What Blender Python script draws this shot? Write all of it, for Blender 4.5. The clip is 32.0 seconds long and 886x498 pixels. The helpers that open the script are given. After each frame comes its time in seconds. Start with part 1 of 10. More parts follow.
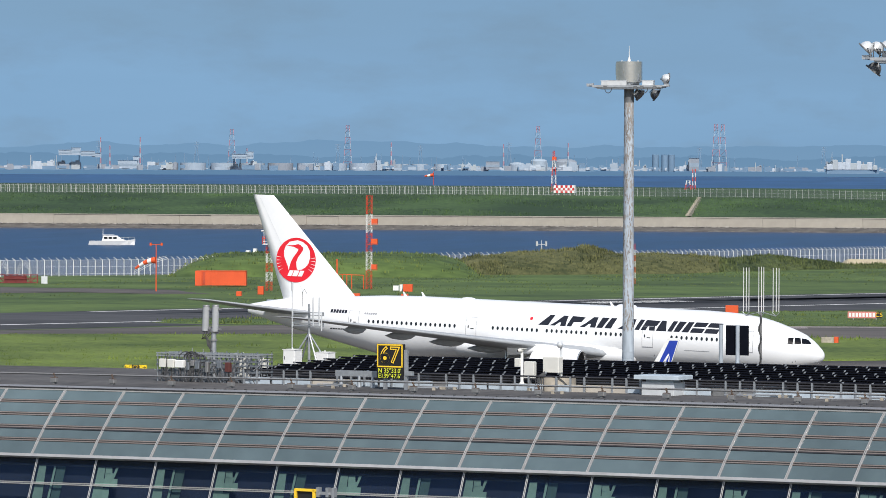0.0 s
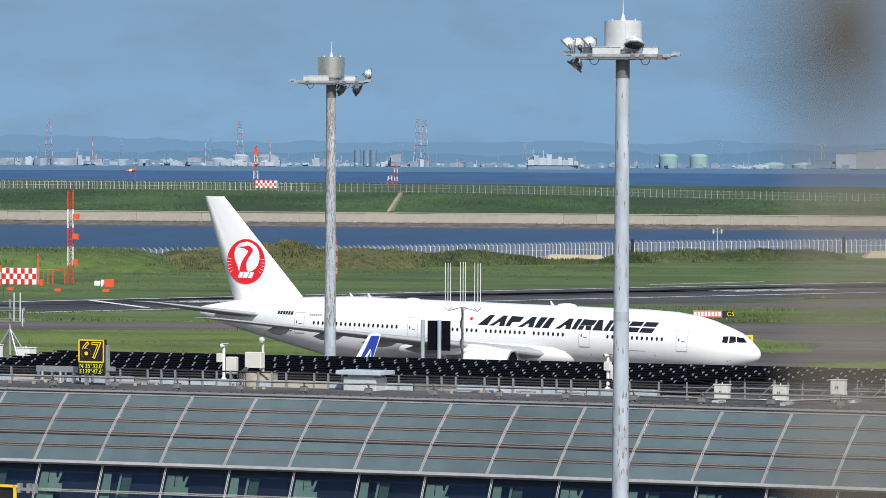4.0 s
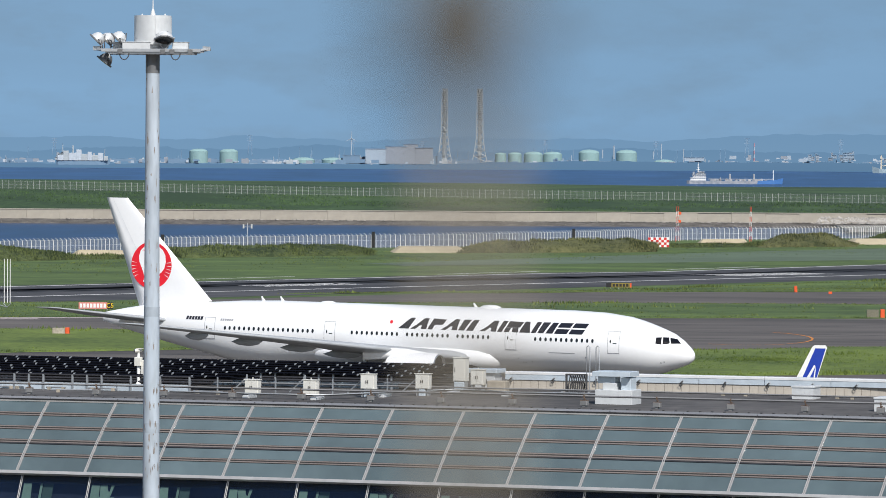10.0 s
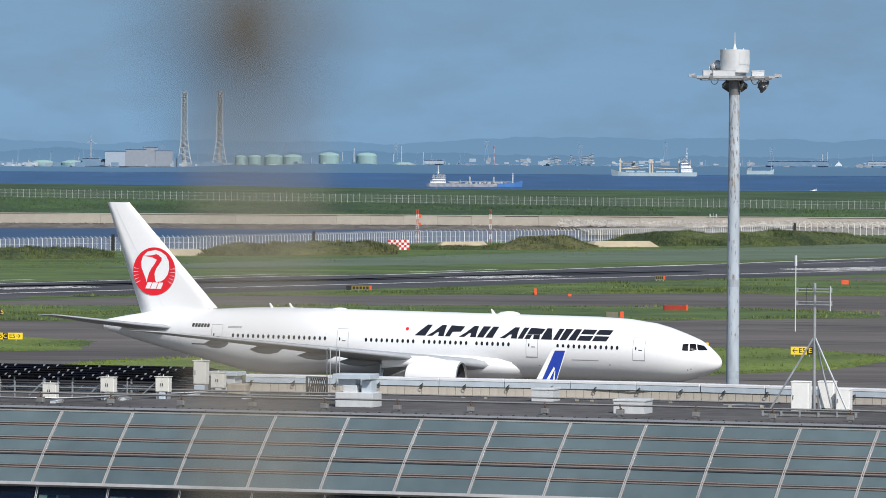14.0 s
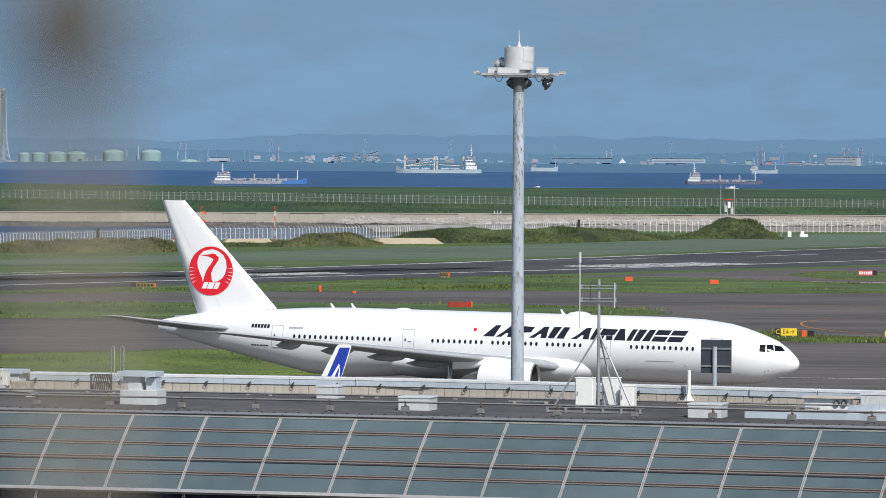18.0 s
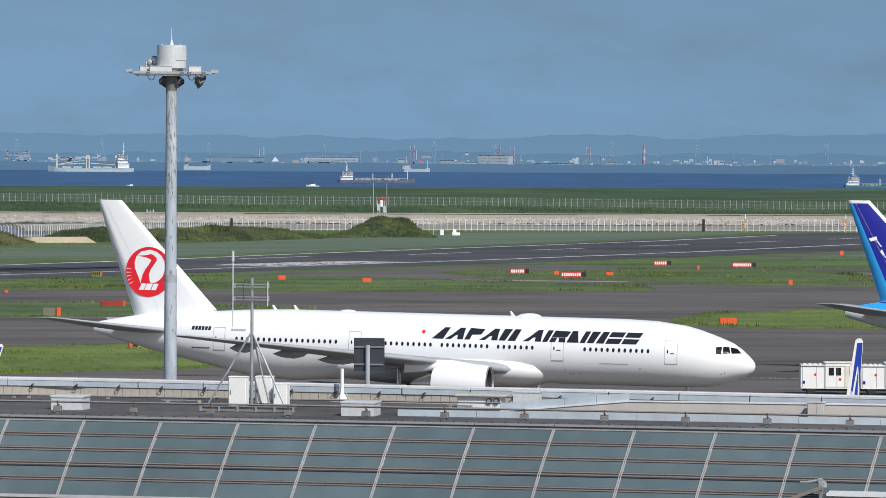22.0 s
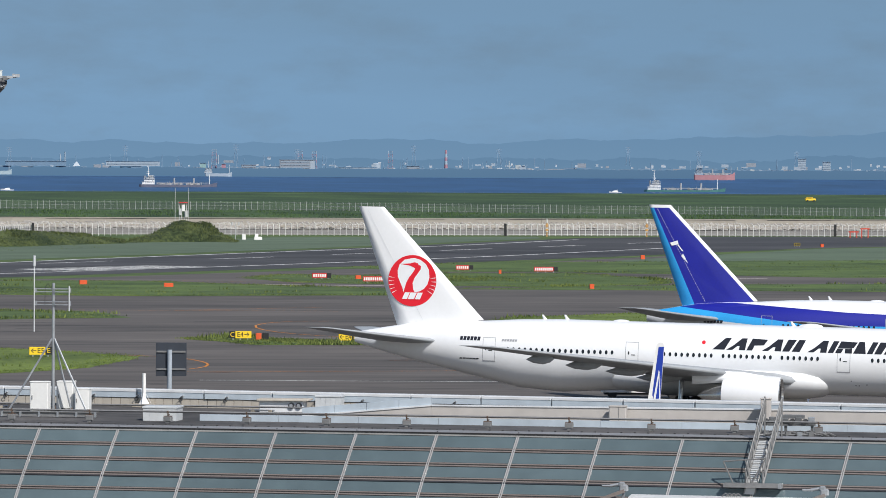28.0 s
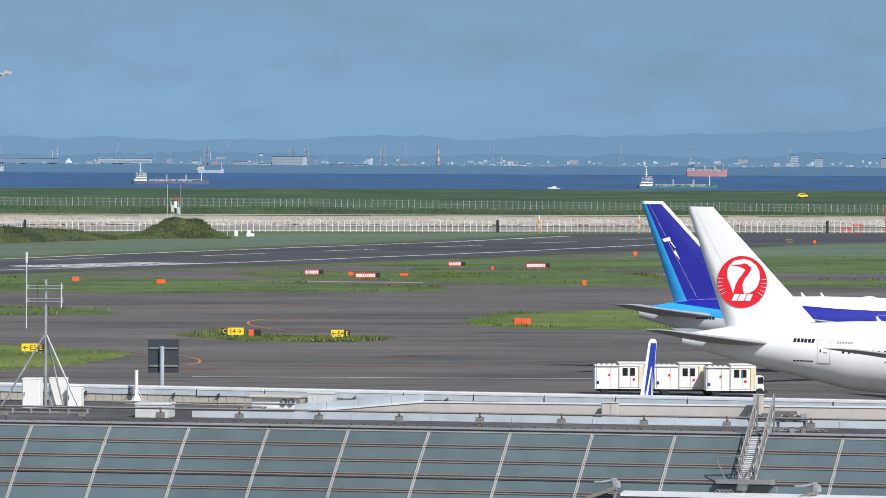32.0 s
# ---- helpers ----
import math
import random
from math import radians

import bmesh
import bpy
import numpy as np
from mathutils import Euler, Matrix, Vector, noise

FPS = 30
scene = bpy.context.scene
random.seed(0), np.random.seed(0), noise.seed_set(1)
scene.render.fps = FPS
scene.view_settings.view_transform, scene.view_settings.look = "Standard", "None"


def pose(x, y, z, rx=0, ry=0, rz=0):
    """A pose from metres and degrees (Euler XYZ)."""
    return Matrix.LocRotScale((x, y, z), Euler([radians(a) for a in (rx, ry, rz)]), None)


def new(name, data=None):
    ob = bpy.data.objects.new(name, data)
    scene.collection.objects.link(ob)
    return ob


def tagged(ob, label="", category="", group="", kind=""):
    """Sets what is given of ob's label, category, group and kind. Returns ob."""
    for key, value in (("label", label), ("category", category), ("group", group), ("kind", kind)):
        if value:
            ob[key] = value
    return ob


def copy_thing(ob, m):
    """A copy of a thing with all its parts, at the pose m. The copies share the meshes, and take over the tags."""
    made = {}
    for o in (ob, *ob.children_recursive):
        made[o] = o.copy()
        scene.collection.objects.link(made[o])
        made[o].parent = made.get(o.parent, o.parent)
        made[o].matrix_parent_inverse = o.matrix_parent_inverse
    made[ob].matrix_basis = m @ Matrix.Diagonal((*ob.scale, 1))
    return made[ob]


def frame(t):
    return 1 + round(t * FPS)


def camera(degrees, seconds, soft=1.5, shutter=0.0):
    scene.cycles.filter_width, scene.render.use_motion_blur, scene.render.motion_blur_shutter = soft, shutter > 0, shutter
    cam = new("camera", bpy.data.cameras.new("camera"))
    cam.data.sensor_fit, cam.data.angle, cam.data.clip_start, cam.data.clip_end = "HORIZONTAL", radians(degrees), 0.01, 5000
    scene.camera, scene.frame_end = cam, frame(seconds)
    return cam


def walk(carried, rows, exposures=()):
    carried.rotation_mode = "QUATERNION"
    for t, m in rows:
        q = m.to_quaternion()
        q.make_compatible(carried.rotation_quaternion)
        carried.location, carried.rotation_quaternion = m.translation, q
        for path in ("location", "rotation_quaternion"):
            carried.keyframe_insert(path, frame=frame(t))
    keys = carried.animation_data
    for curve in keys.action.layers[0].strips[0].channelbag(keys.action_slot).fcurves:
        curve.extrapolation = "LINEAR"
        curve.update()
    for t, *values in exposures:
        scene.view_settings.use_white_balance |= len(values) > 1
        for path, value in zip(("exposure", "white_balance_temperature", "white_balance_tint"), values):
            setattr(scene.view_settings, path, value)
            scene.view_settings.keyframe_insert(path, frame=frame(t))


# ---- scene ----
cam = camera(10.54, 32.0, soft=0.8)
EYE = (0.0, 0.0, 22.6)
cam.data.dof.use_dof, cam.data.dof.focus_distance, cam.data.dof.aperture_fstop = True, 330.0, 12.5
PATH = [  # seconds, bearing, tilt, lean
    (0, -11.589, -1.018, 0.197), (0.5, -11.413, -1.018, 0.223), (1, -11.095, -1.026, 0.222), (1.5, -10.721, -1.024, 0.239), 
    (2, -10.164, -1.011, 0.227), (2.5, -9.601, -1.009, 0.279), (3, -8.962, -1.017, 0.275), (3.5, -8.436, -1.040, 0.299), 
    (5.5, -7.077, -1.079, 0.325), (6, -6.716, -1.079, 0.370), (6.5, -6.396, -1.077, 0.357), (7, -6.162, -1.075, 0.327), 
    (7.5, -5.914, -1.064, 0.345), (8, -5.573, -1.061, 0.365), (8.5, -5.024, -1.089, 0.359), (9, -3.868, -1.083, 0.354), 
    (9.5, -3.012, -1.089, 0.339), (10, -2.431, -1.088, 0.303), (10.5, -2.112, -1.074, 0.304), (11, -1.858, -1.065, 0.312), 
    (11.5, -1.491, -1.081, 0.299), (12, -1.110, -1.068, 0.309), (12.5, -0.665, -1.066, 0.319), (13, -0.000, -1.061, 0.323), 
    (13.5, 0.453, -1.049, 0.329), (15.5, 1.121, -1.031, 0.363), (16, 1.540, -1.058, 0.403), (16.5, 1.958, -1.054, 0.390), 
    (17, 2.374, -1.062, 0.419), (17.5, 2.819, -1.060, 0.328), (18, 3.238, -1.061, 0.312), (18.5, 3.728, -1.070, 0.315), 
    (19, 4.283, -1.079, 0.267), (19.5, 4.898, -1.091, 0.283), (20, 5.479, -1.086, 0.311), (20.5, 6.047, -1.072, 0.294), 
    (21, 6.544, -1.060, 0.314), (21.5, 6.994, -1.058, 0.300), (22, 7.379, -1.056, 0.293), (22.5, 7.817, -1.066, 0.304), 
    (23, 8.265, -1.050, 0.264), (23.5, 8.698, -1.058, 0.304), (24, 9.049, -1.057, 0.291), (24.5, 9.348, -1.055, 0.308), 
    (25, 9.627, -1.054, 0.299), (25.5, 9.761, -1.053, 0.296), (27.5, 9.740, -0.992, 0.320), (28, 9.740, -0.991, 0.293), 
    (28.5, 9.733, -1.002, 0.272), (29, 9.792, -1.001, 0.293), (29.5, 9.852, -0.990, 0.308), (30, 9.892, -0.990, 0.315), 
    (30.5, 9.905, -0.991, 0.291), (31, 9.904, -1.000, 0.308), (31.5, 9.854, -1.012, 0.282), (32, 9.833, -1.033, 0.262), 
    
]


def view(bearing, tilt, lean):
    a = radians(bearing)
    return pose(EYE[0] - 0.088 * math.sin(a), EYE[1] - 0.088 * math.cos(a), EYE[2], 90 + tilt, 0, -bearing) @ pose(0, 0, 0, 0, 0, lean)


walk(cam, [(t, view(b, p, r)) for t, b, p, r in PATH], exposures=((0, 0.0), (13, -0.01), (16, -0.07), (18, -0.08), (21, -0.10), (24, -0.17), (28, -0.11), (30, -0.03), (32, 0.11)))

# ---------------------------------------------------------------- light: an afternoon sun behind and to the right
SUN_BEARING, SUN_HEIGHT = 158.0, 44.0      # clockwise from the y axis
world = bpy.data.worlds.new("sky")
scene.world = world
world.use_nodes = True
wn = world.node_tree.nodes
sky = wn.new("ShaderNodeTexSky")
sky.sky_type, sky.sun_disc = "NISHITA", False
sky.sun_elevation, sky.sun_rotation = radians(SUN_HEIGHT), radians(SUN_BEARING)
sky.air_density, sky.dust_density, sky.ozone_density = 1.0, 1.0, 1.5
world.node_tree.links.new(sky.outputs[0], wn["Background"].inputs["Color"])
wn["Background"].inputs["Strength"].default_value = 0.10
sun = new("sun", bpy.data.lights.new("sun", "SUN"))
sun.data.energy, sun.data.angle, sun.data.color = 4.6, radians(0.5), (1.0, 0.965, 0.92)
away = Vector((-math.sin(radians(SUN_BEARING)), -math.cos(radians(SUN_BEARING)), -math.tan(radians(SUN_HEIGHT))))
sun.matrix_basis = Matrix.Translation((80, -150, 200)) @ away.to_track_quat("-Z", "Y").to_matrix().to_4x4()

PLANE_ROWS = [  # seconds, nose x and y, heading, nose-down lean, rise
    (0, -60.66, 487.45, 9.57, 1.92, 0.17),
    (1, -54.69, 486.28, 12.66, 1.73, 0.10),
    (2, -48.62, 484.73, 15.02, 1.56, 0.05),
    (3, -42.42, 482.87, 16.78, 1.41, 0.00),
    (4.5, -32.82, 479.67, 18.55, 1.21, -0.05),
    (6, -22.91, 476.13, 19.57, 1.05, -0.08),
    (7, -16.18, 473.66, 19.96, 0.97, -0.09),
    (8, -9.37, 471.15, 20.19, 0.90, -0.09),
    (9, -2.53, 468.61, 20.32, 0.84, -0.09),
    (10, 4.33, 466.07, 20.39, 0.79, -0.08),
    (11, 11.17, 463.53, 20.42, 0.75, -0.06),
    (12, 17.99, 460.99, 20.46, 0.73, -0.04),
    (13, 24.77, 458.47, 20.51, 0.71, -0.02),
    (14.5, 34.87, 454.68, 20.62, 0.71, 0.02),
    (16, 44.90, 450.88, 20.80, 0.72, 0.06),
    (17, 51.56, 448.33, 20.95, 0.73, 0.09),
    (18, 58.21, 445.75, 21.11, 0.75, 0.12),
    (19, 64.87, 443.14, 21.28, 0.78, 0.14),
    (20, 71.55, 440.51, 21.44, 0.80, 0.17),
    (21, 78.27, 437.83, 21.59, 0.83, 0.19),
    (22, 85.03, 435.13, 21.70, 0.86, 0.21),
    (23, 91.85, 432.40, 21.77, 0.90, 0.23),
    (24, 98.72, 429.66, 21.79, 0.93, 0.24),
    (25, 105.65, 426.90, 21.75, 0.96, 0.24),
    (26.5, 116.17, 422.75, 21.57, 1.00, 0.24),
    (28, 126.84, 418.62, 21.28, 1.03, 0.22),
    (29, 134.04, 415.87, 21.02, 1.05, 0.19),
    (30, 141.35, 413.12, 20.75, 1.06, 0.16),
    (31, 148.80, 410.33, 20.49, 1.07, 0.12),
    (32, 156.46, 407.48, 20.27, 1.07, 0.06),
]


# ---------------------------------------------------------------- small builders
H = 22.6                      # height of the lens above the apron
GAUGE = 8500.0


def link(name, bm, material, parent=None, label="", smooth=False):
    me = bpy.data.meshes.new(name)
    bmesh.ops.recalc_face_normals(bm, faces=bm.faces)
    if smooth:
        for f in bm.faces:
            f.smooth = True
    bm.to_mesh(me)
    bm.free()
    mats = material if isinstance(material, (list, tuple)) else [material]
    for m in mats:
        me.materials.append(m)
    ob = new(name, me)
    if parent:
        ob.parent = parent
    if label:
        ob["label"] = label
    return ob


def part(name, bm, material, parent, label="", smooth=False):
    return link(name, bm, material, parent, label, smooth)


def share(name, source, parent, m):
    ob = new(name, source.data)
    ob.parent = parent
    ob.matrix_basis = m
    return ob


def empty(name, m, label, category, group="", kind=""):
    ob = new(name)
    ob.matrix_basis = m
    return tagged(ob, label, category, group, kind)


def box(bm, c, s, rz=0.0, tilt=0.0, mi=0):
    m = Matrix.Translation(c) @ Matrix.Rotation(radians(rz), 4, "Z") @ Matrix.Rotation(radians(tilt), 4, "X")
    x, y, z = s[0] / 2, s[1] / 2, s[2] / 2
    v = [bm.verts.new(m @ Vector(q)) for q in ((-x, -y, -z), (x, -y, -z), (x, y, -z), (-x, y, -z), (-x, -y, z), (x, -y, z), (x, y, z), (-x, y, z))]
    for q in ((0, 3, 2, 1), (4, 5, 6, 7), (0, 1, 5, 4), (1, 2, 6, 5), (2, 3, 7, 6), (3, 0, 4, 7)):
        bm.faces.new([v[i] for i in q]).material_index = mi
    return v


def chamfer(bm, c, s, e=0.02, rz=0.0, mi=0):
    """A box with its upright and top edges taken off."""
    m = Matrix.Translation(c) @ Matrix.Rotation(radians(rz), 4, "Z")
    x, y, z = s[0] / 2, s[1] / 2, s[2] / 2
    ring = [(-x + e, -y), (x - e, -y), (x, -y + e), (x, y - e), (x - e, y), (-x + e, y), (-x, y - e), (-x, -y + e)]
    k = [(px * (1 - e / max(x, 0.01)), py * (1 - e / max(y, 0.01))) for px, py in ring]
    rows = [[bm.verts.new(m @ Vector((a, b, -z))) for a, b in ring], [bm.verts.new(m @ Vector((a, b, z - e))) for a, b in ring],
            [bm.verts.new(m @ Vector((a, b, z))) for a, b in k]]
    for a, b in ((0, 1), (1, 2)):
        for i in range(8):
            bm.faces.new((rows[a][i], rows[a][(i + 1) % 8], rows[b][(i + 1) % 8], rows[b][i])).material_index = mi
    bm.faces.new(rows[2]).material_index = mi
    bm.faces.new(rows[0][::-1]).material_index = mi


def tube(bm, p0, p1, r0, r1=None, n=8, mi=0, caps=True):
    p0, p1 = Vector(p0), Vector(p1)
    r1 = r0 if r1 is None else r1
    d = (p1 - p0).normalized()
    a = d.orthogonal().normalized()
    b = d.cross(a)
    rows = []
    for p, r in ((p0, r0), (p1, r1)):
        rows.append([bm.verts.new(p + r * (math.cos(2 * math.pi * i / n) * a + math.sin(2 * math.pi * i / n) * b)) for i in range(n)])
    for i in range(n):
        f = bm.faces.new((rows[0][i], rows[0][(i + 1) % n], rows[1][(i + 1) % n], rows[1][i]))
        f.material_index, f.smooth = mi, n > 6
    if caps:
        for row in (rows[0][::-1], rows[1]):
            f = bm.faces.new(row)
            f.material_index = mi
            for e in f.edges:
                e.smooth = False


def bent(bm, pts, r, n=6):
    """One rod or cable through all the points."""
    p = [Vector(q) for q in pts]
    rings = []
    up = Vector((0.31, 0.87, 0.39))
    for i, q in enumerate(p):
        d = (p[min(i + 1, len(p) - 1)] - p[max(i - 1, 0)])
        d = d.normalized() if d.length > 1e-6 else Vector((0, 0, 1))
        a = d.cross(up).normalized()
        b = d.cross(a)
        rings.append([q + r * (math.cos(2 * math.pi * k / n) * a + math.sin(2 * math.pi * k / n) * b) for k in range(n)])
    loft(bm, rings)


def loft(bm, rings, closed=True, mi=0, ends=True, smooth=True):
    rows = [[bm.verts.new(p) for p in ring] for ring in rings]
    n = len(rows[0])
    for a, b in zip(rows, rows[1:]):
        for i in range(n if closed else n - 1):
            j = (i + 1) % n
            f = bm.faces.new((a[i], a[j], b[j], b[i]))
            f.material_index, f.smooth = mi, smooth
    if ends and closed:
        for row in (rows[0][::-1], rows[-1]):
            f = bm.faces.new(row)
            f.material_index = mi
            for e in f.edges:
                e.smooth = False
    return rows


def mat(name, col, rough=0.6, metal=0.0, var=0.18, small=6.0, large=0.4, bump=0.0, second=None, spec=0.5, coat=0.0, each=0.0, alpha=1.0, streak=0.0, grain=None, isle=0.0):
    m = bpy.data.materials.new(name)
    m.use_nodes = True
    t = m.node_tree
    n, l = t.nodes, t.links
    b = n["Principled BSDF"]
    b.inputs["Roughness"].default_value = rough
    b.inputs["Metallic"].default_value = metal
    b.inputs["Specular IOR Level"].default_value = spec
    b.inputs["Coat Weight"].default_value = coat
    b.inputs["Alpha"].default_value = alpha
    co = n.new("ShaderNodeTexCoord")
    src = co.outputs["Object"]
    if streak or grain:
        mp = n.new("ShaderNodeMapping")
        mp.inputs["Scale"].default_value = grain or (1, 1, streak)
        l.new(src, mp.inputs["Vector"])
        src = mp.outputs["Vector"]
    fine, wide = n.new("ShaderNodeTexNoise"), n.new("ShaderNodeTexNoise")
    for k, sc, de in ((fine, small, 6.0), (wide, large, 4.0)):
        k.inputs["Scale"].default_value = sc
        k.inputs["Detail"].default_value = de
        l.new(src, k.inputs["Vector"])
    add = n.new("ShaderNodeMath")
    add.operation = "MULTIPLY_ADD"
    add.inputs[1].default_value, = (0.45,)
    l.new(fine.outputs["Fac"], add.inputs[0])
    half = n.new("ShaderNodeMath")
    half.operation = "MULTIPLY"
    half.inputs[1].default_value = 0.55
    l.new(wide.outputs["Fac"], half.inputs[0])
    l.new(half.outputs[0], add.inputs[2])
    last = add.outputs[0]
    if each:
        oi = n.new("ShaderNodeObjectInfo")
        e = n.new("ShaderNodeMath")
        e.operation = "MULTIPLY_ADD"
        e.inputs[1].default_value = each
        l.new(oi.outputs["Random"], e.inputs[0])
        l.new(last, e.inputs[2])
        last = e.outputs[0]
    if isle:
        ge = n.new("ShaderNodeNewGeometry")
        e = n.new("ShaderNodeMath")
        e.operation = "MULTIPLY_ADD"
        e.inputs[1].default_value = isle
        l.new(ge.outputs["Random Per Island"], e.inputs[0])
        l.new(last, e.inputs[2])
        h = n.new("ShaderNodeMath")
        h.operation = "SUBTRACT"
        h.inputs[1].default_value = isle / 2
        l.new(e.outputs[0], h.inputs[0])
        last = h.outputs[0]
    ramp = n.new("ShaderNodeValToRGB")
    lo = [c * (1 - var) for c in col]
    hi = [min(1, c * (1 + var)) for c in (second or col)]
    ramp.color_ramp.elements[0].position, ramp.color_ramp.elements[1].position = 0.36, 0.64 + each
    ramp.color_ramp.elements[0].color, ramp.color_ramp.elements[1].color = (*lo, 1), (*hi, 1)
    l.new(last, ramp.inputs["Fac"])
    l.new(ramp.outputs["Color"], b.inputs["Base Color"])
    if bump:
        bp = n.new("ShaderNodeBump")
        bp.inputs["Strength"].default_value = min(1, bump)
        bp.inputs["Distance"].default_value = 0.05 * bump
        l.new(fine.outputs["Fac"], bp.inputs["Height"])
        l.new(bp.outputs["Normal"], b.inputs["Normal"])
    return m


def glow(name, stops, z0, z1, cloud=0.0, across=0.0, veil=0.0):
    """A far backdrop that glows by itself: colours by height, with soft cloud."""
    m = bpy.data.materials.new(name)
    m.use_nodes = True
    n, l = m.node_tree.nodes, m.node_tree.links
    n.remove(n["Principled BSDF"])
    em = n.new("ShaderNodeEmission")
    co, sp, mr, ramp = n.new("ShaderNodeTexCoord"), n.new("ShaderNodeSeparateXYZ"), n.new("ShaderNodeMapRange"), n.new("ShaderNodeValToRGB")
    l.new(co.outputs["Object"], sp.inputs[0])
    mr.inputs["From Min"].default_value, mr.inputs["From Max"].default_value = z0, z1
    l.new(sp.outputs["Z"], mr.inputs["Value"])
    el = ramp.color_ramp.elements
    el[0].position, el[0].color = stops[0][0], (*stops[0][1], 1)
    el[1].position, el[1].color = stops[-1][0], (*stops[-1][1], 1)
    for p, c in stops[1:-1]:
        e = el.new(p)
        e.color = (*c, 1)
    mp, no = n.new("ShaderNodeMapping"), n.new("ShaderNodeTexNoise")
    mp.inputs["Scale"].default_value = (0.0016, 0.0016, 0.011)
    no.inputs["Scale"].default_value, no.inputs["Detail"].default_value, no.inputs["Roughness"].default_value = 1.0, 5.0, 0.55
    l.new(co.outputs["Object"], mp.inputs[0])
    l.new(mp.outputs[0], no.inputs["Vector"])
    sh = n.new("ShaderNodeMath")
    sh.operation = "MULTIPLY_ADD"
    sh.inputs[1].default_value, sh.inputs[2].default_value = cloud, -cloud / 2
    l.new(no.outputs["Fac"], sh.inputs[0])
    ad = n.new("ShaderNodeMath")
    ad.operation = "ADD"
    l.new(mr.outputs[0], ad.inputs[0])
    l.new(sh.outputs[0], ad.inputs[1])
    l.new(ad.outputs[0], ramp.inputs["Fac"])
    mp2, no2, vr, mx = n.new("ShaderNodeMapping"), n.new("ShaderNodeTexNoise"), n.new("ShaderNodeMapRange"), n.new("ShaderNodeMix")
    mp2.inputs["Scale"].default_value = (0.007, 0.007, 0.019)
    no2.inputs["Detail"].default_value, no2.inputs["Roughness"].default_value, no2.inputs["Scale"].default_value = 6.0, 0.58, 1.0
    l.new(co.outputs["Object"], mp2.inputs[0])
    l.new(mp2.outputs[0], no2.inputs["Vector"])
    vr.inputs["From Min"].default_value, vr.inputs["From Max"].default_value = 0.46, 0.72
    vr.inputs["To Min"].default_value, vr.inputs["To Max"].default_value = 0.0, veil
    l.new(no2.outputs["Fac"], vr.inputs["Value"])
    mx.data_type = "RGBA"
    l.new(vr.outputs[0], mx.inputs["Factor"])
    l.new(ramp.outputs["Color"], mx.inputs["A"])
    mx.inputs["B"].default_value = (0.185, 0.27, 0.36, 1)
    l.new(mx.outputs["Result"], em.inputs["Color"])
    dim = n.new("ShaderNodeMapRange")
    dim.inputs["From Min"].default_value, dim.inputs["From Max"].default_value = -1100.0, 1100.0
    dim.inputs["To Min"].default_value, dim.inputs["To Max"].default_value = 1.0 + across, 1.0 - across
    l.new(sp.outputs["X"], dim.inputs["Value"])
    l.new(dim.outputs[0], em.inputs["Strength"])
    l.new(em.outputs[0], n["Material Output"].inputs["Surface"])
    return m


def water(name, col, sx, sy, rough=0.25, strength=0.6, spec=0.35):
    m = bpy.data.materials.new(name)
    m.use_nodes = True
    n, l = m.node_tree.nodes, m.node_tree.links
    b = n["Principled BSDF"]
    b.inputs["Roughness"].default_value = rough
    b.inputs["IOR"].default_value = 1.33
    b.inputs["Specular IOR Level"].default_value = spec
    co, mp, no, ramp, bp = (n.new("ShaderNodeTexCoord"), n.new("ShaderNodeMapping"), n.new("ShaderNodeTexNoise"), n.new("ShaderNodeValToRGB"), n.new("ShaderNodeBump"))
    mp.inputs["Scale"].default_value = (sx, sy, 1)
    no.inputs["Scale"].default_value, no.inputs["Detail"].default_value, no.inputs["Roughness"].default_value = 1.0, 8.0, 0.65
    l.new(co.outputs["Object"], mp.inputs[0])
    l.new(mp.outputs[0], no.inputs["Vector"])
    ramp.color_ramp.elements[0].position, ramp.color_ramp.elements[1].position = 0.35, 0.7
    ramp.color_ramp.elements[0].color = (*[c * 0.72 for c in col], 1)
    ramp.color_ramp.elements[1].color = (*[c * 1.4 for c in col], 1)
    l.new(no.outputs["Fac"], ramp.inputs["Fac"])
    l.new(ramp.outputs["Color"], b.inputs["Base Color"])
    bp.inputs["Strength"].default_value, bp.inputs["Distance"].default_value = strength, 0.6
    l.new(no.outputs["Fac"], bp.inputs["Height"])
    l.new(bp.outputs["Normal"], b.inputs["Normal"])
    return m


WHITE = mat("white aircraft paint", (0.82, 0.83, 0.84), 0.28, var=0.02, small=3, large=0.15, coat=0.3)
PALE = mat("pale grey aircraft belly", (0.62, 0.64, 0.66), 0.35, var=0.06, small=2, large=0.2)
WINGGREY = mat("grey wing skin", (0.34, 0.36, 0.38), 0.45, var=0.1, small=1.5, large=0.25)
RED = mat("bright red paint", (0.72, 0.015, 0.03), 0.35, var=0.04)
BLACK = mat("black lettering paint", (0.012, 0.014, 0.022), 0.35, var=0.1)
PANE = mat("dark cabin window", (0.015, 0.018, 0.022), 0.12, var=0.2)
SEAM = mat("door outline grey", (0.33, 0.34, 0.36), 0.5, var=0.1)
TIPBLUE = mat("bright royal blue winglet paint", (0.018, 0.050, 0.36), 0.3, var=0.08, coat=0.3)
BLUE = mat("deep blue aircraft paint", (0.014, 0.018, 0.28), 0.3, var=0.08, coat=0.3)
CYAN = mat("light blue aircraft paint", (0.03, 0.33, 0.72), 0.3, var=0.06, coat=0.3)
STEEL = mat("polished intake metal", (0.62, 0.63, 0.64), 0.25, 0.9, var=0.06)
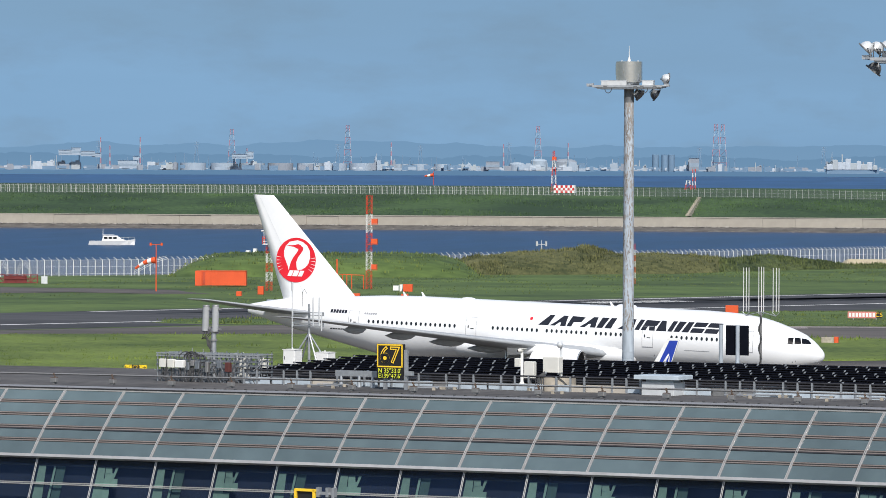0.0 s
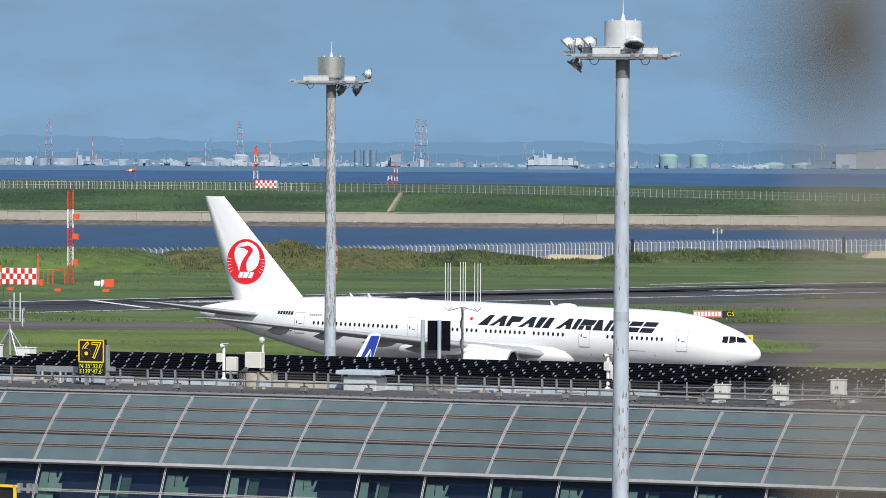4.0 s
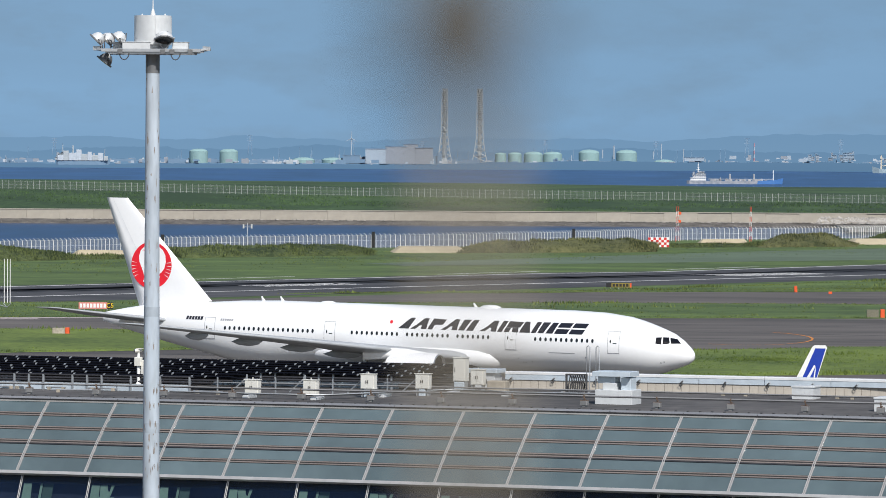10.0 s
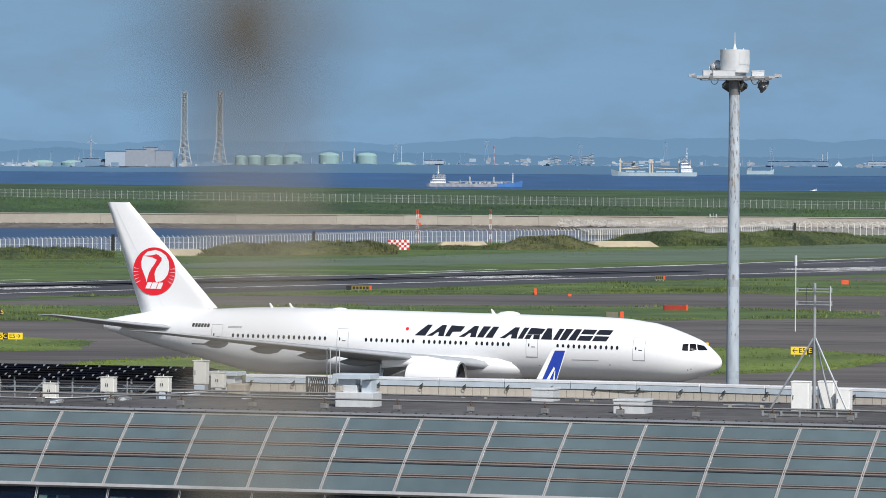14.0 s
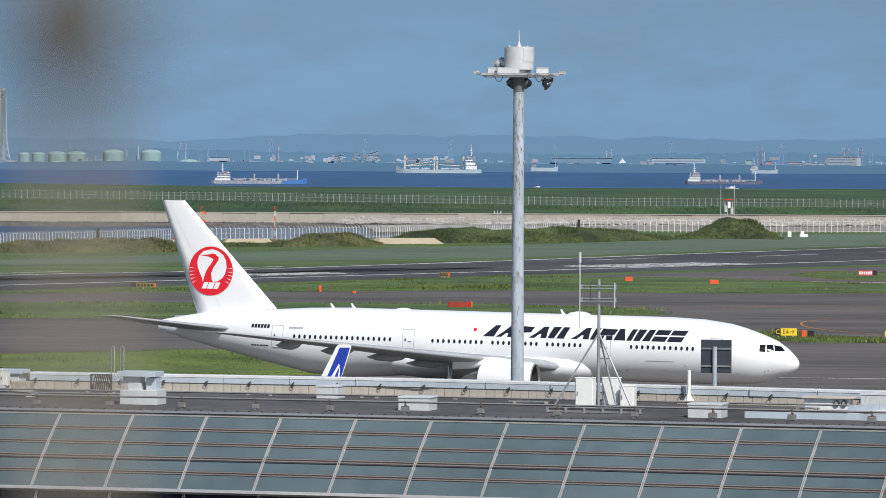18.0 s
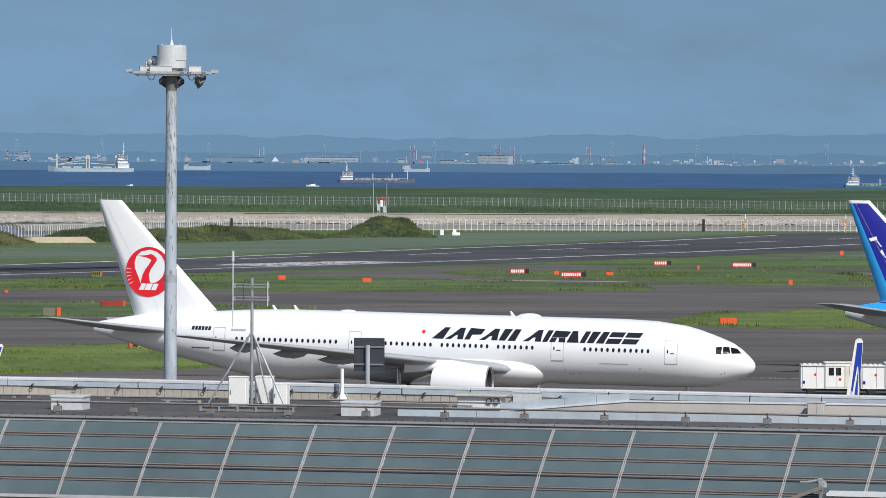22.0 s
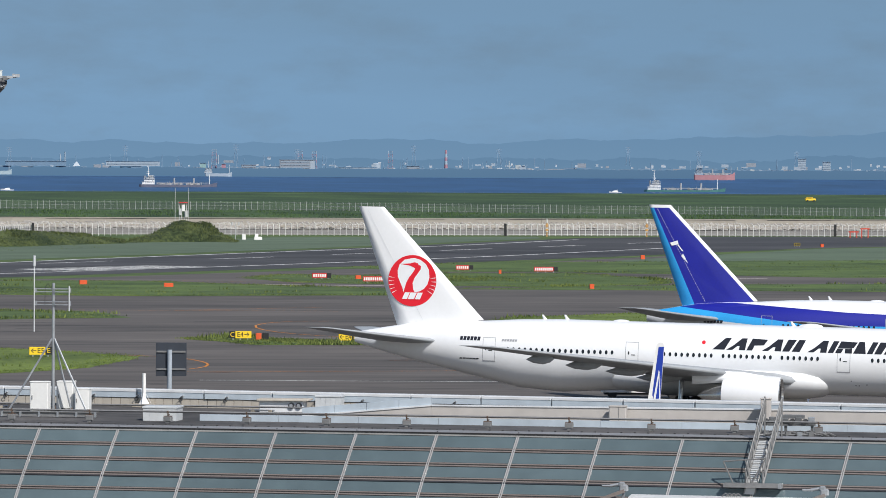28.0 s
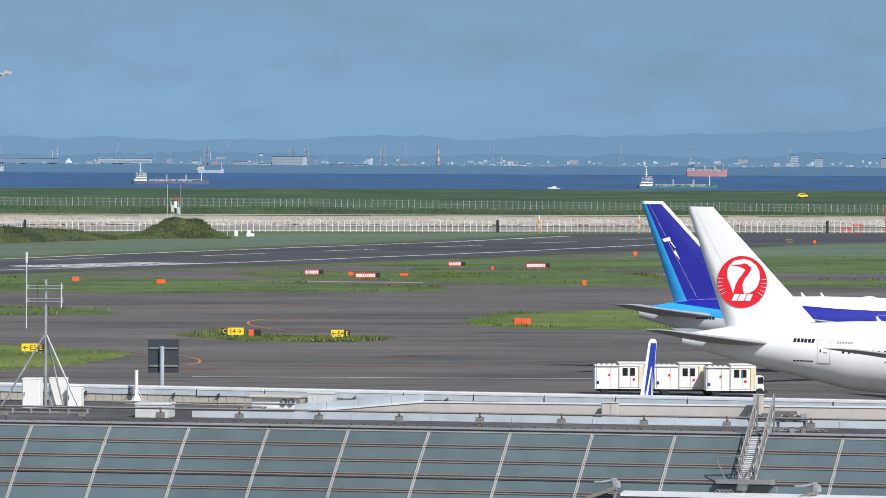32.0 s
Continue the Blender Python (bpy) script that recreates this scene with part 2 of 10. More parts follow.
DARK = mat("dark intake", (0.03, 0.03, 0.035), 0.5, var=0.3)
TYRE = mat("tyre rubber", (0.025, 0.025, 0.027), 0.85, var=0.2)

ASPHALT = mat("taxiway asphalt", (0.073, 0.0655, 0.061), 0.85, var=0.32, small=0.22, large=0.035, second=(0.106, 0.094, 0.085), bump=0.2, grain=(0.22, 1.0, 1.0))
RUNWAY = mat("dark runway asphalt", (0.030, 0.030, 0.034), 0.85, var=0.32, small=0.2, large=0.02, second=(0.056, 0.055, 0.058), grain=(0.3, 1.0, 1.0))
GRASS = mat("airfield grass", (0.040, 0.079, 0.018), 0.9, var=0.35, small=0.5, large=0.05, second=(0.079, 0.121, 0.028), bump=0.6, grain=(0.5, 1.0, 1.0))
TUFT = mat("mixed grass blades", (0.042, 0.076, 0.017), 0.9, var=0.35, small=0.5, large=0.05, second=(0.12, 0.15, 0.035), isle=0.35)
SCRUB = mat("dense dark green scrub", (0.026, 0.05, 0.014), 0.95, var=0.4, small=0.9, large=0.08, second=(0.085, 0.105, 0.034), bump=1.0, isle=0.3)
NEARGRASS = mat("sunlit yellow-green mown grass", (0.058, 0.101, 0.014), 0.9, var=0.32, small=0.9, large=0.05, second=(0.118, 0.160, 0.027), bump=0.6)
RACK = mat("slate grey steel rack", (0.19, 0.21, 0.235), 0.5, 0.4, var=0.2)
BANKGRASS = mat("embankment grass", (0.026, 0.066, 0.02), 0.92, var=0.38, small=0.5, large=0.02, second=(0.058, 0.105, 0.03), bump=1.0, isle=0.4)
PAINTGREEN = mat("dull green painted shoulder", (0.088, 0.125, 0.078), 0.9, var=0.25, small=0.3, large=0.03, grain=(0.4, 1.0, 1.0))
LINE = mat("worn white runway paint", (0.74, 0.74, 0.72), 0.8, var=0.25, small=1.2, large=0.2)
ORANGELINE = mat("orange taxiway paint", (0.55, 0.2, 0.03), 0.8, var=0.3, small=1.0, large=0.2)
CONCRETE = mat("weathered sea wall concrete", (0.36, 0.33, 0.28), 0.9, var=0.13, small=0.5, large=0.03, bump=0.4, each=0.12)
PALEROCK = mat("pale rubble", (0.34, 0.32, 0.29), 0.95, var=0.35, small=1.2, large=0.1, bump=1.0)
ROCK = mat("grey-brown shore rocks", (0.19, 0.17, 0.145), 0.95, var=0.35, small=1.2, large=0.1, bump=1.0)
SAND = mat("pale sand", (0.42, 0.36, 0.25), 0.95, var=0.12, small=0.6, large=0.08)
CANAL = water("canal water", (0.011, 0.037, 0.108), 0.10, 0.018, 0.3, 0.6, 0.07)
SEA = water("bay water", (0.018, 0.06, 0.16), 0.02, 0.004, 0.4, 0.4)
FENCE = mat("white fence metal", (0.72, 0.72, 0.70), 0.6, var=0.1)
FENCEGREY = mat("grey fence metal", (0.45, 0.46, 0.46), 0.6, var=0.15)
MESHWIRE = mat("chain link mesh", (0.30, 0.31, 0.34), 0.7, var=0.1, alpha=0.36)
FAINTWIRE = mat("thin chain link mesh", (0.25, 0.26, 0.26), 0.7, var=0.1, alpha=0.07)
ORANGE = mat("safety orange paint", (0.68, 0.095, 0.025), 0.55, var=0.1)
REDW = mat("tower red paint", (0.62, 0.05, 0.02), 0.6, var=0.1)
WHITEW = mat("tower white paint", (0.78, 0.78, 0.76), 0.6, var=0.06)
FROST = mat("grey-green roof glass", (0.115, 0.157, 0.172), 0.12, var=0.2, small=0.9, large=0.16, spec=0.6, each=0.06, alpha=0.86)
DEEPGLASS = mat("deep blue window glass", (0.004, 0.012, 0.036), 0.05, var=0.4, small=0.5, large=0.15, spec=0.5, each=0.1, alpha=0.42)
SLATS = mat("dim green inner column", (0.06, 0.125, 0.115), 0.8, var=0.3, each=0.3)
GASKET = mat("black glazing gasket", (0.018, 0.017, 0.018), 0.7, var=0.2)
SOFFITDARK = mat("dark green-black soffit reflection", (0.006, 0.012, 0.012), 0.7, var=0.3)
ALU = mat("brushed aluminium mullion", (0.50, 0.49, 0.475), 0.42, 0.5, var=0.14, small=3, large=0.4)
BRONZE = mat("taupe grey glazing bar", (0.175, 0.150, 0.138), 0.55, 0.1, var=0.15)
EDGESTRIP = mat("light grey roof edge sheet", (0.24, 0.24, 0.25), 0.6, var=0.14, small=2, large=0.3)
DECK = mat("dark grey roof membrane", (0.057, 0.054, 0.054), 0.85, var=0.28, small=1.5, large=0.18, second=(0.091, 0.086, 0.083), bump=0.3)
COPING = mat("blue-grey metal parapet cladding", (0.50, 0.57, 0.63), 0.4, 0.1, var=0.14, small=2, large=0.25)
COPELIGHT = mat("light metal coping", (0.74, 0.75, 0.76), 0.4, 0.1, var=0.1, small=2, large=0.3)
BEIGE = mat("beige parapet panel", (0.46, 0.42, 0.36), 0.8, var=0.14, small=2, large=0.3, each=0.08)
PALEWALL = mat("pale warm grey roof wall", (0.50, 0.47, 0.44), 0.7, var=0.1, small=2, large=0.3)
GALV = mat("galvanised steel", (0.42, 0.44, 0.46), 0.42, 0.55, var=0.16, small=6, large=0.7)
PIPE = mat("dull grey pipe", (0.25, 0.25, 0.25), 0.55, 0.4, var=0.15)
MAROONBOX = mat("dark maroon box paint", (0.10, 0.03, 0.025), 0.6, var=0.2)
VENTGREY = mat("mid grey antenna plastic", (0.36, 0.37, 0.38), 0.5, var=0.08)
CABINET = mat("cream white cabinet paint", (0.66, 0.65, 0.60), 0.5, var=0.07, small=3, large=0.6)
VENT = mat("pale grey ribbed vent metal", (0.60, 0.62, 0.63), 0.45, 0.15, var=0.08)
SOLAR = mat("black solar panel", (0.006, 0.007, 0.012), 0.55, var=0.3, spec=0.06)
CABLE = mat("dark cable", (0.06, 0.06, 0.062), 0.7, var=0.2)
BOARD = mat("dark slate board", (0.035, 0.042, 0.055), 0.55, var=0.15, small=2, large=0.4)
POLE = mat("weathered blue-grey mast paint", (0.33, 0.37, 0.41), 0.55, var=0.14, small=5, large=0.9, streak=0.22, second=(0.42, 0.48, 0.54))
RUSTPOLE = mat("rust-stained mast paint", (0.15, 0.105, 0.075), 0.8, var=0.3, small=7, large=1.6, second=(0.34, 0.32, 0.30), streak=0.3)
YELLOW = mat("yellow sign face", (0.85, 0.58, 0.02), 0.5, var=0.05)
SIGNBLACK = mat("black sign face", (0.015, 0.015, 0.016), 0.5, var=0.1)
SIGNRED = mat("red sign face", (0.55, 0.025, 0.025), 0.5, var=0.05)
AMBER = mat("amber sign paint", (0.95, 0.62, 0.04), 0.5, var=0.04)
CONC2 = mat("stained concrete plinth", (0.36, 0.32, 0.26), 0.9, var=0.25, small=3, large=0.8)

# ---------------------------------------------------------------- the pier roof's own measure: u along its edge, v back from it
ROOF = 14.1


def bend(u):
    return 0.7 - 0.0011 * u * u


def rp(u, v, z=ROOF):
    w = v + bend(u)
    return Vector((0.9462 * u + 0.3238 * w, 159.17 - 0.3238 * u + 0.9462 * w, z))


ROOFTURN = -18.9


def rm(u, v, z=ROOF, turn=0.0):
    return Matrix.Translation(rp(u, v, z)) @ Matrix.Rotation(radians(ROOFTURN + turn), 4, "Z")


def far(bearing, y, el):
    """A place by its bearing in degrees, its distance along y, and its slope above the lens."""
    a = radians(bearing)
    return Vector((math.tan(a) * y, y, H + el * y / math.cos(a)))


def ring_at(b, r, el):
    a = radians(b)
    return Vector((math.sin(a) * r, math.cos(a) * r, H + el * r))


rnd = random.Random(7)

# ---------------------------------------------------------------- sky, hills, water, land
def sheet(name, poly, z, material, label, category="ground", step=0.0, wob=0.0):
    bm = bmesh.new()
    bm.faces.new([bm.verts.new((x, y, z)) for x, y in poly])
    ob = link(name, bm, material)
    return tagged(ob, label, category, kind="structure")


def curtain(name, y, low, high, wide, material, label, ridge=None, n=220):
    """A far standing sheet; ridge gives its upper edge by bearing."""
    bm = bmesh.new()
    rows = []
    for i in range(n + 1):
        b = -wide + 2 * wide * i / n
        top = ridge(b) if ridge else high
        rows.append((bm.verts.new(ring_at(b, y, low)), bm.verts.new(ring_at(b, y, top))))
    for a, b in zip(rows, rows[1:]):
        bm.faces.new((a[0], b[0], b[1], a[1]))
    return tagged(link(name, bm, material), label, "backdrop", kind="structure")


SKYMAT = glow("hazy blue sky", [(0.0, (0.205, 0.36, 0.551)), (0.28, (0.22, 0.385, 0.586)), (0.55, (0.21, 0.36, 0.541)), (0.8, (0.205, 0.345, 0.505)), (1.0, (0.185, 0.315, 0.46))], 0.0, 290.0, 0.9, 0.06, 0.42)
curtain("sky_backdrop", 4950, -0.012, 0.30, 38, SKYMAT, "hazy blue summer sky with faint grey cloud")


def ridge_a(b):
    v = Vector((b * 0.6 + 3.1, 0.3, 0.0))
    base = np.interp(b, [-17, -12, -9, 0, 5, 10, 13, 14.4, 15.2, 18], [0.0034, 0.0044, 0.0036, 0.0042, 0.0050, 0.0050, 0.0057, 0.0068, 0.0088, 0.0092])
    return float(base) + 0.0010 * noise.noise(v * 1.3) + 0.0007 * noise.noise(v * 3.1) + 0.0003 * noise.noise(v * 9) + 0.00012 * noise.noise(v * 40) + 0.0001 * noise.noise(v * 110)


def ridge_b(b):
    v = Vector((b * 0.7 + 8.3, 4.3, 0.0))
    return 0.0017 + 0.0011 * noise.noise(v) + 0.0006 * noise.noise(v * 4) + 0.0003 * noise.noise(v * 14) + 0.00022 * noise.noise(v * 60)


# Hills and shore woods glow, with the haze blue put into their colours
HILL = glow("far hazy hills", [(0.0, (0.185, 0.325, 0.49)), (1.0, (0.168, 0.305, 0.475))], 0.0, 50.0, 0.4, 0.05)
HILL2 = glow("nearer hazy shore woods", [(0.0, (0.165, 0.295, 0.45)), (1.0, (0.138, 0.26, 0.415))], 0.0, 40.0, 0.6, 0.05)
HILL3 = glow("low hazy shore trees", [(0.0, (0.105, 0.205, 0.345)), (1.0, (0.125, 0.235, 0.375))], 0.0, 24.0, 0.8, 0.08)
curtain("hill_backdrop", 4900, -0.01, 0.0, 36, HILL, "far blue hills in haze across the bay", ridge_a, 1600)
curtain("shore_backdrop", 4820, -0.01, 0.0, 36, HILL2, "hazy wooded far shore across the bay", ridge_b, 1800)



def ridge_c(b):
    v = Vector((b * 0.9 + 2.2, 7.3, 0.0))
    return float(np.interp(b, [-3.0, -1.0], [-0.00150, -0.00062])) + 0.00022 * noise.noise(v * 2.3) + 0.00016 * noise.noise(v * 11) + 0.00012 * noise.noise(v * 60)


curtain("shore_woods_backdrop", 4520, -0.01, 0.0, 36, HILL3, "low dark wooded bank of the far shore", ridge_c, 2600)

# bay: one broad sheet that climbs gently with distance to the far shore
bm = bmesh.new()
prev = None
for y, z in ((2300, -2.0), (3000, 0.6), (3600, 4.6), (4200, 9.0), (4800, 13.6), (4900, 14.2)):
    row = [bm.verts.new((math.sin(radians(b)) * y, math.cos(radians(b)) * y, z)) for b in range(-40, 41, 4)]
    if prev:
        for i in range(20):
            bm.faces.new((prev[i], prev[i + 1], row[i + 1], row[i]))
    prev = row
tagged(link("bay_water", bm, SEA), "dark blue rippled bay water", "water", kind="structure")

# the land: one sheet with the canal cut out as a lower strip beyond it
SHORE = ((-1500, 250), (-520, 640), (-290, 908), (-256, 937), (-219, 990), (-168, 1053), (-132, 1112), (-96, 1173), (-49, 1223), (-22, 1270), (10, 1343), (61, 1394), (90, 1450), (128, 1545), (200, 1545), (700, 1545), (1500, 1545))
bm = bmesh.new()
prev = None
for x, y in SHORE:
    row = [bm.verts.new((x, -900, 0)), bm.verts.new((x, y, 0)), bm.verts.new((x, y + 6, -1.8))]
    if prev:
        for i in range(2):
            bm.faces.new((prev[i], row[i], row[i + 1], prev[i + 1]))
    prev = row
tagged(link("ground", bm, GRASS), "mown green airfield grass", "grass", kind="structure")
sheet("canal_water", ((-2500, 200), (2500, 200), (2500, 1800), (-2500, 1800)), -1.5, CANAL, "dark blue canal water", "water")

# taxiways, runway and apron lie just above the grass
APRON = ((-700, -900), (1400, -900), (1400, 900), (700, 1160), (330, 1190), (270, 1205), (200, 1090), (120, 990), (60, 915), (5, 845), (-40, 792), (-110, 705), (-190, 617), (-300, 500), (-700, 100))
sheet("apron_asphalt", APRON, 0.012, ASPHALT, "worn brownish grey taxiway and apron asphalt", "asphalt")
RWY = ((-560, 250), (-206, 695), (-155, 767), (-97, 846), (-22, 946), (2, 966), (80, 1090), (186, 1276), (300, 1490), (345, 1525), (700, 1525), (420, 1400), (330, 1310), (245, 1180), (172, 1075), (60, 935), (-20, 830), (-95, 735), (-200, 607), (-480, 250))
sheet("runway_asphalt", RWY, 0.022, RUNWAY, "dark grey runway asphalt with rubber streaks", "runway")
sheet("painted_shoulder", ((80, 1112), (186, 1292), (285, 1478), (290, 1512), (205, 1495), (104, 1300), (20, 1170), (-60, 1020), (-50, 1000)), 0.03, PAINTGREEN, "dull green painted runway shoulder", "shoulder")
sheet("painted_shoulder", ((233, 1125), (329, 1300), (420, 1385), (520, 1395), (420, 1200), (307, 1120), (252, 1070)), 0.03, PAINTGREEN, "dull green painted runway shoulder", "shoulder")


def stripe(bm, a, b, w, z=0.034, worn=0.0):
    a, b = Vector(a), Vector(b)
    d = (b - a).normalized()
    s = Vector((-d.y, d.x)) * w / 2
    bm.faces.new([bm.verts.new((p.x, p.y, z)) for p in (a - s, b - s, b + s, a + s)])


def lines(name, segs, w, material, label):
    bm = bmesh.new()
    for q in segs:
        for a, b in zip(q, q[1:]):
            stripe(bm, a, b, w)
    tagged(link(name, bm, material), label, "marking", kind="structure")


NEARLINE = ((-194, 640), (-172, 667), (-92, 776), (-17, 869), (60, 965), (130, 1055), (159, 1096), (220, 1190), (286, 1305))
FARLINE = ((-198, 700), (-153, 764), (-95, 842), (-20, 941), (0, 958), (78, 1082), (112, 1144), (184, 1262), (234, 1343), (292, 1455))
lines("runway_edge_line", [NEARLINE, FARLINE, [(-162, 748), (-154.5, 732), (-146, 714)]], 1.3, LINE, "worn white painted runway edge line")
seg = []
gz = random.Random(31)
for cx, cy, n, l in ((-61, 846, 3, 26), (23, 945, 4, 32), (104, 1040, 6, 58), (-140, 752, 3, 26), (-128, 778, 3, 22)):
    for k in range(n * 3):
        o = 0.97 * (k - (3 * n - 1) / 2)
        ox, oy = cx - 0.76 * o, cy + 0.65 * o
        f = -0.5 + gz.uniform(0, 0.14)
        while f < 0.5:
            e = min(0.5, f + gz.uniform(0.05, 0.3))
            seg.append([(ox + 0.65 * l * f, oy + 0.76 * l * f), (ox + 0.65 * l * e, oy + 0.76 * l * e)])
            f = e + gz.uniform(0.01, 0.07)
lines("runway_marking", seg, 0.55, LINE, "worn white painted runway zone bars, broken by wear")
RUBBER = mat("black rubber streaks on asphalt", (0.013, 0.013, 0.017), 0.8, var=0.4, small=0.5, large=0.05, grain=(0.3, 1.0, 1.0))
bm = bmesh.new()
for k in range(95):
    f = gz.random()
    o = gz.gauss(4, 5)
    cx, cy = -170 + 230 * f - 0.76 * o, 714 + 285 * f + 0.65 * o
    l = gz.uniform(20, 75)
    stripe(bm, (cx - 0.62 * l / 2, cy - 0.78 * l / 2), (cx + 0.62 * l / 2, cy + 0.78 * l / 2), gz.uniform(0.8, 3.2), 0.027)
tagged(link("rubber_streaks", bm, RUBBER), "long black tyre rubber streaks along the runway", "marking", kind="stuff")
bm = bmesh.new()
for k in range(60):
    cx, cy = gz.uniform(-60, 230), gz.uniform(430, 700)
    l, w = gz.uniform(25, 120), gz.uniform(0.3, 1.6)
    a = radians(gz.gauss(-8, 9))
    stripe(bm, (cx - l / 2 * math.cos(a), cy - l / 2 * math.sin(a)), (cx + l / 2 * math.cos(a), cy + l / 2 * math.sin(a)), w, 0.016)
tagged(link("tyre_marks", bm, mat("dark tyre wear on asphalt", (0.052, 0.049, 0.048), 0.85, var=0.3, small=0.4, large=0.05)), "long dark tyre marks across the apron asphalt", "marking", kind="stuff")
seg = []
for k in range(-5, 5):
    ox, oy = (139.5 + 38.4 * k, 1141.5 + 61 * k) if k >= 0 else (139.5 + 45 * k, 1141.5 + 53 * k)
    seg.append([(ox, oy), (ox + 19, oy + 29)])
lines("runway_centre_line", seg, 1.0, LINE, "worn white runway centre line dashes")


def curve(c, r, a0, a1, n=12):
    return [(c[0] + r * math.cos(radians(a0 + (a1 - a0) * i / n)), c[1] + 2.6 * r * math.sin(radians(a0 + (a1 - a0) * i / n))) for i in range(n + 1)]


ORL = [curve((12, 608), 9, 60, -120), curve((58, 545), 8, 100, -60), curve((100, 655), 13, 80, 260), curve((170, 640), 12, 90, 270), [(20, 690), (60, 742)], [(70, 742), (110, 735)],
       [(108, 930), (150, 900)], [(85, 740), (110, 755)], [(60, 520), (95, 521)]]
lines("taxiway_line", ORL, 0.3, ORANGELINE, "orange painted taxiway curve line")
lines("pavement_wear", [[(88, 549.5), (97, 552)], [(90, 553), (99, 555.5)], [(60, 516.5), (65.5, 518.2)]], 0.5, mat("reddish brown worn asphalt", (0.16, 0.08, 0.05), 0.9, var=0.4, small=1.5, large=0.3), "reddish brown scuffed patch on the apron asphalt")
lines("apron_line", [[(-70, 500), (200, 420)], [(135, 560), (190, 590)], [(60, 500), (115, 490)]], 0.45, LINE, "faint white apron line")
lines("chevron_marking", [[(118, 902), (150, 888)], [(150, 934), (192, 930)], [(178, 955), (230, 950)], [(40, 742), (52, 726)], [(-92, 664), (-70, 668)], [(-110, 655), (-84, 661)]], 3.0,
      mat("faded pink marking", (0.42, 0.36, 0.36), 0.85, var=0.3, small=0.8, large=0.1), "faded pinkish white taxiway marking")


def smooth_poly(poly, step=5.0, wob=1.0, r=None):
    out = []
    n = len(poly)
    for i in range(n):
        a, b = Vector(poly[i]), Vector(poly[(i + 1) % n])
        m = max(1, int((b - a).length / step))
        for k in range(m):
            p = a.lerp(b, k / m)
            w = noise.noise_vector(Vector((p.x * 0.09, p.y * 0.09, 1.7)))
            out.append((p.x + wob * w.x, p.y + 2.0 * wob * w.y))
    return out


def blades(bm, p, h, w, r, n=5):
    for _ in range(n):
        a = r.uniform(0, math.pi)
        o = Vector((r.uniform(-w, w), r.uniform(-w, w), 0))
        s = Vector((math.cos(a), math.sin(a), 0)) * r.uniform(0.05, 0.12) * (0.6 + h)
        t = Vector((r.uniform(-0.3, 0.3), r.uniform(-0.3, 0.3), 1)) * h * r.uniform(0.6, 1.25)
        q = Vector(p) + o
        bm.faces.new((bm.verts.new(q - s), bm.verts.new(q + s), bm.verts.new(q + t)))


def island(poly, label, tufts=900, tall=0.35, wob=1.6, grass=None):
    """A raised grass island with a ragged fringe of tufts."""
    g = random.Random(len(poly) + int(poly[0][0]))
    edge = smooth_poly(poly, 4.0, wob)
    bm = bmesh.new()
    n = len(edge)
    low = [bm.verts.new((x, y, 0.02)) for x, y in edge]
    c = Vector((sum(p[0] for p in edge) / n, sum(p[1] for p in edge) / n))
    up = []
    for x, y in edge:
        q = Vector((x, y)).lerp(c, 0.02)
        up.append(bm.verts.new((q.x, q.y, 0.12)))
    for i in range(n):
        bm.faces.new((low[i], low[(i + 1) % n], up[(i + 1) % n], up[i]))
    bm.faces.new(up)
    ob = tagged(link("grass_island", bm, grass or GRASS), label, "grass", kind="structure")
    bm = bmesh.new()
    xs, ys = [p[0] for p in edge], [p[1] for p in edge]
    for k in range(int(tufts * 1.8)):
        if k % 2:
            i = g.randrange(n)
            q = Vector(edge[i]).lerp(Vector(edge[(i + 1) % n]), g.random()).lerp(c, g.uniform(0, 0.08))
        else:
            q = Vector(edge[g.randrange(n)]).lerp(c, math.sqrt(g.random()))
        big = noise.noise(Vector((q.x * 0.06, q.y * 0.06, 9))) > 0.28
        blades(bm, (q.x, q.y, 0.1), tall * (1.5 if big else 0.6) * g.uniform(0.4, 1.1), 1.5, g, 8)
    tagged(link("grass_tufts", bm, grass or TUFT), "ragged longer grass tufts", "grass", kind="stuff")


island(((-320, 470), (-183, 606), (-127, 622), (-100, 624), (-60, 622), (-36, 600), (-36, 570), (-75, 545), (-150, 478), (-250, 380)), "green grass strip beside the apron", 1500, 0.3, 1.6, NEARGRASS)
island(((-32, 540), (-8, 560), (30, 582), (45, 588), (57, 572), (60, 560), (52, 532), (39, 516), (24, 506), (-10, 497), (-40, 510)), "green grass island beside the apron", 900, 0.3, 1.6, NEARGRASS)
island(((-178, 668), (-95, 735), (-40, 745), (20, 752), (52, 752), (72, 732), (74, 705), (40, 689), (-30, 674), (-80, 670), (-120, 652), (-175, 652)), "ragged olive grass island between taxiways", 1800, 0.36)
island(((-60, 790), (-16, 812), (25, 868), (48, 912), (62, 926), (103, 925), (125, 890), (150, 860), (143, 828), (91, 820), (60, 832), (5, 815)), "green grass island beside the runway", 1600, 0.36)
island(((122, 949), (134, 983), (147, 973), (172, 994), (198, 996), (208, 940), (200, 905), (170, 880), (150, 895), (128, 917)), "olive grass island with signs", 800, 0.36)
island(((157, 1049), (191, 1104), (251, 1121), (307, 1138), (420, 1130), (380, 960), (247, 960), (222, 985), (195, 1010), (172, 1012)), "olive grass island with signs", 900, 0.36)
island(((122, 682), (133, 708), (158, 726), (230, 720), (225, 650), (144, 640), (127, 638), (118, 652)), "green grass island with an orange barrier", 700, 0.4, 1.6, NEARGRASS)
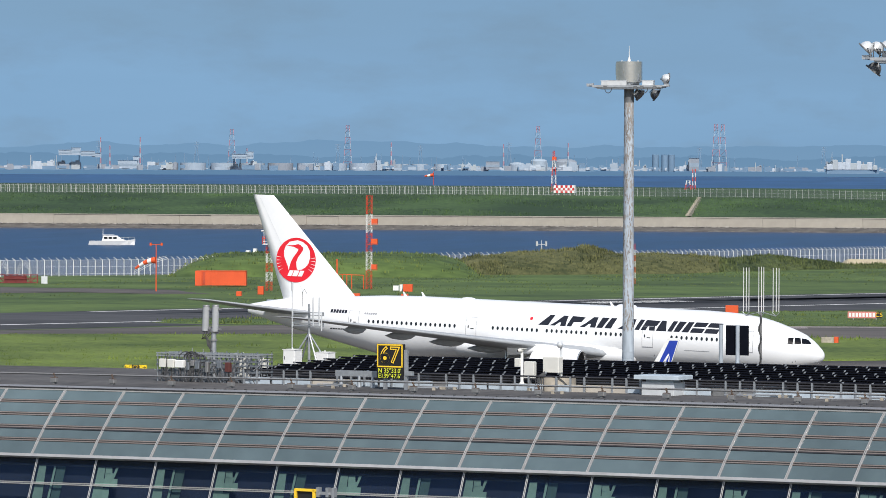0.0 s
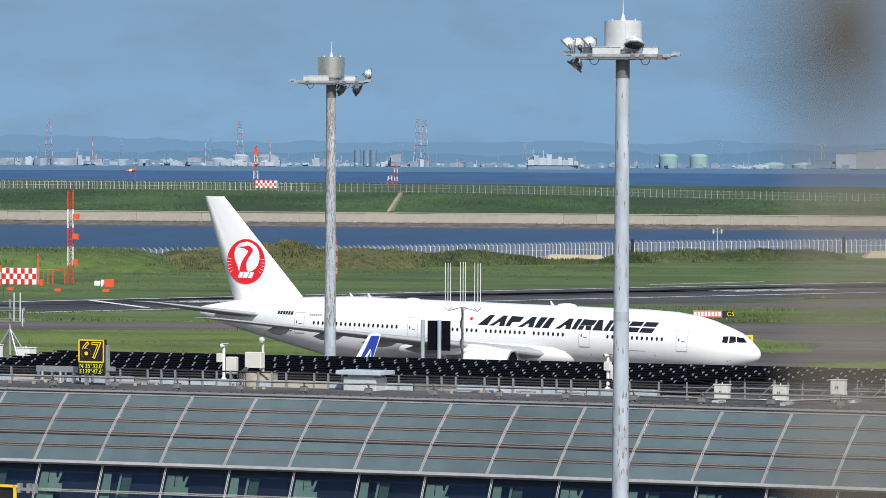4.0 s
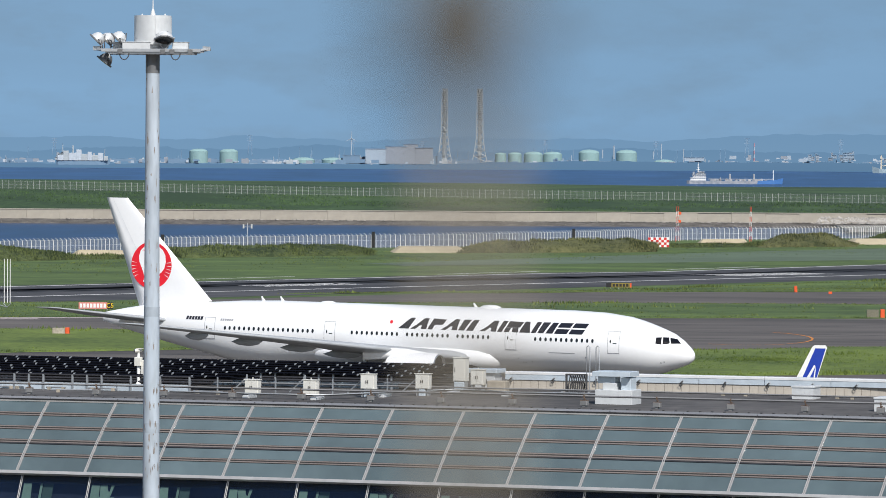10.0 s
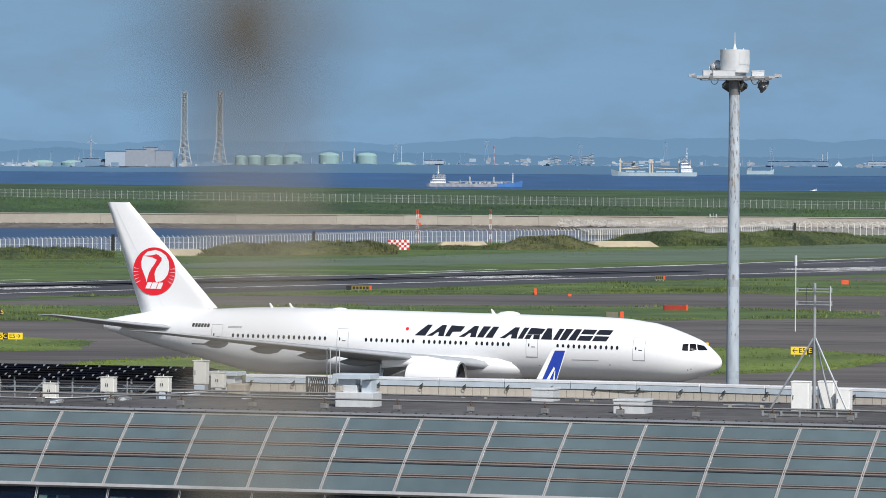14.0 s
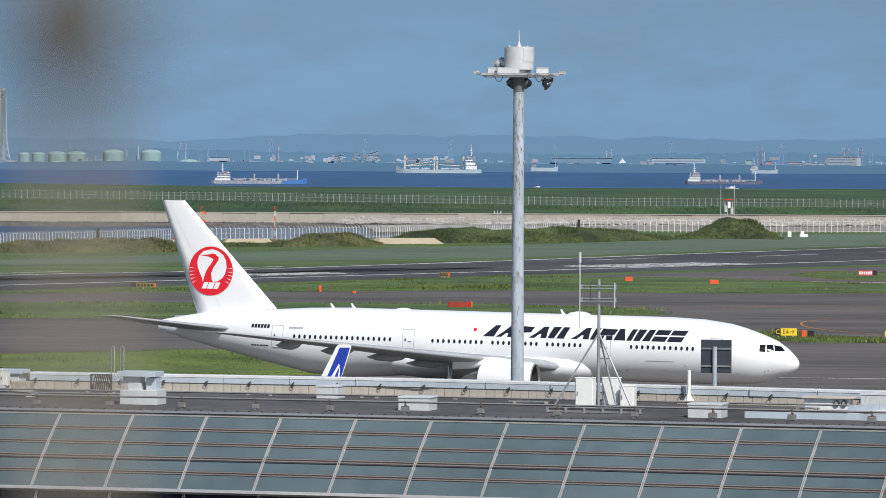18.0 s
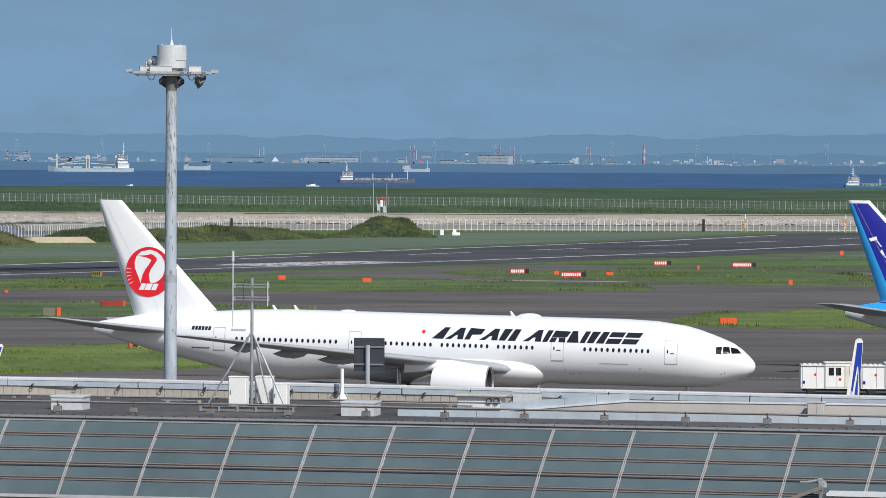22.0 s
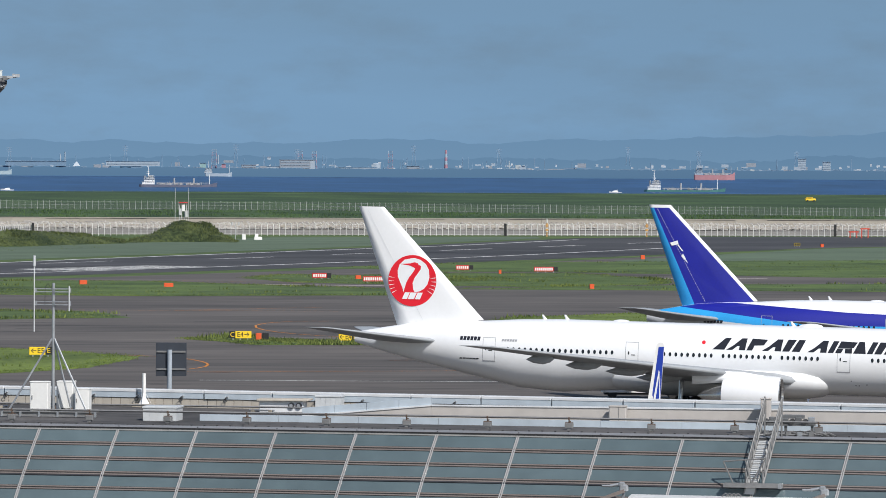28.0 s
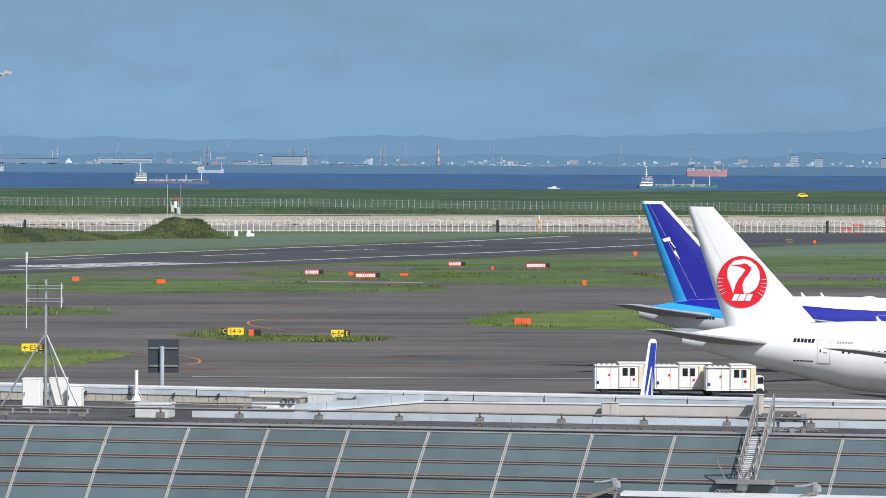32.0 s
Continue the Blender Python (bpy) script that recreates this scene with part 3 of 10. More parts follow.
island(((72, 619), (80, 625), (88, 612), (98, 604), (93, 596), (79, 598)), "narrow grass island with signs", 420, 0.45, 0.9)
island(((150, 868), (207, 900), (300, 915), (420, 900), (400, 870), (220, 850)), "olive grass verge beside the taxiway", 500, 0.4)

# far wall, rocks, bank and plateau on the other side of the canal
def bank_top(b):
    """Slope from the lens to the foot of the fence on the embankment, by bearing."""
    return float(np.interp(b, [-17, -10.8, -7.4, -4.7, -2.0, 0.9, 4.9, 8.3, 10.3, 16], [-6.2, -6.5, -6.9, -7.8, -8.35, -8.75, -9.35, -9.45, -9.72, -10.1])) / 1000


def rim(b):
    """Slope from the lens to the far rim of the plateau, by bearing."""
    return float(np.interp(b, [-17, -10.8, -7.4, -4.7, -2.0, 0.9, 4.9, 8.3, 15], [-4.3, -4.6, -4.92, -5.0, -5.25, -5.7, -5.66, -5.55, -5.55])) / 1000


bm = bmesh.new()
prev = None
for i in range(121):
    b = -38 + 76 * i / 120
    w1, w2 = noise.noise(Vector((b * 2.0, 0, 0))), noise.noise(Vector((b * 5, 3, 0)))
    t = math.tan(radians(b))
    ym = 1712
    zt = H + bank_top(b) * 1850 / math.cos(radians(b))
    edge = H + rim(b) * 2500 / math.cos(radians(b))
    row = [bm.verts.new(q) for q in ((t * ym, ym + 2, -2), (t * ym, ym + 3.0, 3.1), (t * 1740, 1742, 3.2 + 0.2 * w2),
                                     (t * 1795, 1795, (3.2 + zt) / 2 + 0.5 * w1), (t * 1845, 1845, zt), (t * 1900, 1900, zt + 0.3), (t * 2500, 2500, edge), (t * 2500, 2520, -3))]
    if prev:
        for k in range(7):
            bm.faces.new((prev[k], row[k], row[k + 1], prev[k + 1]))
    prev = row
tagged(link("embankment", bm, BANKGRASS), "long green grass embankment across the canal", "embankment", kind="structure")
g = random.Random(3)
bm = bmesh.new()
for k in range(11000):
    b = g.uniform(-17.5, 16)
    f = g.random()
    y = 1742 + 100 * f
    zt = H + bank_top(b) * 1850 / math.cos(radians(b))
    x = math.tan(radians(b)) * y
    if noise.noise(Vector((x * 0.02, y * 0.03, 0))) < -0.12:
        continue
    blades(bm, (x, y, 3.1 + (zt - 3.1) * f), g.uniform(0.4, 0.9), 1.5, g, 4)
tagged(link("bank_scrub", bm, BANKGRASS), "rough scrub on the green embankment", "grass", kind="stuff")

wall = empty("sea_wall", Matrix.Identity(4), "weathered beige concrete sea wall across the canal", "wall", kind="structure")
pb = bmesh.new()
box(pb, (0, 0, 0), (11.95, 1.2, 5.0))
src = part("panel", pb, CONCRETE, wall)
src.matrix_basis = Matrix.Translation((-720, 1712, 0.95))
for k in range(1, 121):
    share("panel", src, wall, Matrix.Translation((-720 + 12 * k, 1712 + 0.12 * g.uniform(-1, 1), 0.95 + 0.05 * g.uniform(-1, 1))))
pb = bmesh.new()
box(pb, (0, 1712.0, 3.55), (1440, 1.6, 0.25))
part("coping", pb, CONCRETE, wall)
bm = bmesh.new()
prev = None
for k in range(561):
    x = -560 + 2 * k
    row = [bm.verts.new((x, yy + 0.5 * noise.noise(Vector((x * 0.4, i, 0))), zz + 0.18 * noise.noise(Vector((x * 0.7, i, 3))))) for i, (yy, zz) in enumerate(((1711.2, 0.15), (1708.5, -0.35), (1705.5, -0.95), (1702.0, -1.75)))]
    if prev:
        for i in range(3):
            bm.faces.new((prev[i], row[i], row[i + 1], prev[i + 1]))
    prev = row
tagged(link("shore_slope", bm, mat("dark wet shore stone", (0.105, 0.098, 0.09), 0.95, var=0.5, small=1.6, large=0.25, bump=1.0)), "dark stony slope at the foot of the sea wall", "rocks", kind="structure")
bm = bmesh.new()
for k in range(1500):
    x = g.uniform(-560, 560)
    if noise.noise(Vector((x * 0.02, 7.0, 0))) < -0.25:
        continue
    q = g.uniform(0.3, 0.8)
    box(bm, (x, 1710.6 - g.random(), 0.12 + 0.1 * g.random()), (q * 1.6, q, q * 0.5), g.uniform(0, 90))
tagged(link("shore_rubble", bm, PALEROCK), "pale line of rubble along the wall's foot", "rocks", kind="stuff")
bm = bmesh.new()
for k in range(3400):
    x = g.uniform(-560, 560)
    d = g.uniform(0, 7)
    s = g.uniform(0.35, 0.9)
    c = Vector((x, 1710 - d, -1.7 + (7 - d) * 0.18))
    v = [bm.verts.new(c + Vector((s * g.uniform(0.6, 1) * a, s * 0.7 * b2, s * 0.5 * e))) for a, b2, e in ((1, 0, 0), (0, 1, 0), (-1, 0, 0), (0, -1, 0), (0, 0, 1))]
    for i in range(4):
        bm.faces.new((v[i], v[(i + 1) % 4], v[4]))
tagged(link("shore_rocks", bm, ROCK), "grey-brown rocks along the foot of the sea wall", "rocks", kind="stuff")
bm = bmesh.new()
for k in range(3600):
    x, d = g.uniform(60, 520), g.uniform(0, 26)
    s = g.uniform(0.5, 1.3)
    c = Vector((x, 1709 - d, 0.1 + (26 - d) * 0.075))
    v = [bm.verts.new(c + Vector((s * g.uniform(0.6, 1) * a, s * 0.7 * b2, s * 0.5 * e))) for a, b2, e in ((1, 0, 0), (0, 1, 0), (-1, 0, 0), (0, -1, 0), (0, 0, 1))]
    for i in range(4):
        bm.faces.new((v[i], v[(i + 1) % 4], v[4]))
tagged(link("shore_rocks", bm, PALEROCK), "pale rocks heaped along the foot of the sea wall", "rocks", kind="stuff")
bm = bmesh.new()
box(bm, (445, 1600, -0.2), (760, 110, 0.6))
tagged(link("inner_shore", bm, mat("grey gravel", (0.24, 0.225, 0.2), 0.9, var=0.2, small=0.4, large=0.05)), "grey gravel yard at the foot of the sea wall", "gravel", kind="structure")


def fence(name, pts, gap, height, material, label, lean=0.35, parts=0, rail=0.05, thick=0.09, netting=None):
    th = empty(name, Matrix.Identity(4), label, "fence", kind="structure")
    pb = bmesh.new()
    tube(pb, (0, 0, 0), (0, 0, height * 0.86), thick, thick * 0.9, 4)
    tube(pb, (0, 0, height * 0.86), (-lean * 0.8, -lean * 0.6, height), thick * 0.9, thick * 0.7, 4)
    src = part("post", pb, material, th)
    places = []
    for a, b in zip(pts, pts[1:]):
        a, b = Vector(a), Vector(b)
        n = max(1, round((b - a).length / gap))
        places += [a.lerp(b, k / n) for k in range(n)]
    src.matrix_basis = Matrix.Translation(places[0])
    rest = bmesh.new()
    for i, p in enumerate(places[1:]):
        if i < parts:
            share("post", src, th, Matrix.Translation(p))
        else:
            tube(rest, p, p + Vector((0, 0, height * 0.86)), thick, thick * 0.9, 4)
            tube(rest, p + Vector((0, 0, height * 0.86)), p + Vector((-lean * 0.8, -lean * 0.6, height)), thick * 0.9, thick * 0.7, 4)
    if len(rest.verts):
        part("post", rest, material, th)["kind"] = "stuff"
    else:
        rest.free()
    rb = bmesh.new()
    for h in (0.12, 0.5, 0.86):
        for a, b in zip(pts, pts[1:]):
            tube(rb, Vector(a) + Vector((0, 0, height * h)), Vector(b) + Vector((0, 0, height * h)), rail, rail, 4)
    part("rail", rb, material, th)
    if netting:
        nb = bmesh.new()
        for a, b in zip(pts, pts[1:]):
            a, b, up = Vector(a), Vector(b), Vector((0, 0, height * 0.86))
            nb.faces.new([nb.verts.new(q) for q in (a, b, b + up, a + up)])
        net = part("chain_link", nb, netting, th)
        net.visible_shadow = False
    return th


CANALLINE = ((-330, 850), (-276, 911), (-253, 930), (-219, 983), (-168, 1046), (-132, 1105), (-114, 1141), (-96, 1166), (-70, 1197), (-49, 1216), (-22, 1263), (10, 1336), (36, 1354), (61, 1386), (88, 1440), (128, 1512))
fence("canal_fence", [(x, y, 0) for x, y in CANALLINE], 1.6, 3.7, FENCE, "white chain-link fence with leaning tops along the canal", parts=290, rail=0.02, thick=0.085, lean=0.7, netting=MESHWIRE)
fence("wall_fence", ((128, 1512, 0), (195, 1526, 0), (300, 1532, 0), (480, 1532, 0)), 2.0, 4.3, FENCE, "tall pale fence with leaning tops before the sea wall", lean=0.9, thick=0.09)
pts = []
for i in range(34):
    b = -18 + 36 * i / 33
    pts.append(far(b, 1848, bank_top(b)))
fence("bank_fence", pts, 2.4, 3.5, FENCEGREY, "grey fence along the top of the embankment", lean=0.2, thick=0.07, rail=0.02, netting=FAINTWIRE)
pts = []
for i in range(24):
    b = -18 + 8.4 * i / 23
    pts.append(far(b, 1872, bank_top(b)))
fence("bank_fence", pts, 1.9, 3.5, FENCE, "white fence along the top of the embankment", lean=0.5, thick=0.075, rail=0.02)


def mound(name, c, length, width, height, turn, label, seed, sharp=1.0, tufts=500, grass=None, lumps=1.0, ends=4):
    g = random.Random(seed)
    bm = bmesh.new()
    nx, ny = 40, 14
    grid = []
    d, s = Vector((math.cos(radians(turn)), math.sin(radians(turn)))), Vector((-math.sin(radians(turn)), math.cos(radians(turn))))

    def top(a, b):
        e = max(0, 1 - abs(a) ** ends) * max(0, 1 - b * b) ** sharp
        return height * e * (0.8 + 0.5 * lumps * noise.noise(Vector((a * 5 + seed, b * 2, seed)))) + 0.25 * lumps * height * e * noise.noise(Vector((a * 19, b * 6, seed)))

    for i in range(nx + 1):
        row = []
        for j in range(ny + 1):
            a, b = -1 + 2 * i / nx, -1 + 2 * j / ny
            q = Vector(c) + d * a * length / 2 + s * b * width / 2
            row.append(bm.verts.new((q.x, q.y, max(0.01, top(a, b)))))
        grid.append(row)
    for i in range(nx):
        for j in range(ny):
            f = bm.faces.new((grid[i][j], grid[i + 1][j], grid[i + 1][j + 1], grid[i][j + 1]))
            f.smooth = True
    tagged(link(name, bm, grass or SCRUB), label, "mound", kind="structure")
    bm = bmesh.new()
    for _ in range(tufts * 2):
        a, b = g.uniform(-1, 1), g.uniform(-1, 0.6)
        q = Vector(c) + d * a * length / 2 + s * b * width / 2
        blades(bm, (q.x, q.y, top(a, b) - 0.1), g.uniform(0.25, 0.7), 0.9, g, 6)
    tagged(link("scrub", bm, TUFT if grass is GRASS else SCRUB), "dense dry scrub on the mound", "grass", kind="stuff")


# loose grass standing all over the wide field
g = random.Random(77)
bm = bmesh.new()
for k in range(15000):
    f = g.random()
    cx, cy = -250 + 330 * f, 700 + 560 * f
    x, y = cx + g.uniform(-70, 60), cy + g.uniform(40, 210)
    d = noise.noise(Vector((x * 0.05, y * 0.03, 5.0)))
    if d < -0.1 or y < 748 + 1.15 * (x + 180) or y > 800 + 1.45 * (x + 310) or (x < -206 and 795 < y < 832):
        continue
    blades(bm, (x, y, 0.0), g.uniform(0.12, 0.34), 0.7, g, 3)
tagged(link("field_grass", bm, TUFT), "loose longer grass standing on the airfield", "grass", kind="stuff")
OLIVE = mat("dry olive scrub", (0.056, 0.072, 0.023), 0.95, var=0.4, small=0.9, large=0.08, second=(0.098, 0.098, 0.038), bump=1.0)
mound("grass_mound", (-221, 960), 62, 66, 5.3, 12, "smooth green grass mound by the canal", 1, 0.5, 300, GRASS, 0.10, 7)


def scrub_ridge(crest, width, label, seed, grass, density=26):
    """A lumpy ridge of scrub: crest gives bearing, distance and height, from left to right."""
    g = random.Random(seed)
    bm = bmesh.new()
    n, m = max(24, int(len(crest) * 9)), 12
    bs, ds, hs = [c[0] for c in crest], [c[1] for c in crest], [c[2] for c in crest]

    def at(f, v):
        k = f * (len(crest) - 1)
        b, d, h = (float(np.interp(k, range(len(crest)), q)) for q in (bs, ds, hs))
        d += v * width / 2
        a = radians(b)
        x, y = math.sin(a) * d, math.cos(a) * d
        lump = 1 + 0.22 * noise.noise(Vector((x * 0.16, y * 0.10, seed))) + 0.12 * noise.noise(Vector((x * 0.5, y * 0.3, seed)))
        return Vector((x, y, max(0.0, h * lump * (1 - v * v) ** 0.75)))

    grid = [[bm.verts.new(at(i / n, -1 + 2 * j / m) + Vector((0, 0, 0.01))) for j in range(m + 1)] for i in range(n + 1)]
    for i in range(n):
        for j in range(m):
            bm.faces.new((grid[i][j], grid[i + 1][j], grid[i + 1][j + 1], grid[i][j + 1])).smooth = True
    tagged(link("scrub_mound", bm, grass), label, "mound", kind="structure")
    bm = bmesh.new()
    long = (at(0, 0) - at(1, 0)).length
    for _ in range(int(long * density)):
        p = at(g.random(), g.uniform(-1, 0.35))
        big = noise.noise(Vector((p.x * 0.12, p.y * 0.08, 4 + seed))) > 0.12
        blades(bm, p - Vector((0, 0, 0.1)), (0.75 if big else 0.4) * g.uniform(0.6, 1.2), 0.8, g, 6)
    tagged(link("scrub", bm, SCRUB if seed % 2 else DRYSCRUB), "dense scrub and long grass on the mound", "grass", kind="stuff")


DRYSCRUB = mat("mixed dry scrub blades", (0.04, 0.058, 0.018), 0.95, var=0.4, small=0.9, large=0.08, second=(0.125, 0.125, 0.05), isle=0.35)
scrub_ridge(((-11.85, 985, 1.2), (-11.3, 992, 2.9), (-10.8, 996, 4.0), (-9.9, 1000, 4.9), (-9.5, 1005, 4.0), (-8.75, 1012, 3.7), (-8.3, 1025, 2.6)), 36, "long mound of dense olive scrub", 2, OLIVE)
scrub_ridge(((-8.4, 1025, 2.4), (-7.67, 1042, 2.7), (-7.1, 1054, 1.7), (-6.85, 1060, 0.5), (-6.15, 1072, 0.5), (-5.9, 1078, 1.9), (-5.38, 1088, 2.2), (-4.5, 1100, 2.3), (-3.7, 1116, 2.2), (-3.25, 1122, 0.6)), 32, "long low ridge of dense green scrub along the fence", 3, SCRUB)
scrub_ridge(((-2.25, 1152, 0.5), (-1.9, 1158, 2.2), (-1.24, 1166, 2.6), (-0.23, 1174, 3.0), (0.12, 1186, 1.4)), 34, "long mound of dense olive scrub", 4, OLIVE)
scrub_ridge(((0.3, 1238, 0.5), (0.6, 1240, 0.8), (1.0, 1246, 0.6), (1.4, 1250, 0.8)), 26, "low ridge of dense green scrub", 5, SCRUB)
scrub_ridge(((1.32, 1250, 0.4), (1.6, 1256, 2.9), (2.0, 1262, 3.1), (2.2, 1266, 2.5), (2.5, 1272, 0.5)), 34, "rounded mound of olive scrub", 6, OLIVE)
scrub_ridge(((2.55, 1312, 0.4), (2.9, 1318, 2.7), (3.3, 1324, 3.8), (3.6, 1328, 3.3), (4.1, 1334, 3.1), (4.6, 1343, 3.8), (4.9, 1348, 3.7), (5.45, 1372, 2.5), (5.95, 1392, 0.6)), 40, "long mound of dense green scrub", 7, SCRUB)
scrub_ridge(((6.0, 1404, 0.3), (6.26, 1412, 2.2), (6.52, 1420, 5.4), (6.66, 1422, 5.9), (6.78, 1422, 5.2), (6.95, 1425, 4.4), (7.1, 1420, 2.0), (7.28, 1415, 0.2)), 38, "steep mound of dark green scrub", 9, SCRUB, 40)
for c, l, w, t in (((-52, 1146), 18, 16, 6), ((63, 1296), 19, 14, 8), ((-121.5, 1072), 15, 12, 12), ((20, 1268), 14, 8, 6)):
    bm = bmesh.new()
    d = Vector((math.cos(radians(t)), math.sin(radians(t))))
    s = Vector((-d.y, d.x))
    lo = [Vector(c) + d * a * l / 2 + s * b * w / 2 for a, b in ((-1, -1), (1, -1), (1, 1), (-1, 1))]
    hi = [Vector(c) + d * a * l / 2.6 + s * b * w / 4 for a, b in ((-1, -1), (1, -1), (1, 1), (-1, 1))]
    v0, v1 = [bm.verts.new((q.x, q.y, 0.0)) for q in lo], [bm.verts.new((q.x, q.y, 1.5 + 0.3 * noise.noise(Vector((q.x, q.y, 0))))) for q in hi]
    for i in range(4):
        bm.faces.new((v0[i], v0[(i + 1) % 4], v1[(i + 1) % 4], v1[i]))
    bm.faces.new(v1)
    tagged(link("sand_heap", bm, SAND), "pale flat-topped heap of sand by the fence", "sand", kind="structure")

# a service road's end beside the field, and a stepped railing up the mound
sheet("service_road", smooth_poly(((-285, 838), (-252, 832.6), (-241, 830.4), (-219, 826), (-212, 812), (-205, 802), (-217, 800), (-231, 803), (-240, 794), (-270, 796)), 4.0, 0.8), 0.05, ASPHALT, "dark asphalt service road at the field's edge", "road")
th = empty("slope_railing", Matrix.Identity(4), "white three-rail railing climbing the grass mound", "railing")
RAIL = [Vector((-253.8, 930, 0.0)), Vector((-249.6, 930, 2.3)), Vector((-247.1, 930, 2.95))]
for h in (0.35, 0.7, 1.05):
    bm = bmesh.new()
    bent(bm, [q + Vector((0, 0, h)) for q in RAIL], 0.035, 4)
    part("rail", bm, FENCE, th)
for a, b, n in ((RAIL[0], RAIL[1], 4), (RAIL[1], RAIL[2], 3)):
    for k in range(n):
        q = a.lerp(b, k / n)
        bm = bmesh.new()
        tube(bm, q - Vector((0, 0, 0.8)), q + Vector((0, 0, 1.05)), 0.035, 0.035, 4)
        part("post", bm, FENCE, th)

# ---------------------------------------------------------------- the glazed pier in front
U0, U1, BAY = -71.9, 61.7, 2.6


def um(k):
    """The k-th mullion; the bays widen slightly along the pier."""
    k -= 16
    return -32.153 + 2.5225 * k + 0.00239 * k * k


PIER = empty("pier_building", Matrix.Identity(4), "long airport pier with a sloped grey-green glass roof edge", "building", kind="structure")


def face(s):
    """The sloped glazing: s from 0 at its head to 1 at its foot; gives lean along u, v and z."""
    return (-0.50 * s, -1.37 * s - 0.10 * math.sin(math.pi * s), ROOF - 0.05 - 2.28 * s)


def gp(u, s, out=0.0):
    a, v, z = face(s)
    return rp(u + a, v - out * 0.86, z + out * 0.5)


def gm(u, s):
    """A place on the sloped glazing, turned as the roof is."""
    return Matrix.Translation(gp(u, s, 0.5)) @ Matrix.Rotation(radians(ROOFTURN), 4, "Z")


def back_edge(u):
    return 16.6 if u > -10 else (23.0 if u > -57 else 16.9)


# roof deck with a falling front edge
bm = bmesh.new()
prev = None
u = U0
while u <= U1 + 0.1:
    row = [bm.verts.new(rp(u, v, z)) for v, z in ((-0.02, ROOF - 0.15), (0.3, ROOF - 0.012), (10, ROOF + 0.01), (back_edge(u), ROOF + 0.01), (back_edge(u), 0))]
    if prev:
        for k in range(4):
            bm.faces.new((prev[k], row[k], row[k + 1], prev[k + 1]))
    prev = row
    u += BAY
part("roof_deck", bm, DECK, PIER)
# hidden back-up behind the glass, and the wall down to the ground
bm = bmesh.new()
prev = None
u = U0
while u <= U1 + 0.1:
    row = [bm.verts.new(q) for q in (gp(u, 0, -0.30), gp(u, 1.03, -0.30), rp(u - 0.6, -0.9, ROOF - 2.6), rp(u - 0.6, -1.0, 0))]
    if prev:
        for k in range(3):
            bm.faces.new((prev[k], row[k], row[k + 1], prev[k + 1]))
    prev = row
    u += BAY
# Dark blue colour carries the dimness of the rooms inside
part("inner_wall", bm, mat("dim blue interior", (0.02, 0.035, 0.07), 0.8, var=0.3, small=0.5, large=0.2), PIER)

NB = 52
SROWS = [0.0, 0.193, 0.394, 0.593, 0.80, 1.04]
for k in range(NB):
    u, BAY = um(k), um(k + 1) - um(k)
    for a, b in zip(SROWS, SROWS[1:]):
        bm = bmesh.new()
        f = [gp(u + 0.05, a + 0.012), gp(u + BAY - 0.05, a + 0.012), gp(u + BAY - 0.05, b - 0.012), gp(u + 0.05, b - 0.012)]
        v0 = [bm.verts.new(p) for p in f]
        nrm = (f[1] - f[0]).cross(f[3] - f[0]).normalized() * 0.03
        v1 = [bm.verts.new(p + nrm) for p in f]
        bm.faces.new(v0)
        for i in range(4):
            bm.faces.new((v0[i], v0[(i + 1) % 4], v1[(i + 1) % 4], v1[i]))
        part("roof_pane", bm, FROST, PIER)
BAY = 2.6
for k in range(NB + 1):
    u = um(k)
    bm = bmesh.new()
    core = bmesh.new()
    for o, w, d, bm2 in ((-0.030, 0.013, 0.040, bm), (0.030, 0.013, 0.040, bm), (0, 0.050, 0.012, core)):
        for a, b in zip(SROWS, SROWS[1:]):
            v = []
            for s in (a, b):
                for du, dn in ((-w, -0.03), (w, -0.03), (w, d), (-w, d)):
                    v.append(bm2.verts.new(gp(u + o + du, s, dn)))
            for i in range(4):
                bm2.faces.new((v[i], v[(i + 1) % 4], v[4 + (i + 1) % 4], v[4 + i]))
    mul = part("mullion", bm, ALU, PIER)
    part("mullion_core", core, EDGESTRIP, mul)
    bm = bmesh.new()
    tube(bm, rp(u, 0.1, ROOF - 0.04), rp(u, 0.1, ROOF + 0.07), 0.018, 0.018, 5)
    part("pin", bm, CABLE, mul)


def run(name, sec, material, u0=U0, u1=U1, step=BAY, parent=None):
    """A long bar along the pier; sec(u) gives its ring."""
    bm = bmesh.new()
    rings = []
    u = u0
    while u <= u1 + 0.01:
        rings.append(sec(u))
        u += step
    loft(bm, rings, smooth=False)
    return part(name, bm, material, parent or PIER)


for i, s in enumerate(SROWS[1:-1]):
    for o in (-0.0155, 0.0155):
        run("glazing_bar", lambda u, s=s, o=o: [gp(u, s + o - 0.0075, -0.02), gp(u, s + o + 0.0075, -0.02), gp(u, s + o + 0.0075, 0.022), gp(u, s + o - 0.0075, 0.022)], BRONZE)
    run("glazing_gasket", lambda u, s=s: [gp(u, s - 0.0285, -0.02), gp(u, s + 0.0285, -0.02), gp(u, s + 0.0285, 0.008), gp(u, s - 0.0285, 0.008)], GASKET)
    # Dark strip draws the shadow below the third bar
    if i == 2:
        run("glazing_bar", lambda u, s=s: [gp(u, s + 0.026, -0.02), gp(u, s + 0.042, -0.02), gp(u, s + 0.042, 0.03), gp(u, s + 0.026, 0.03)], DARK)
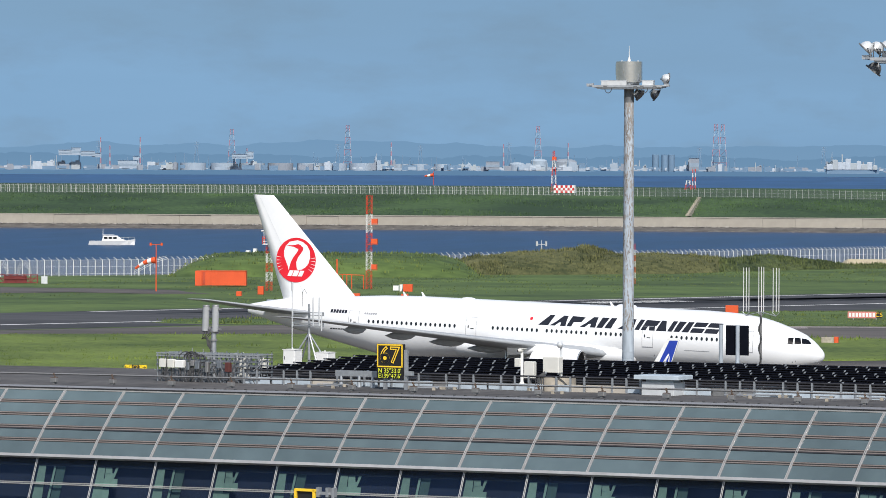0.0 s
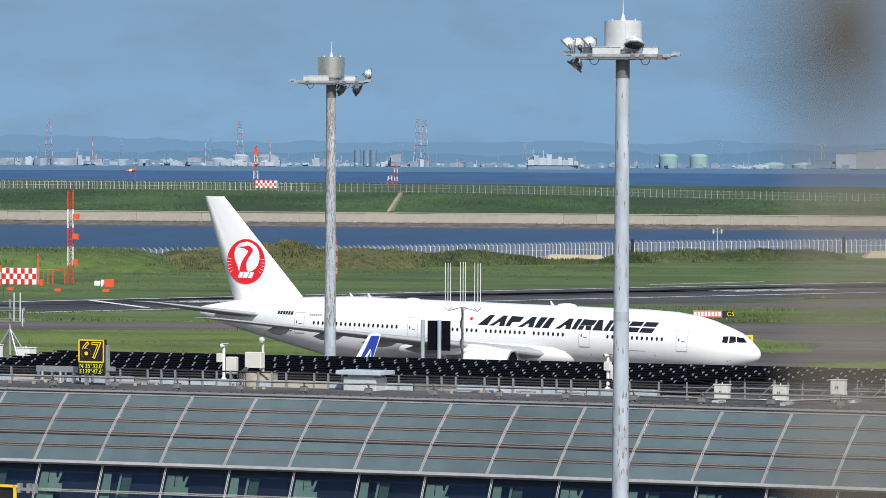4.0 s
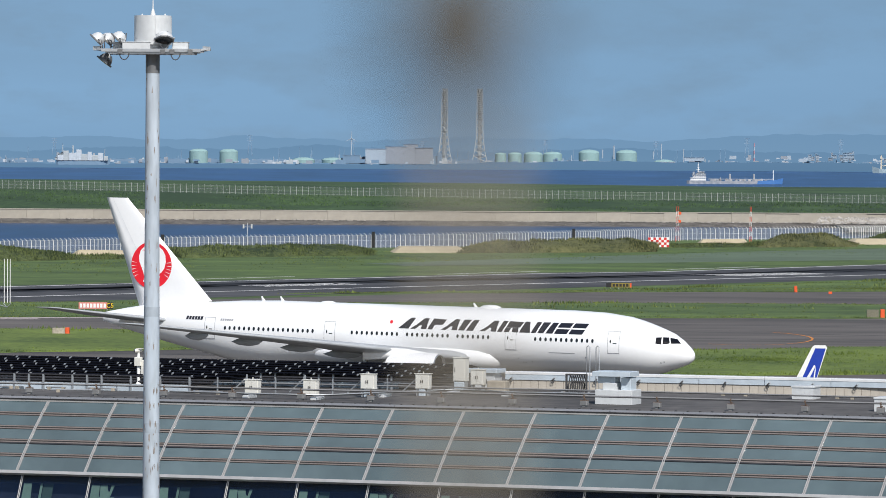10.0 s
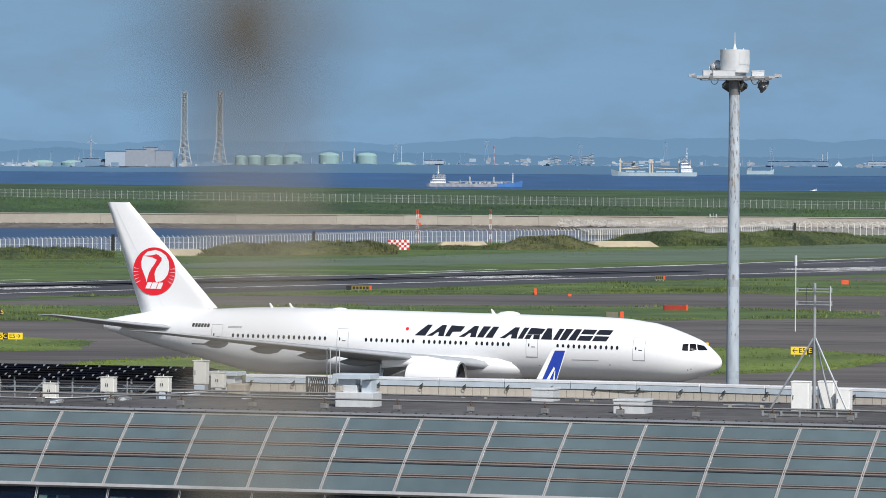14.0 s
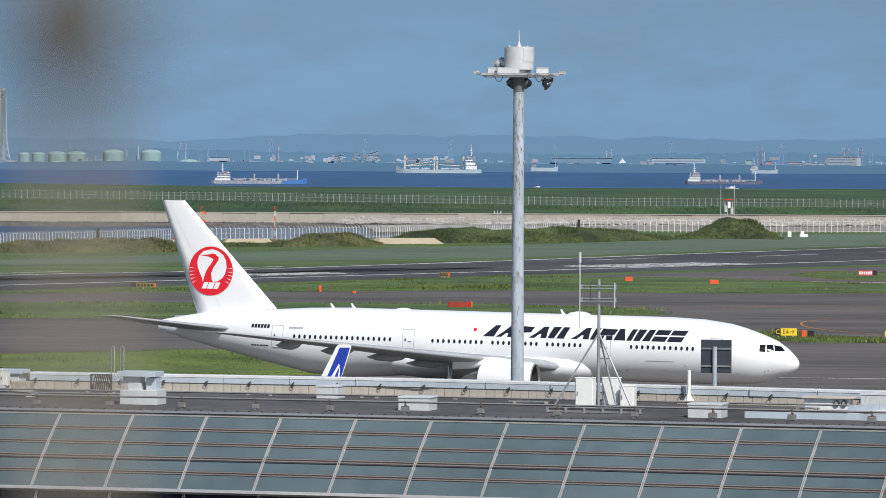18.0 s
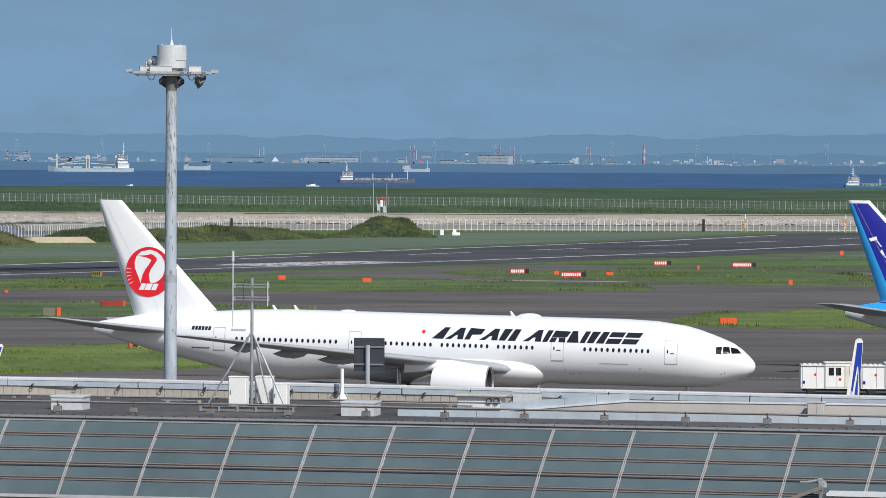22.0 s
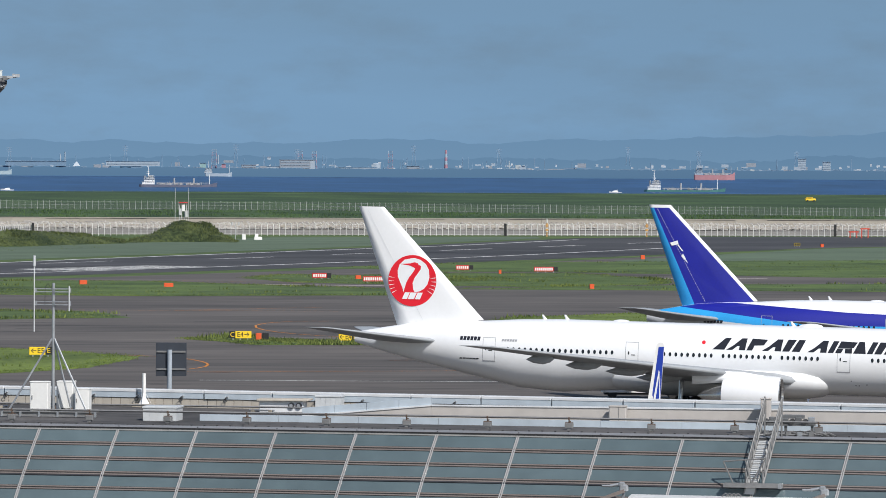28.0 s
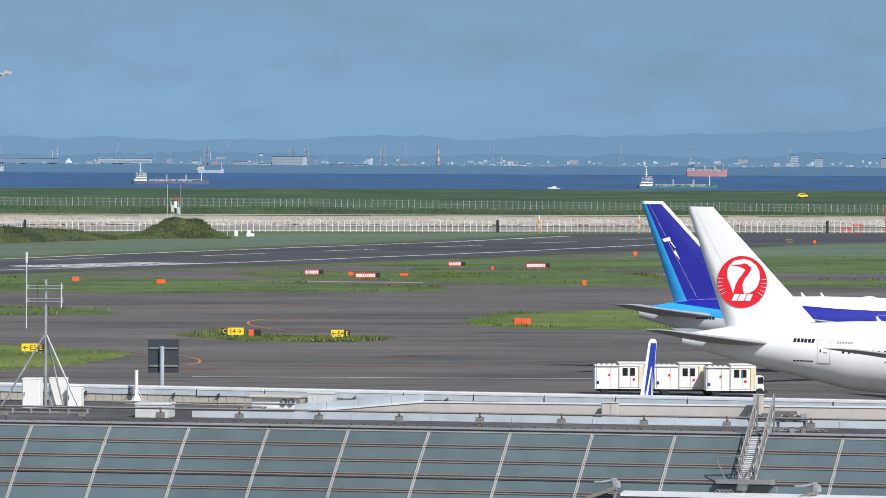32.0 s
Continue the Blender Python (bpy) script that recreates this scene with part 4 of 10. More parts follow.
run("head_flashing", lambda u: [rp(u, 0.06, ROOF - 0.09), rp(u, -0.04, ROOF - 0.07), rp(u, -0.04, ROOF - 0.028), rp(u, 0.06, ROOF - 0.026)], ALU)
run("head_gutter", lambda u: [rp(u, 0.03, ROOF - 0.05), rp(u, 0.03, ROOF + 0.028), rp(u, 0.10, ROOF + 0.03), rp(u, 0.10, ROOF - 0.05)], SIGNBLACK)
run("roof_edge_strip", lambda u: [rp(u, 0.08, ROOF - 0.07), rp(u, 0.08, ROOF + 0.040), rp(u, 1.15, ROOF + 0.042), rp(u, 1.15, ROOF - 0.07)], EDGESTRIP)
run("roof_edge_joint", lambda u: [rp(u, 1.17, ROOF - 0.02), rp(u, 1.17, ROOF + 0.034), rp(u, 1.36, ROOF + 0.034), rp(u, 1.36, ROOF - 0.02)], PIPE)
run("foot_sill", lambda u: [gp(u, 1.035, -0.1), gp(u, 1.035, 0.05), gp(u, 1.078, 0.05), gp(u, 1.078, -0.1)], ALU)
# upright glass below, with curtains hung behind it
CURTAIN = mat("pale green curtain", (0.22, 0.38, 0.32), 0.8, var=0.25, each=0.3)
LV = lambda z: -1.20 - 0.24 * (ROOF - 2.50 - z)          # the lower glass leans out as it falls
LU = lambda z: -0.38 - 0.10 * (ROOF - 2.50 - z)
ROWS3 = ((ROOF - 2.53, ROOF - 3.42), (ROOF - 3.50, ROOF - 4.9), (ROOF - 5.0, ROOF - 6.6))


def low_quad(bm, u, x0, x1, x2, x3, z1, z0, back):
    bm.faces.new([bm.verts.new(rp(u + LU(z) + x, LV(z) + back, z)) for x, z in ((x0, z1), (x1, z1), (x2, z0), (x3, z0))])


for k in range(NB):
    u, BAY = um(k), um(k + 1) - um(k)
    for z1, z0 in ROWS3:
        bm = bmesh.new()
        low_quad(bm, u, 0.05, BAY - 0.05, BAY - 0.05, 0.05, z1, z0, 0.0)
        part("window_pane", bm, DEEPGLASS, PIER)
    z1, z0 = ROOF - 2.75, ROOF - 6.6
    bm = bmesh.new()
    low_quad(bm, u, 0.06, 0.34, 0.62, 0.06, z1 + 0.05, z0 + 1.2, 0.10)
    part("curtain_fold", bm, CURTAIN, PIER)
    if k % 2:
        bm = bmesh.new()
        for a, b, c, d, q1, q0 in ((0.36, 0.62, 0.70, 0.40, 0.05, 0.34), (0.40, 0.74, 0.80, 0.42, 0.30, 0.52), (0.30, 0.96, 1.00, 0.30, 0.50, 0.80), (0.30, 0.70, 0.78, 0.30, 0.86, 1.6), (0.80, 0.92, 0.80, 0.72, 0.0, 0.5)):
            low_quad(bm, u, a, b, c, d, ROOF - 2.75 - q1, ROOF - 2.75 - q0, 0.12)
        part("curtain", bm, CURTAIN, PIER)
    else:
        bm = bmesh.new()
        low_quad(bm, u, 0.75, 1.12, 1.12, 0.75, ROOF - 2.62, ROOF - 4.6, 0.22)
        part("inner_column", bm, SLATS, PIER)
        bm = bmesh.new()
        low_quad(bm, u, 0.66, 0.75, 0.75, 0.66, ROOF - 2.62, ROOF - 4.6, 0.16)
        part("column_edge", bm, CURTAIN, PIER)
    # Dark sheet behind the glass paints the soffit's reflection
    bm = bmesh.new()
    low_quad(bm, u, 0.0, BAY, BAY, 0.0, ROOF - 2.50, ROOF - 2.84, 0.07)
    part("inner_pelmet", bm, SOFFITDARK, PIER)
    bm = bmesh.new()
    for o in (-0.026, 0.026):
        a, b = rp(u + LU(ROOF - 2.5) + o, LV(ROOF - 2.5) - 0.03, ROOF - 2.5), rp(u + LU(ROOF - 6.6) + o, LV(ROOF - 6.6) - 0.03, ROOF - 6.6)
        tube(bm, a, b, 0.017, 0.017, 4)
    part("lower_mullion", bm, ALU, PIER)
    # pale sheets behind the sloped glass, standing in for faint reflections of the curtains
    bm = bmesh.new()
    for a, b, s0, s1 in (((0.5, 0.8, 0.22, 0.55), (0.42, 0.74, 0.6, 0.99), (0.16, 0.28, 0.83, 1.0)) if k % 2 else ((0.08, 0.2, 0.84, 1.0), (0.72, 0.86, 0.86, 1.0))):
        bm.faces.new([bm.verts.new(gp(u + x, q, -0.14)) for x, q in ((a + 0.1, s0), (b + 0.1, s0), (b, s1), (a, s1))])
    part("upper_curtain", bm, CURTAIN, PIER)
BAY = 2.6
for z in (ROOF - 3.46, ROOF - 4.95, ROOF - 6.65):
    for o in (0.0, 0.055):
        run("transom", lambda u, z=z, o=o: [rp(u, LV(z), z - o + 0.018), rp(u, LV(z) - 0.05, z - o + 0.018), rp(u, LV(z) - 0.05, z - o - 0.014), rp(u, LV(z), z - o - 0.014)], ALU)

# back parapet: beige panels below, metal cladding above, light coping
PSTART = -10.8


def pv(u):
    return 15.1 - (0.14 * min(max(0, u - 4), 14) + 0.09 * max(0, u - 18))


bm = bmesh.new()
box(bm, (0, -0.03, 0.15), (0.312, 0.30, 0.30))
first = part("parapet_panel", bm, BEIGE, PIER)
for k in range(int((45 - PSTART) / 0.325)):
    u = PSTART + 0.16 + 0.325 * k
    e = rp(u + 0.3, pv(u + 0.3)) - rp(u - 0.3, pv(u - 0.3))
    m = Matrix.Translation(rp(u, pv(u), ROOF)) @ Matrix.Rotation(math.atan2(e.y, e.x), 4, "Z")
    if k == 0:
        first.matrix_basis = m
    else:
        share("parapet_panel", first, PIER, m)
u = PSTART
while u < U1:
    bm = bmesh.new()
    w = 2.5
    e = rp(u + w, pv(u + w)) - rp(u, pv(u))
    a = Matrix.Translation(rp(u + w / 2, pv(u + w / 2), ROOF)) @ Matrix.Rotation(math.atan2(e.y, e.x), 4, "Z")
    box(bm, (0, -0.05, 0.42), (w - 0.025, 0.31, 0.20))
    o = part("parapet_cladding", bm, COPING, PIER)
    o.matrix_basis = a
    bm = bmesh.new()
    chamfer(bm, (0, 0.06, 0.57), (w - 0.012, 0.56, 0.095), 0.015)
    o = part("parapet_coping", bm, COPELIGHT, PIER)
    o.matrix_basis = a
    u += w
run("parapet_seam", lambda u: [rp(u, pv(u) - 0.15, ROOF + 0.298), rp(u, pv(u) - 0.195, ROOF + 0.298), rp(u, pv(u) - 0.195, ROOF + 0.324), rp(u, pv(u) - 0.15, ROOF + 0.324)], CABLE, PSTART, U1)


def bracket(u):
    th = empty("cable_hook", rm(u, pv(u) - 0.22, ROOF + 0.34), "small grey cable hook on the parapet", "hook", "parapet hooks")
    bm = bmesh.new()
    tube(bm, (0.0, -0.03, 0.04), (0.08, -0.08, 0.08), 0.026, 0.034, 8)
    tube(bm, (-0.04, 0.06, 0.02), (0.0, -0.03, 0.05), 0.025, 0.025, 6)
    part("arm", bm, GALV, th)
    bm = bmesh.new()
    bent(bm, [(-0.03 + 0.065 * math.cos(radians(a)), -0.05, -0.06 + 0.06 * math.sin(radians(a))) for a in range(0, 361, 40)], 0.012, 5)
    bent(bm, [(-0.03, -0.05, 0.0), (0.02, -0.05, 0.06)], 0.02, 5)
    part("loop", bm, CABLE, th)
    return th


hook = bracket(-10.54)
for k in range(1, 23):
    u = -10.54 + 1.649 * k
    copy_thing(hook, rm(u, pv(u) - 0.22, ROOF + 0.34))
bm = bmesh.new()
u = -48.0
while u < 45:
    box(bm, rp(u, 1.95, ROOF + 0.02), (0.07, 0.09, 0.04), ROOFTURN)
    u += 0.43
part("edge_bolt", bm, CABLE, PIER, "small dark bolts along the roof edge")["kind"] = "stuff"
# lightning rail along the deck on small feet
run("deck_rail", lambda u: [rp(u, 3.4, ROOF + 0.335)] + [rp(u, 3.4 + dy, ROOF + 0.37 + dz) for dy, dz in ((-0.035, 0.0), (0.0, 0.035), (0.035, 0.0))], PIPE)
run("deck_rail", lambda u: [rp(u, 9.2, ROOF + 0.24), rp(u, 9.17, ROOF + 0.27), rp(u, 9.2, ROOF + 0.30), rp(u, 9.23, ROOF + 0.27)], PIPE, -20, U1)


CLAMP = mat("rusty clamp metal", (0.15, 0.105, 0.08), 0.8, 0.2, var=0.3)


def foot(u, v):
    th = empty("rail_foot", rm(u, v), "small grey metal rail foot with a rusty clamp", "bracket", "rail feet")
    bm = bmesh.new()
    box(bm, (0, 0, 0.035), (0.12, 0.14, 0.07))
    part("neck", bm, PIPE, th)
    bm = bmesh.new()
    chamfer(bm, (0, 0, 0.14), (0.26, 0.20, 0.15), 0.015)
    part("base", bm, PIPE, th)
    bm = bmesh.new()
    box(bm, (0, 0, 0.225), (0.25, 0.16, 0.022))
    tube(bm, (0, 0, 0.22), (0, 0, 0.34), 0.03, 0.02, 6)
    box(bm, (0, -0.01, 0.36), (0.045, 0.09, 0.09))
    box(bm, (0.04, -0.02, 0.27), (0.05, 0.05, 0.04))
    part("clamp", bm, CLAMP, th, "rusty brown clamp")
    return th


FEET = [-24.4 + 2.5747 * n + 0.00288 * n * n for n in range(-18, 32)]
ft = foot(FEET[0], 3.4)
for u in FEET[1:]:
    copy_thing(ft, rm(u, 3.4, ROOF, rnd.uniform(-8, 8)))

# ---------------------------------------------------------------- wide-bodied airliners; local x runs forward from 0 at the nose, y to port
AXIS = 4.95
STATIONS = [(-0.36, -0.97, 0.10, 0.10), (-0.29, -0.97, 0.33, 0.35), (-0.10, -0.94, 0.56, 0.60), (0.3, -0.87, 0.88, 0.93), (0.83, -0.74, 1.21, 1.28), (1.72, -0.60, 1.66, 1.74), (2.58, -0.58, 2.02, 2.08), (3.5, -0.52, 2.34, 2.36), (4.8, -0.36, 2.64, 2.64),
            (6.2, -0.22, 2.87, 2.86), (8.8, -0.06, 3.06, 3.04), (12.0, 0.0, 3.1, 3.1), (36.0, 0.0, 3.1, 3.1), (40.0, -0.12, 3.1, 3.22), (44.0, -0.24, 3.08, 3.35), (48.0, -0.16, 2.95, 3.15), (52.0, 0.14, 2.60, 2.58),
            (55.0, 0.42, 2.15, 2.2), (58.0, 0.65, 1.60, 1.75), (61.0, 0.77, 0.95, 1.12), (63.0, 0.85, 0.42, 0.65), (63.75, 0.87, 0.18, 0.44)]


def skin(x):
    for a, b in zip(STATIONS, STATIONS[1:]):
        if a[0] <= x <= b[0]:
            f = (x - a[0]) / (b[0] - a[0])
            return [a[i] + f * (b[i] - a[i]) for i in (1, 2, 3)]
    return STATIONS[-1][1:]


def side(x, z, out=0.012):
    """The place on the starboard skin x behind the nose at height z."""
    zc, ry, rz = skin(x)
    q = max(-0.995, min(0.995, (z - AXIS - zc) / rz))
    w = math.sqrt(1 - q * q)
    return Vector((-x, -(ry + out) * w, z + out * q))


def decal(bm, poly, out=0.012, cols=1, rows=4, mi=0):
    """A four-cornered patch (x, z corners, in order) laid on the skin."""
    a, b, c, d = [Vector(p) for p in poly]
    g = []
    for j in range(rows + 1):
        l, r = a.lerp(d, j / rows), b.lerp(c, j / rows)
        g.append([bm.verts.new(side(*l.lerp(r, i / cols), out)) for i in range(cols + 1)])
    for j in range(rows):
        for i in range(cols):
            bm.faces.new((g[j][i], g[j][i + 1], g[j + 1][i + 1], g[j + 1][i])).material_index = mi


def oval(bm, x, z, w, h, out=0.014, n=10):
    bm.faces.new([bm.verts.new(side(x + w / 2 * math.cos(2 * math.pi * i / n), z + h / 2 * math.sin(2 * math.pi * i / n), out)) for i in range(n)])


def disc(bm, c, rx, rz, y, n=40):
    bm.faces.new([bm.verts.new((-(c[0] + rx * math.cos(2 * math.pi * i / n)), y, c[1] + rz * math.sin(2 * math.pi * i / n))) for i in range(n)])


def flat(bm, pts, y):
    bm.faces.new([bm.verts.new((-x, y, z)) for x, z in pts])


def foil(chord, thick, n=9):
    """Points round a wing section, x back from the leading edge."""
    up = []
    for i in range(n):
        t = (1 - math.cos(math.pi * i / (n - 1))) / 2
        up.append((t * chord, thick * chord * (1.48 * math.sqrt(t) - 0.63 * t - 1.76 * t * t + 1.42 * t ** 3 - 0.51 * t ** 4)))
    return up + [(x, -0.8 * z) for x, z in up[-2:0:-1]]


def wing(bm, secs):
    """Sections: spanwise y, leading edge x, z, chord, thickness."""
    loft(bm, [[Vector((-(x + a), y, z + b)) for a, b in foil(c, t)] for y, x, z, c, t in secs])


FIN = ((51.55, 7.75), (61.24, 18.0), (63.62, 18.0), (59.75, 7.05))   # lead root, lead top, trail top, trail root


def fin_at(f, h):
    a, b, c, d = FIN
    lead = Vector(a).lerp(Vector(b), h)
    trail = Vector(d).lerp(Vector(c), h)
    return lead.lerp(trail, f)


def fin(bm, f0, f1, mi=0, half=0.12, strip=0.0):
    rings = []
    for h in [0.0, 0.2, 0.4, 0.6, 0.8, 0.97, 1.0]:
        fs = [f0 + (f1 - f0) * k / 6 for k in range(7)]
        if strip:
            fs[1] = strip / (8.2 - 5.9 * h)
        pts = []
        for s in (-1, 1):
            for f in (fs if s < 0 else fs[::-1]):
                p = fin_at(f, h)
                w = half * (1 - 0.35 * h) * min(1, (f / 0.16) ** 0.5 if f > 0 else 0, ((1 - f) / 0.34) if f < 1 else 0) if 0 < f < 1 else 0.01
                pts.append(Vector((-p.x, s * max(0.012, w), p.y)))
        rings.append(pts)
    loft(bm, rings, mi=mi, smooth=True)


def airliner(name, label, scheme):
    th = empty(name, Matrix.Identity(4), label, "airplane")
    red = scheme == "red"
    bm = bmesh.new()
    n = 48
    rings = [[Vector((-x, ry * math.cos(2 * math.pi * i / n), AXIS + zc + rz * math.sin(2 * math.pi * i / n))) for i in range(n)] for x, zc, ry, rz in STATIONS]
    if not red:
        xs = [0, 2, 5, 9, 14, 20, 26, 32, 38, 42, 44, 46, 48, 50, 52, 54, 56, 58, 60, 62, 63.6]
    if red:
        loft(bm, rings)
    else:
        rings = []
        for x in xs:
            zc, ry, rz = skin(x)
            marks = [4.75 + max(0, x - 46) * 0.085, 5.4 + max(0, x - 46) * 0.115, 6.7 + max(0, x - 40) * 0.06 + max(0, x - 54) * 0.35]
            cuts = [-math.pi / 2] + [math.asin(max(-0.99, min(0.99, (z - AXIS - zc) / rz))) for z in marks] + [math.pi / 2]
            turn = []
            for lo, hi in zip(cuts, cuts[1:]):
                turn += [lo + (hi - lo) * i / 6 for i in range(6)]
            turn = turn + [math.pi / 2] + [math.pi - q for q in turn[:0:-1]]
            rings.append([Vector((-x, -ry * math.cos(q), AXIS + zc + rz * math.sin(q))) for q in turn])
        m = len(rings[0])
        loft(bm, rings)
        bm.faces.ensure_lookup_table()
        for k in range((len(rings) - 1) * m):
            i = k % m
            i = i if i < 24 else m - 1 - i
            bm.faces[k].material_index = (3, 2, 1, 0)[min(3, i // 6)]
    part("fuselage", bm, WHITE if red else [WHITE, BLUE, CYAN, PALE], th, smooth=True)
    # fin
    bm = bmesh.new()
    if red:
        fin(bm, 0.0, 1.0)
        f_ob = part("tail_fin", bm, WHITE, th)
    else:
        fin(bm, 0.0, 1.0, strip=0.45)
        for f in bm.faces:
            c = f.calc_center_median()
            h = (c.z - 7.3) / 10.7
            lead, trail = fin_at(0, h).x, fin_at(1, h).x
            q = (-c.x - lead) / (trail - lead)
            f.material_index = 0 if q < 0.32 / (8.2 - 5.9 * h) or h > 0.98 else (2 if q > 0.83 else 1)
        f_ob = part("tail_fin", bm, [WHITE, BLUE, CYAN], th)
    bm = bmesh.new()
    p0, p1 = fin_at(0.68, 0.03), fin_at(0.70, 0.97)
    flat(bm, [(p0.x - 0.012, p0.y), (p1.x - 0.012, p1.y), (p1.x + 0.012, p1.y), (p0.x + 0.012, p0.y)], -0.128)
    part("rudder_seam", bm, PALE, f_ob)
    if red:
        cx, cz = 58.38, 11.22
        bm = bmesh.new()
        disc(bm, (cx, cz), 2.28, 2.38, -0.132)
        badge = part("round_badge", bm, RED, f_ob, "red roundel with a white bird shape")
        rim_r = lambda pts, y, nm, m: (flat(bm, [(cx - 2.28 * a, cz + 2.38 * b) for a, b in pts], y), part(nm, bm, m, badge))
        bm = bmesh.new()
        rim_r([(0.05, 0.89), (0.32, 0.82), (0.55, 0.66), (0.68, 0.44), (0.71, 0.14), (0.64, -0.12), (0.50, -0.30), (0.32, -0.41), (0.12, -0.45), (-0.34, -0.52), (-0.40, -0.30), (-0.50, -0.08), (-0.60, 0.14), (-0.62, 0.38), (-0.54, 0.62), (-0.34, 0.81)], -0.140, "white_field", WHITE)
        bm = bmesh.new()
        spine = [(-0.08, -0.60, 0.30), (-0.14, -0.36, 0.19), (-0.12, -0.10, 0.135), (-0.02, 0.12, 0.12), (0.12, 0.30, 0.115), (0.22, 0.45, 0.12), (0.22, 0.58, 0.125), (0.10, 0.66, 0.09)]
        for (a0, b0, w0), (a1, b1, w1) in zip(spine, spine[1:]):
            flat(bm, [(cx - 2.28 * (a0 - w0), cz + 2.38 * b0), (cx - 2.28 * (a0 + w0), cz + 2.38 * b0), (cx - 2.28 * (a1 + w1), cz + 2.38 * b1), (cx - 2.28 * (a1 - w1), cz + 2.38 * b1)], -0.148)
        rim_r([(0.30, 0.52), (0.22, 0.68), (0.08, 0.72), (-0.10, 0.67), (-0.52, 0.64), (-0.10, 0.58), (0.08, 0.50)], -0.152, "bird_shape", RED)
        for k in range(5):
            a = 158 - 14 * k
            for s in (1, -1):
                p, q = Vector((cx, cz)), radians(a + 38)
                e = Vector((s * math.cos(radians(212 - 10 * k)), math.sin(radians(212 - 10 * k))))
                o, i2 = Vector((cx, cz)) + e * 2.22, Vector((cx, cz)) + e * 1.66
                w = Vector((-e.y, e.x)) * 0.04
                bm = bmesh.new()
                flat(bm, [(o.x - w.x, o.y - w.y), (o.x + w.x, o.y + w.y), (i2.x, i2.y)], -0.156)
                part("white_feather", bm, WHITE, badge)
        for x, w in ((0.60, 0.46), (0.0, 0.58), (-0.62, 0.48)):
            bm = bmesh.new()
            flat(bm, [(cx + x + w / 2 + 0.1, cz - 1.72), (cx + x + w / 2 - 0.16, cz - 1.10), (cx + x - w / 2 - 0.16, cz - 1.10), (cx + x - w / 2 + 0.1, cz - 1.72)], -0.158)
            part("white_bar", bm, WHITE, badge)
    else:
        for q in ([(61.23, 13.88), (60.41, 14.16), (60.30, 13.74), (61.02, 13.58)], [(60.42, 13.66), (60.32, 13.72), (59.76, 13.0), (59.9, 13.0)], [(59.98, 12.45), (59.80, 12.75), (59.43, 12.12), (59.58, 12.05)], [(59.55, 12.02), (59.42, 12.08), (59.23, 11.68)]):
            bm = bmesh.new()
            flat(bm, q, -0.132)
            part("white_mark", bm, WHITE, f_ob)
    # tailplane
    for s in (-1, 1):
        bm = bmesh.new()
        k = 1.0 if s < 0 else 0.55
        wing(bm, [(s * 0.6, 54.4, 5.6, 7.0, 0.10), (s * 4.5, 58.1, 5.6 + 0.5 * k, 5.2, 0.10), (s * 10.2, 63.6, 5.6 + 1.35 * k, 2.5, 0.09), (s * 10.75, 64.5, 5.6 + 1.42 * k, 1.7, 0.05)])
        part("tailplane", bm, WINGGREY, th, smooth=True)
    # wings, engines and fairings
    for s in (-1, 1):
        bm = bmesh.new()
        wing(bm, [(s * 2.4, 21.2, 3.05, 13.8, 0.115), (s * 9.6, 27.2, 4.0, 8.8, 0.11), (s * 20.0, 36.3, 5.3, 5.4, 0.10), (s * 29.6, 44.8, 6.5, 2.6, 0.09), (s * 30.45, 46.3, 6.6, 1.5, 0.05)])
        w_ob = part("wing", bm, WINGGREY, th, smooth=True)
        for y, x, l in ((7.0, 31.6, 4.4), (13.2, 33.8, 4.0), (18.6, 37.2, 3.3), (23.6, 40.6, 2.5)):
            bm = bmesh.new()
            z = 3.1 + (y - 2.4) * 0.124
            loft(bm, [[Vector((-(x + l * f), s * y + 0.28 * k * math.cos(a), z - 0.3 - 0.15 * f + 0.5 * k * math.sin(a))) for a in [2 * math.pi * i / 10 for i in range(10)]]
                      for f, k in ((0, 0.05), (0.15, 0.7), (0.4, 1.0), (0.75, 0.7), (1, 0.05))])
            part("flap_fairing", bm, WINGGREY, w_ob, smooth=True)
        bm = bmesh.new()
        prof = [(22.55, 1.42), (22.4, 1.52), (22.5, 1.62), (23.0, 1.72), (24.2, 1.78), (25.8, 1.74), (27.2, 1.52), (27.7, 1.40)]
        ez, ey, m = 2.15, s * 9.6, 40
        ring = lambda x, r: [Vector((-x, ey + r * math.cos(2 * math.pi * i / m), ez + r * math.sin(2 * math.pi * i / m) - 0.03 * (x - 22))) for i in range(m)]
        loft(bm, [ring(x, r) for x, r in prof[2:]], ends=False)
        e_ob = part("engine_nacelle", bm, WHITE, th, smooth=True)
        bm = bmesh.new()
        loft(bm, [ring(x, r) for x, r in ((22.62, 1.43), (22.46, 1.46), (22.4, 1.53), (22.5, 1.62))], ends=False)
        part("intake_lip", bm, STEEL, e_ob, "bare metal intake lip", True)
        bm = bmesh.new()
        loft(bm, [ring(x, r) for x, r in ((22.62, 1.43), (23.9, 1.36), (23.92, 0.02))], ends=False)
        part("fan", bm, DARK, e_ob, "dark intake and fan", True)
        bm = bmesh.new()
        loft(bm, [ring(x, r) for x, r in ((27.0, 1.1), (28.2, 0.9), (29.3, 0.5), (30.0, 0.06))], ends=False)
        part("exhaust_cone", bm, STEEL, e_ob, "", True)
        bm = bmesh.new()
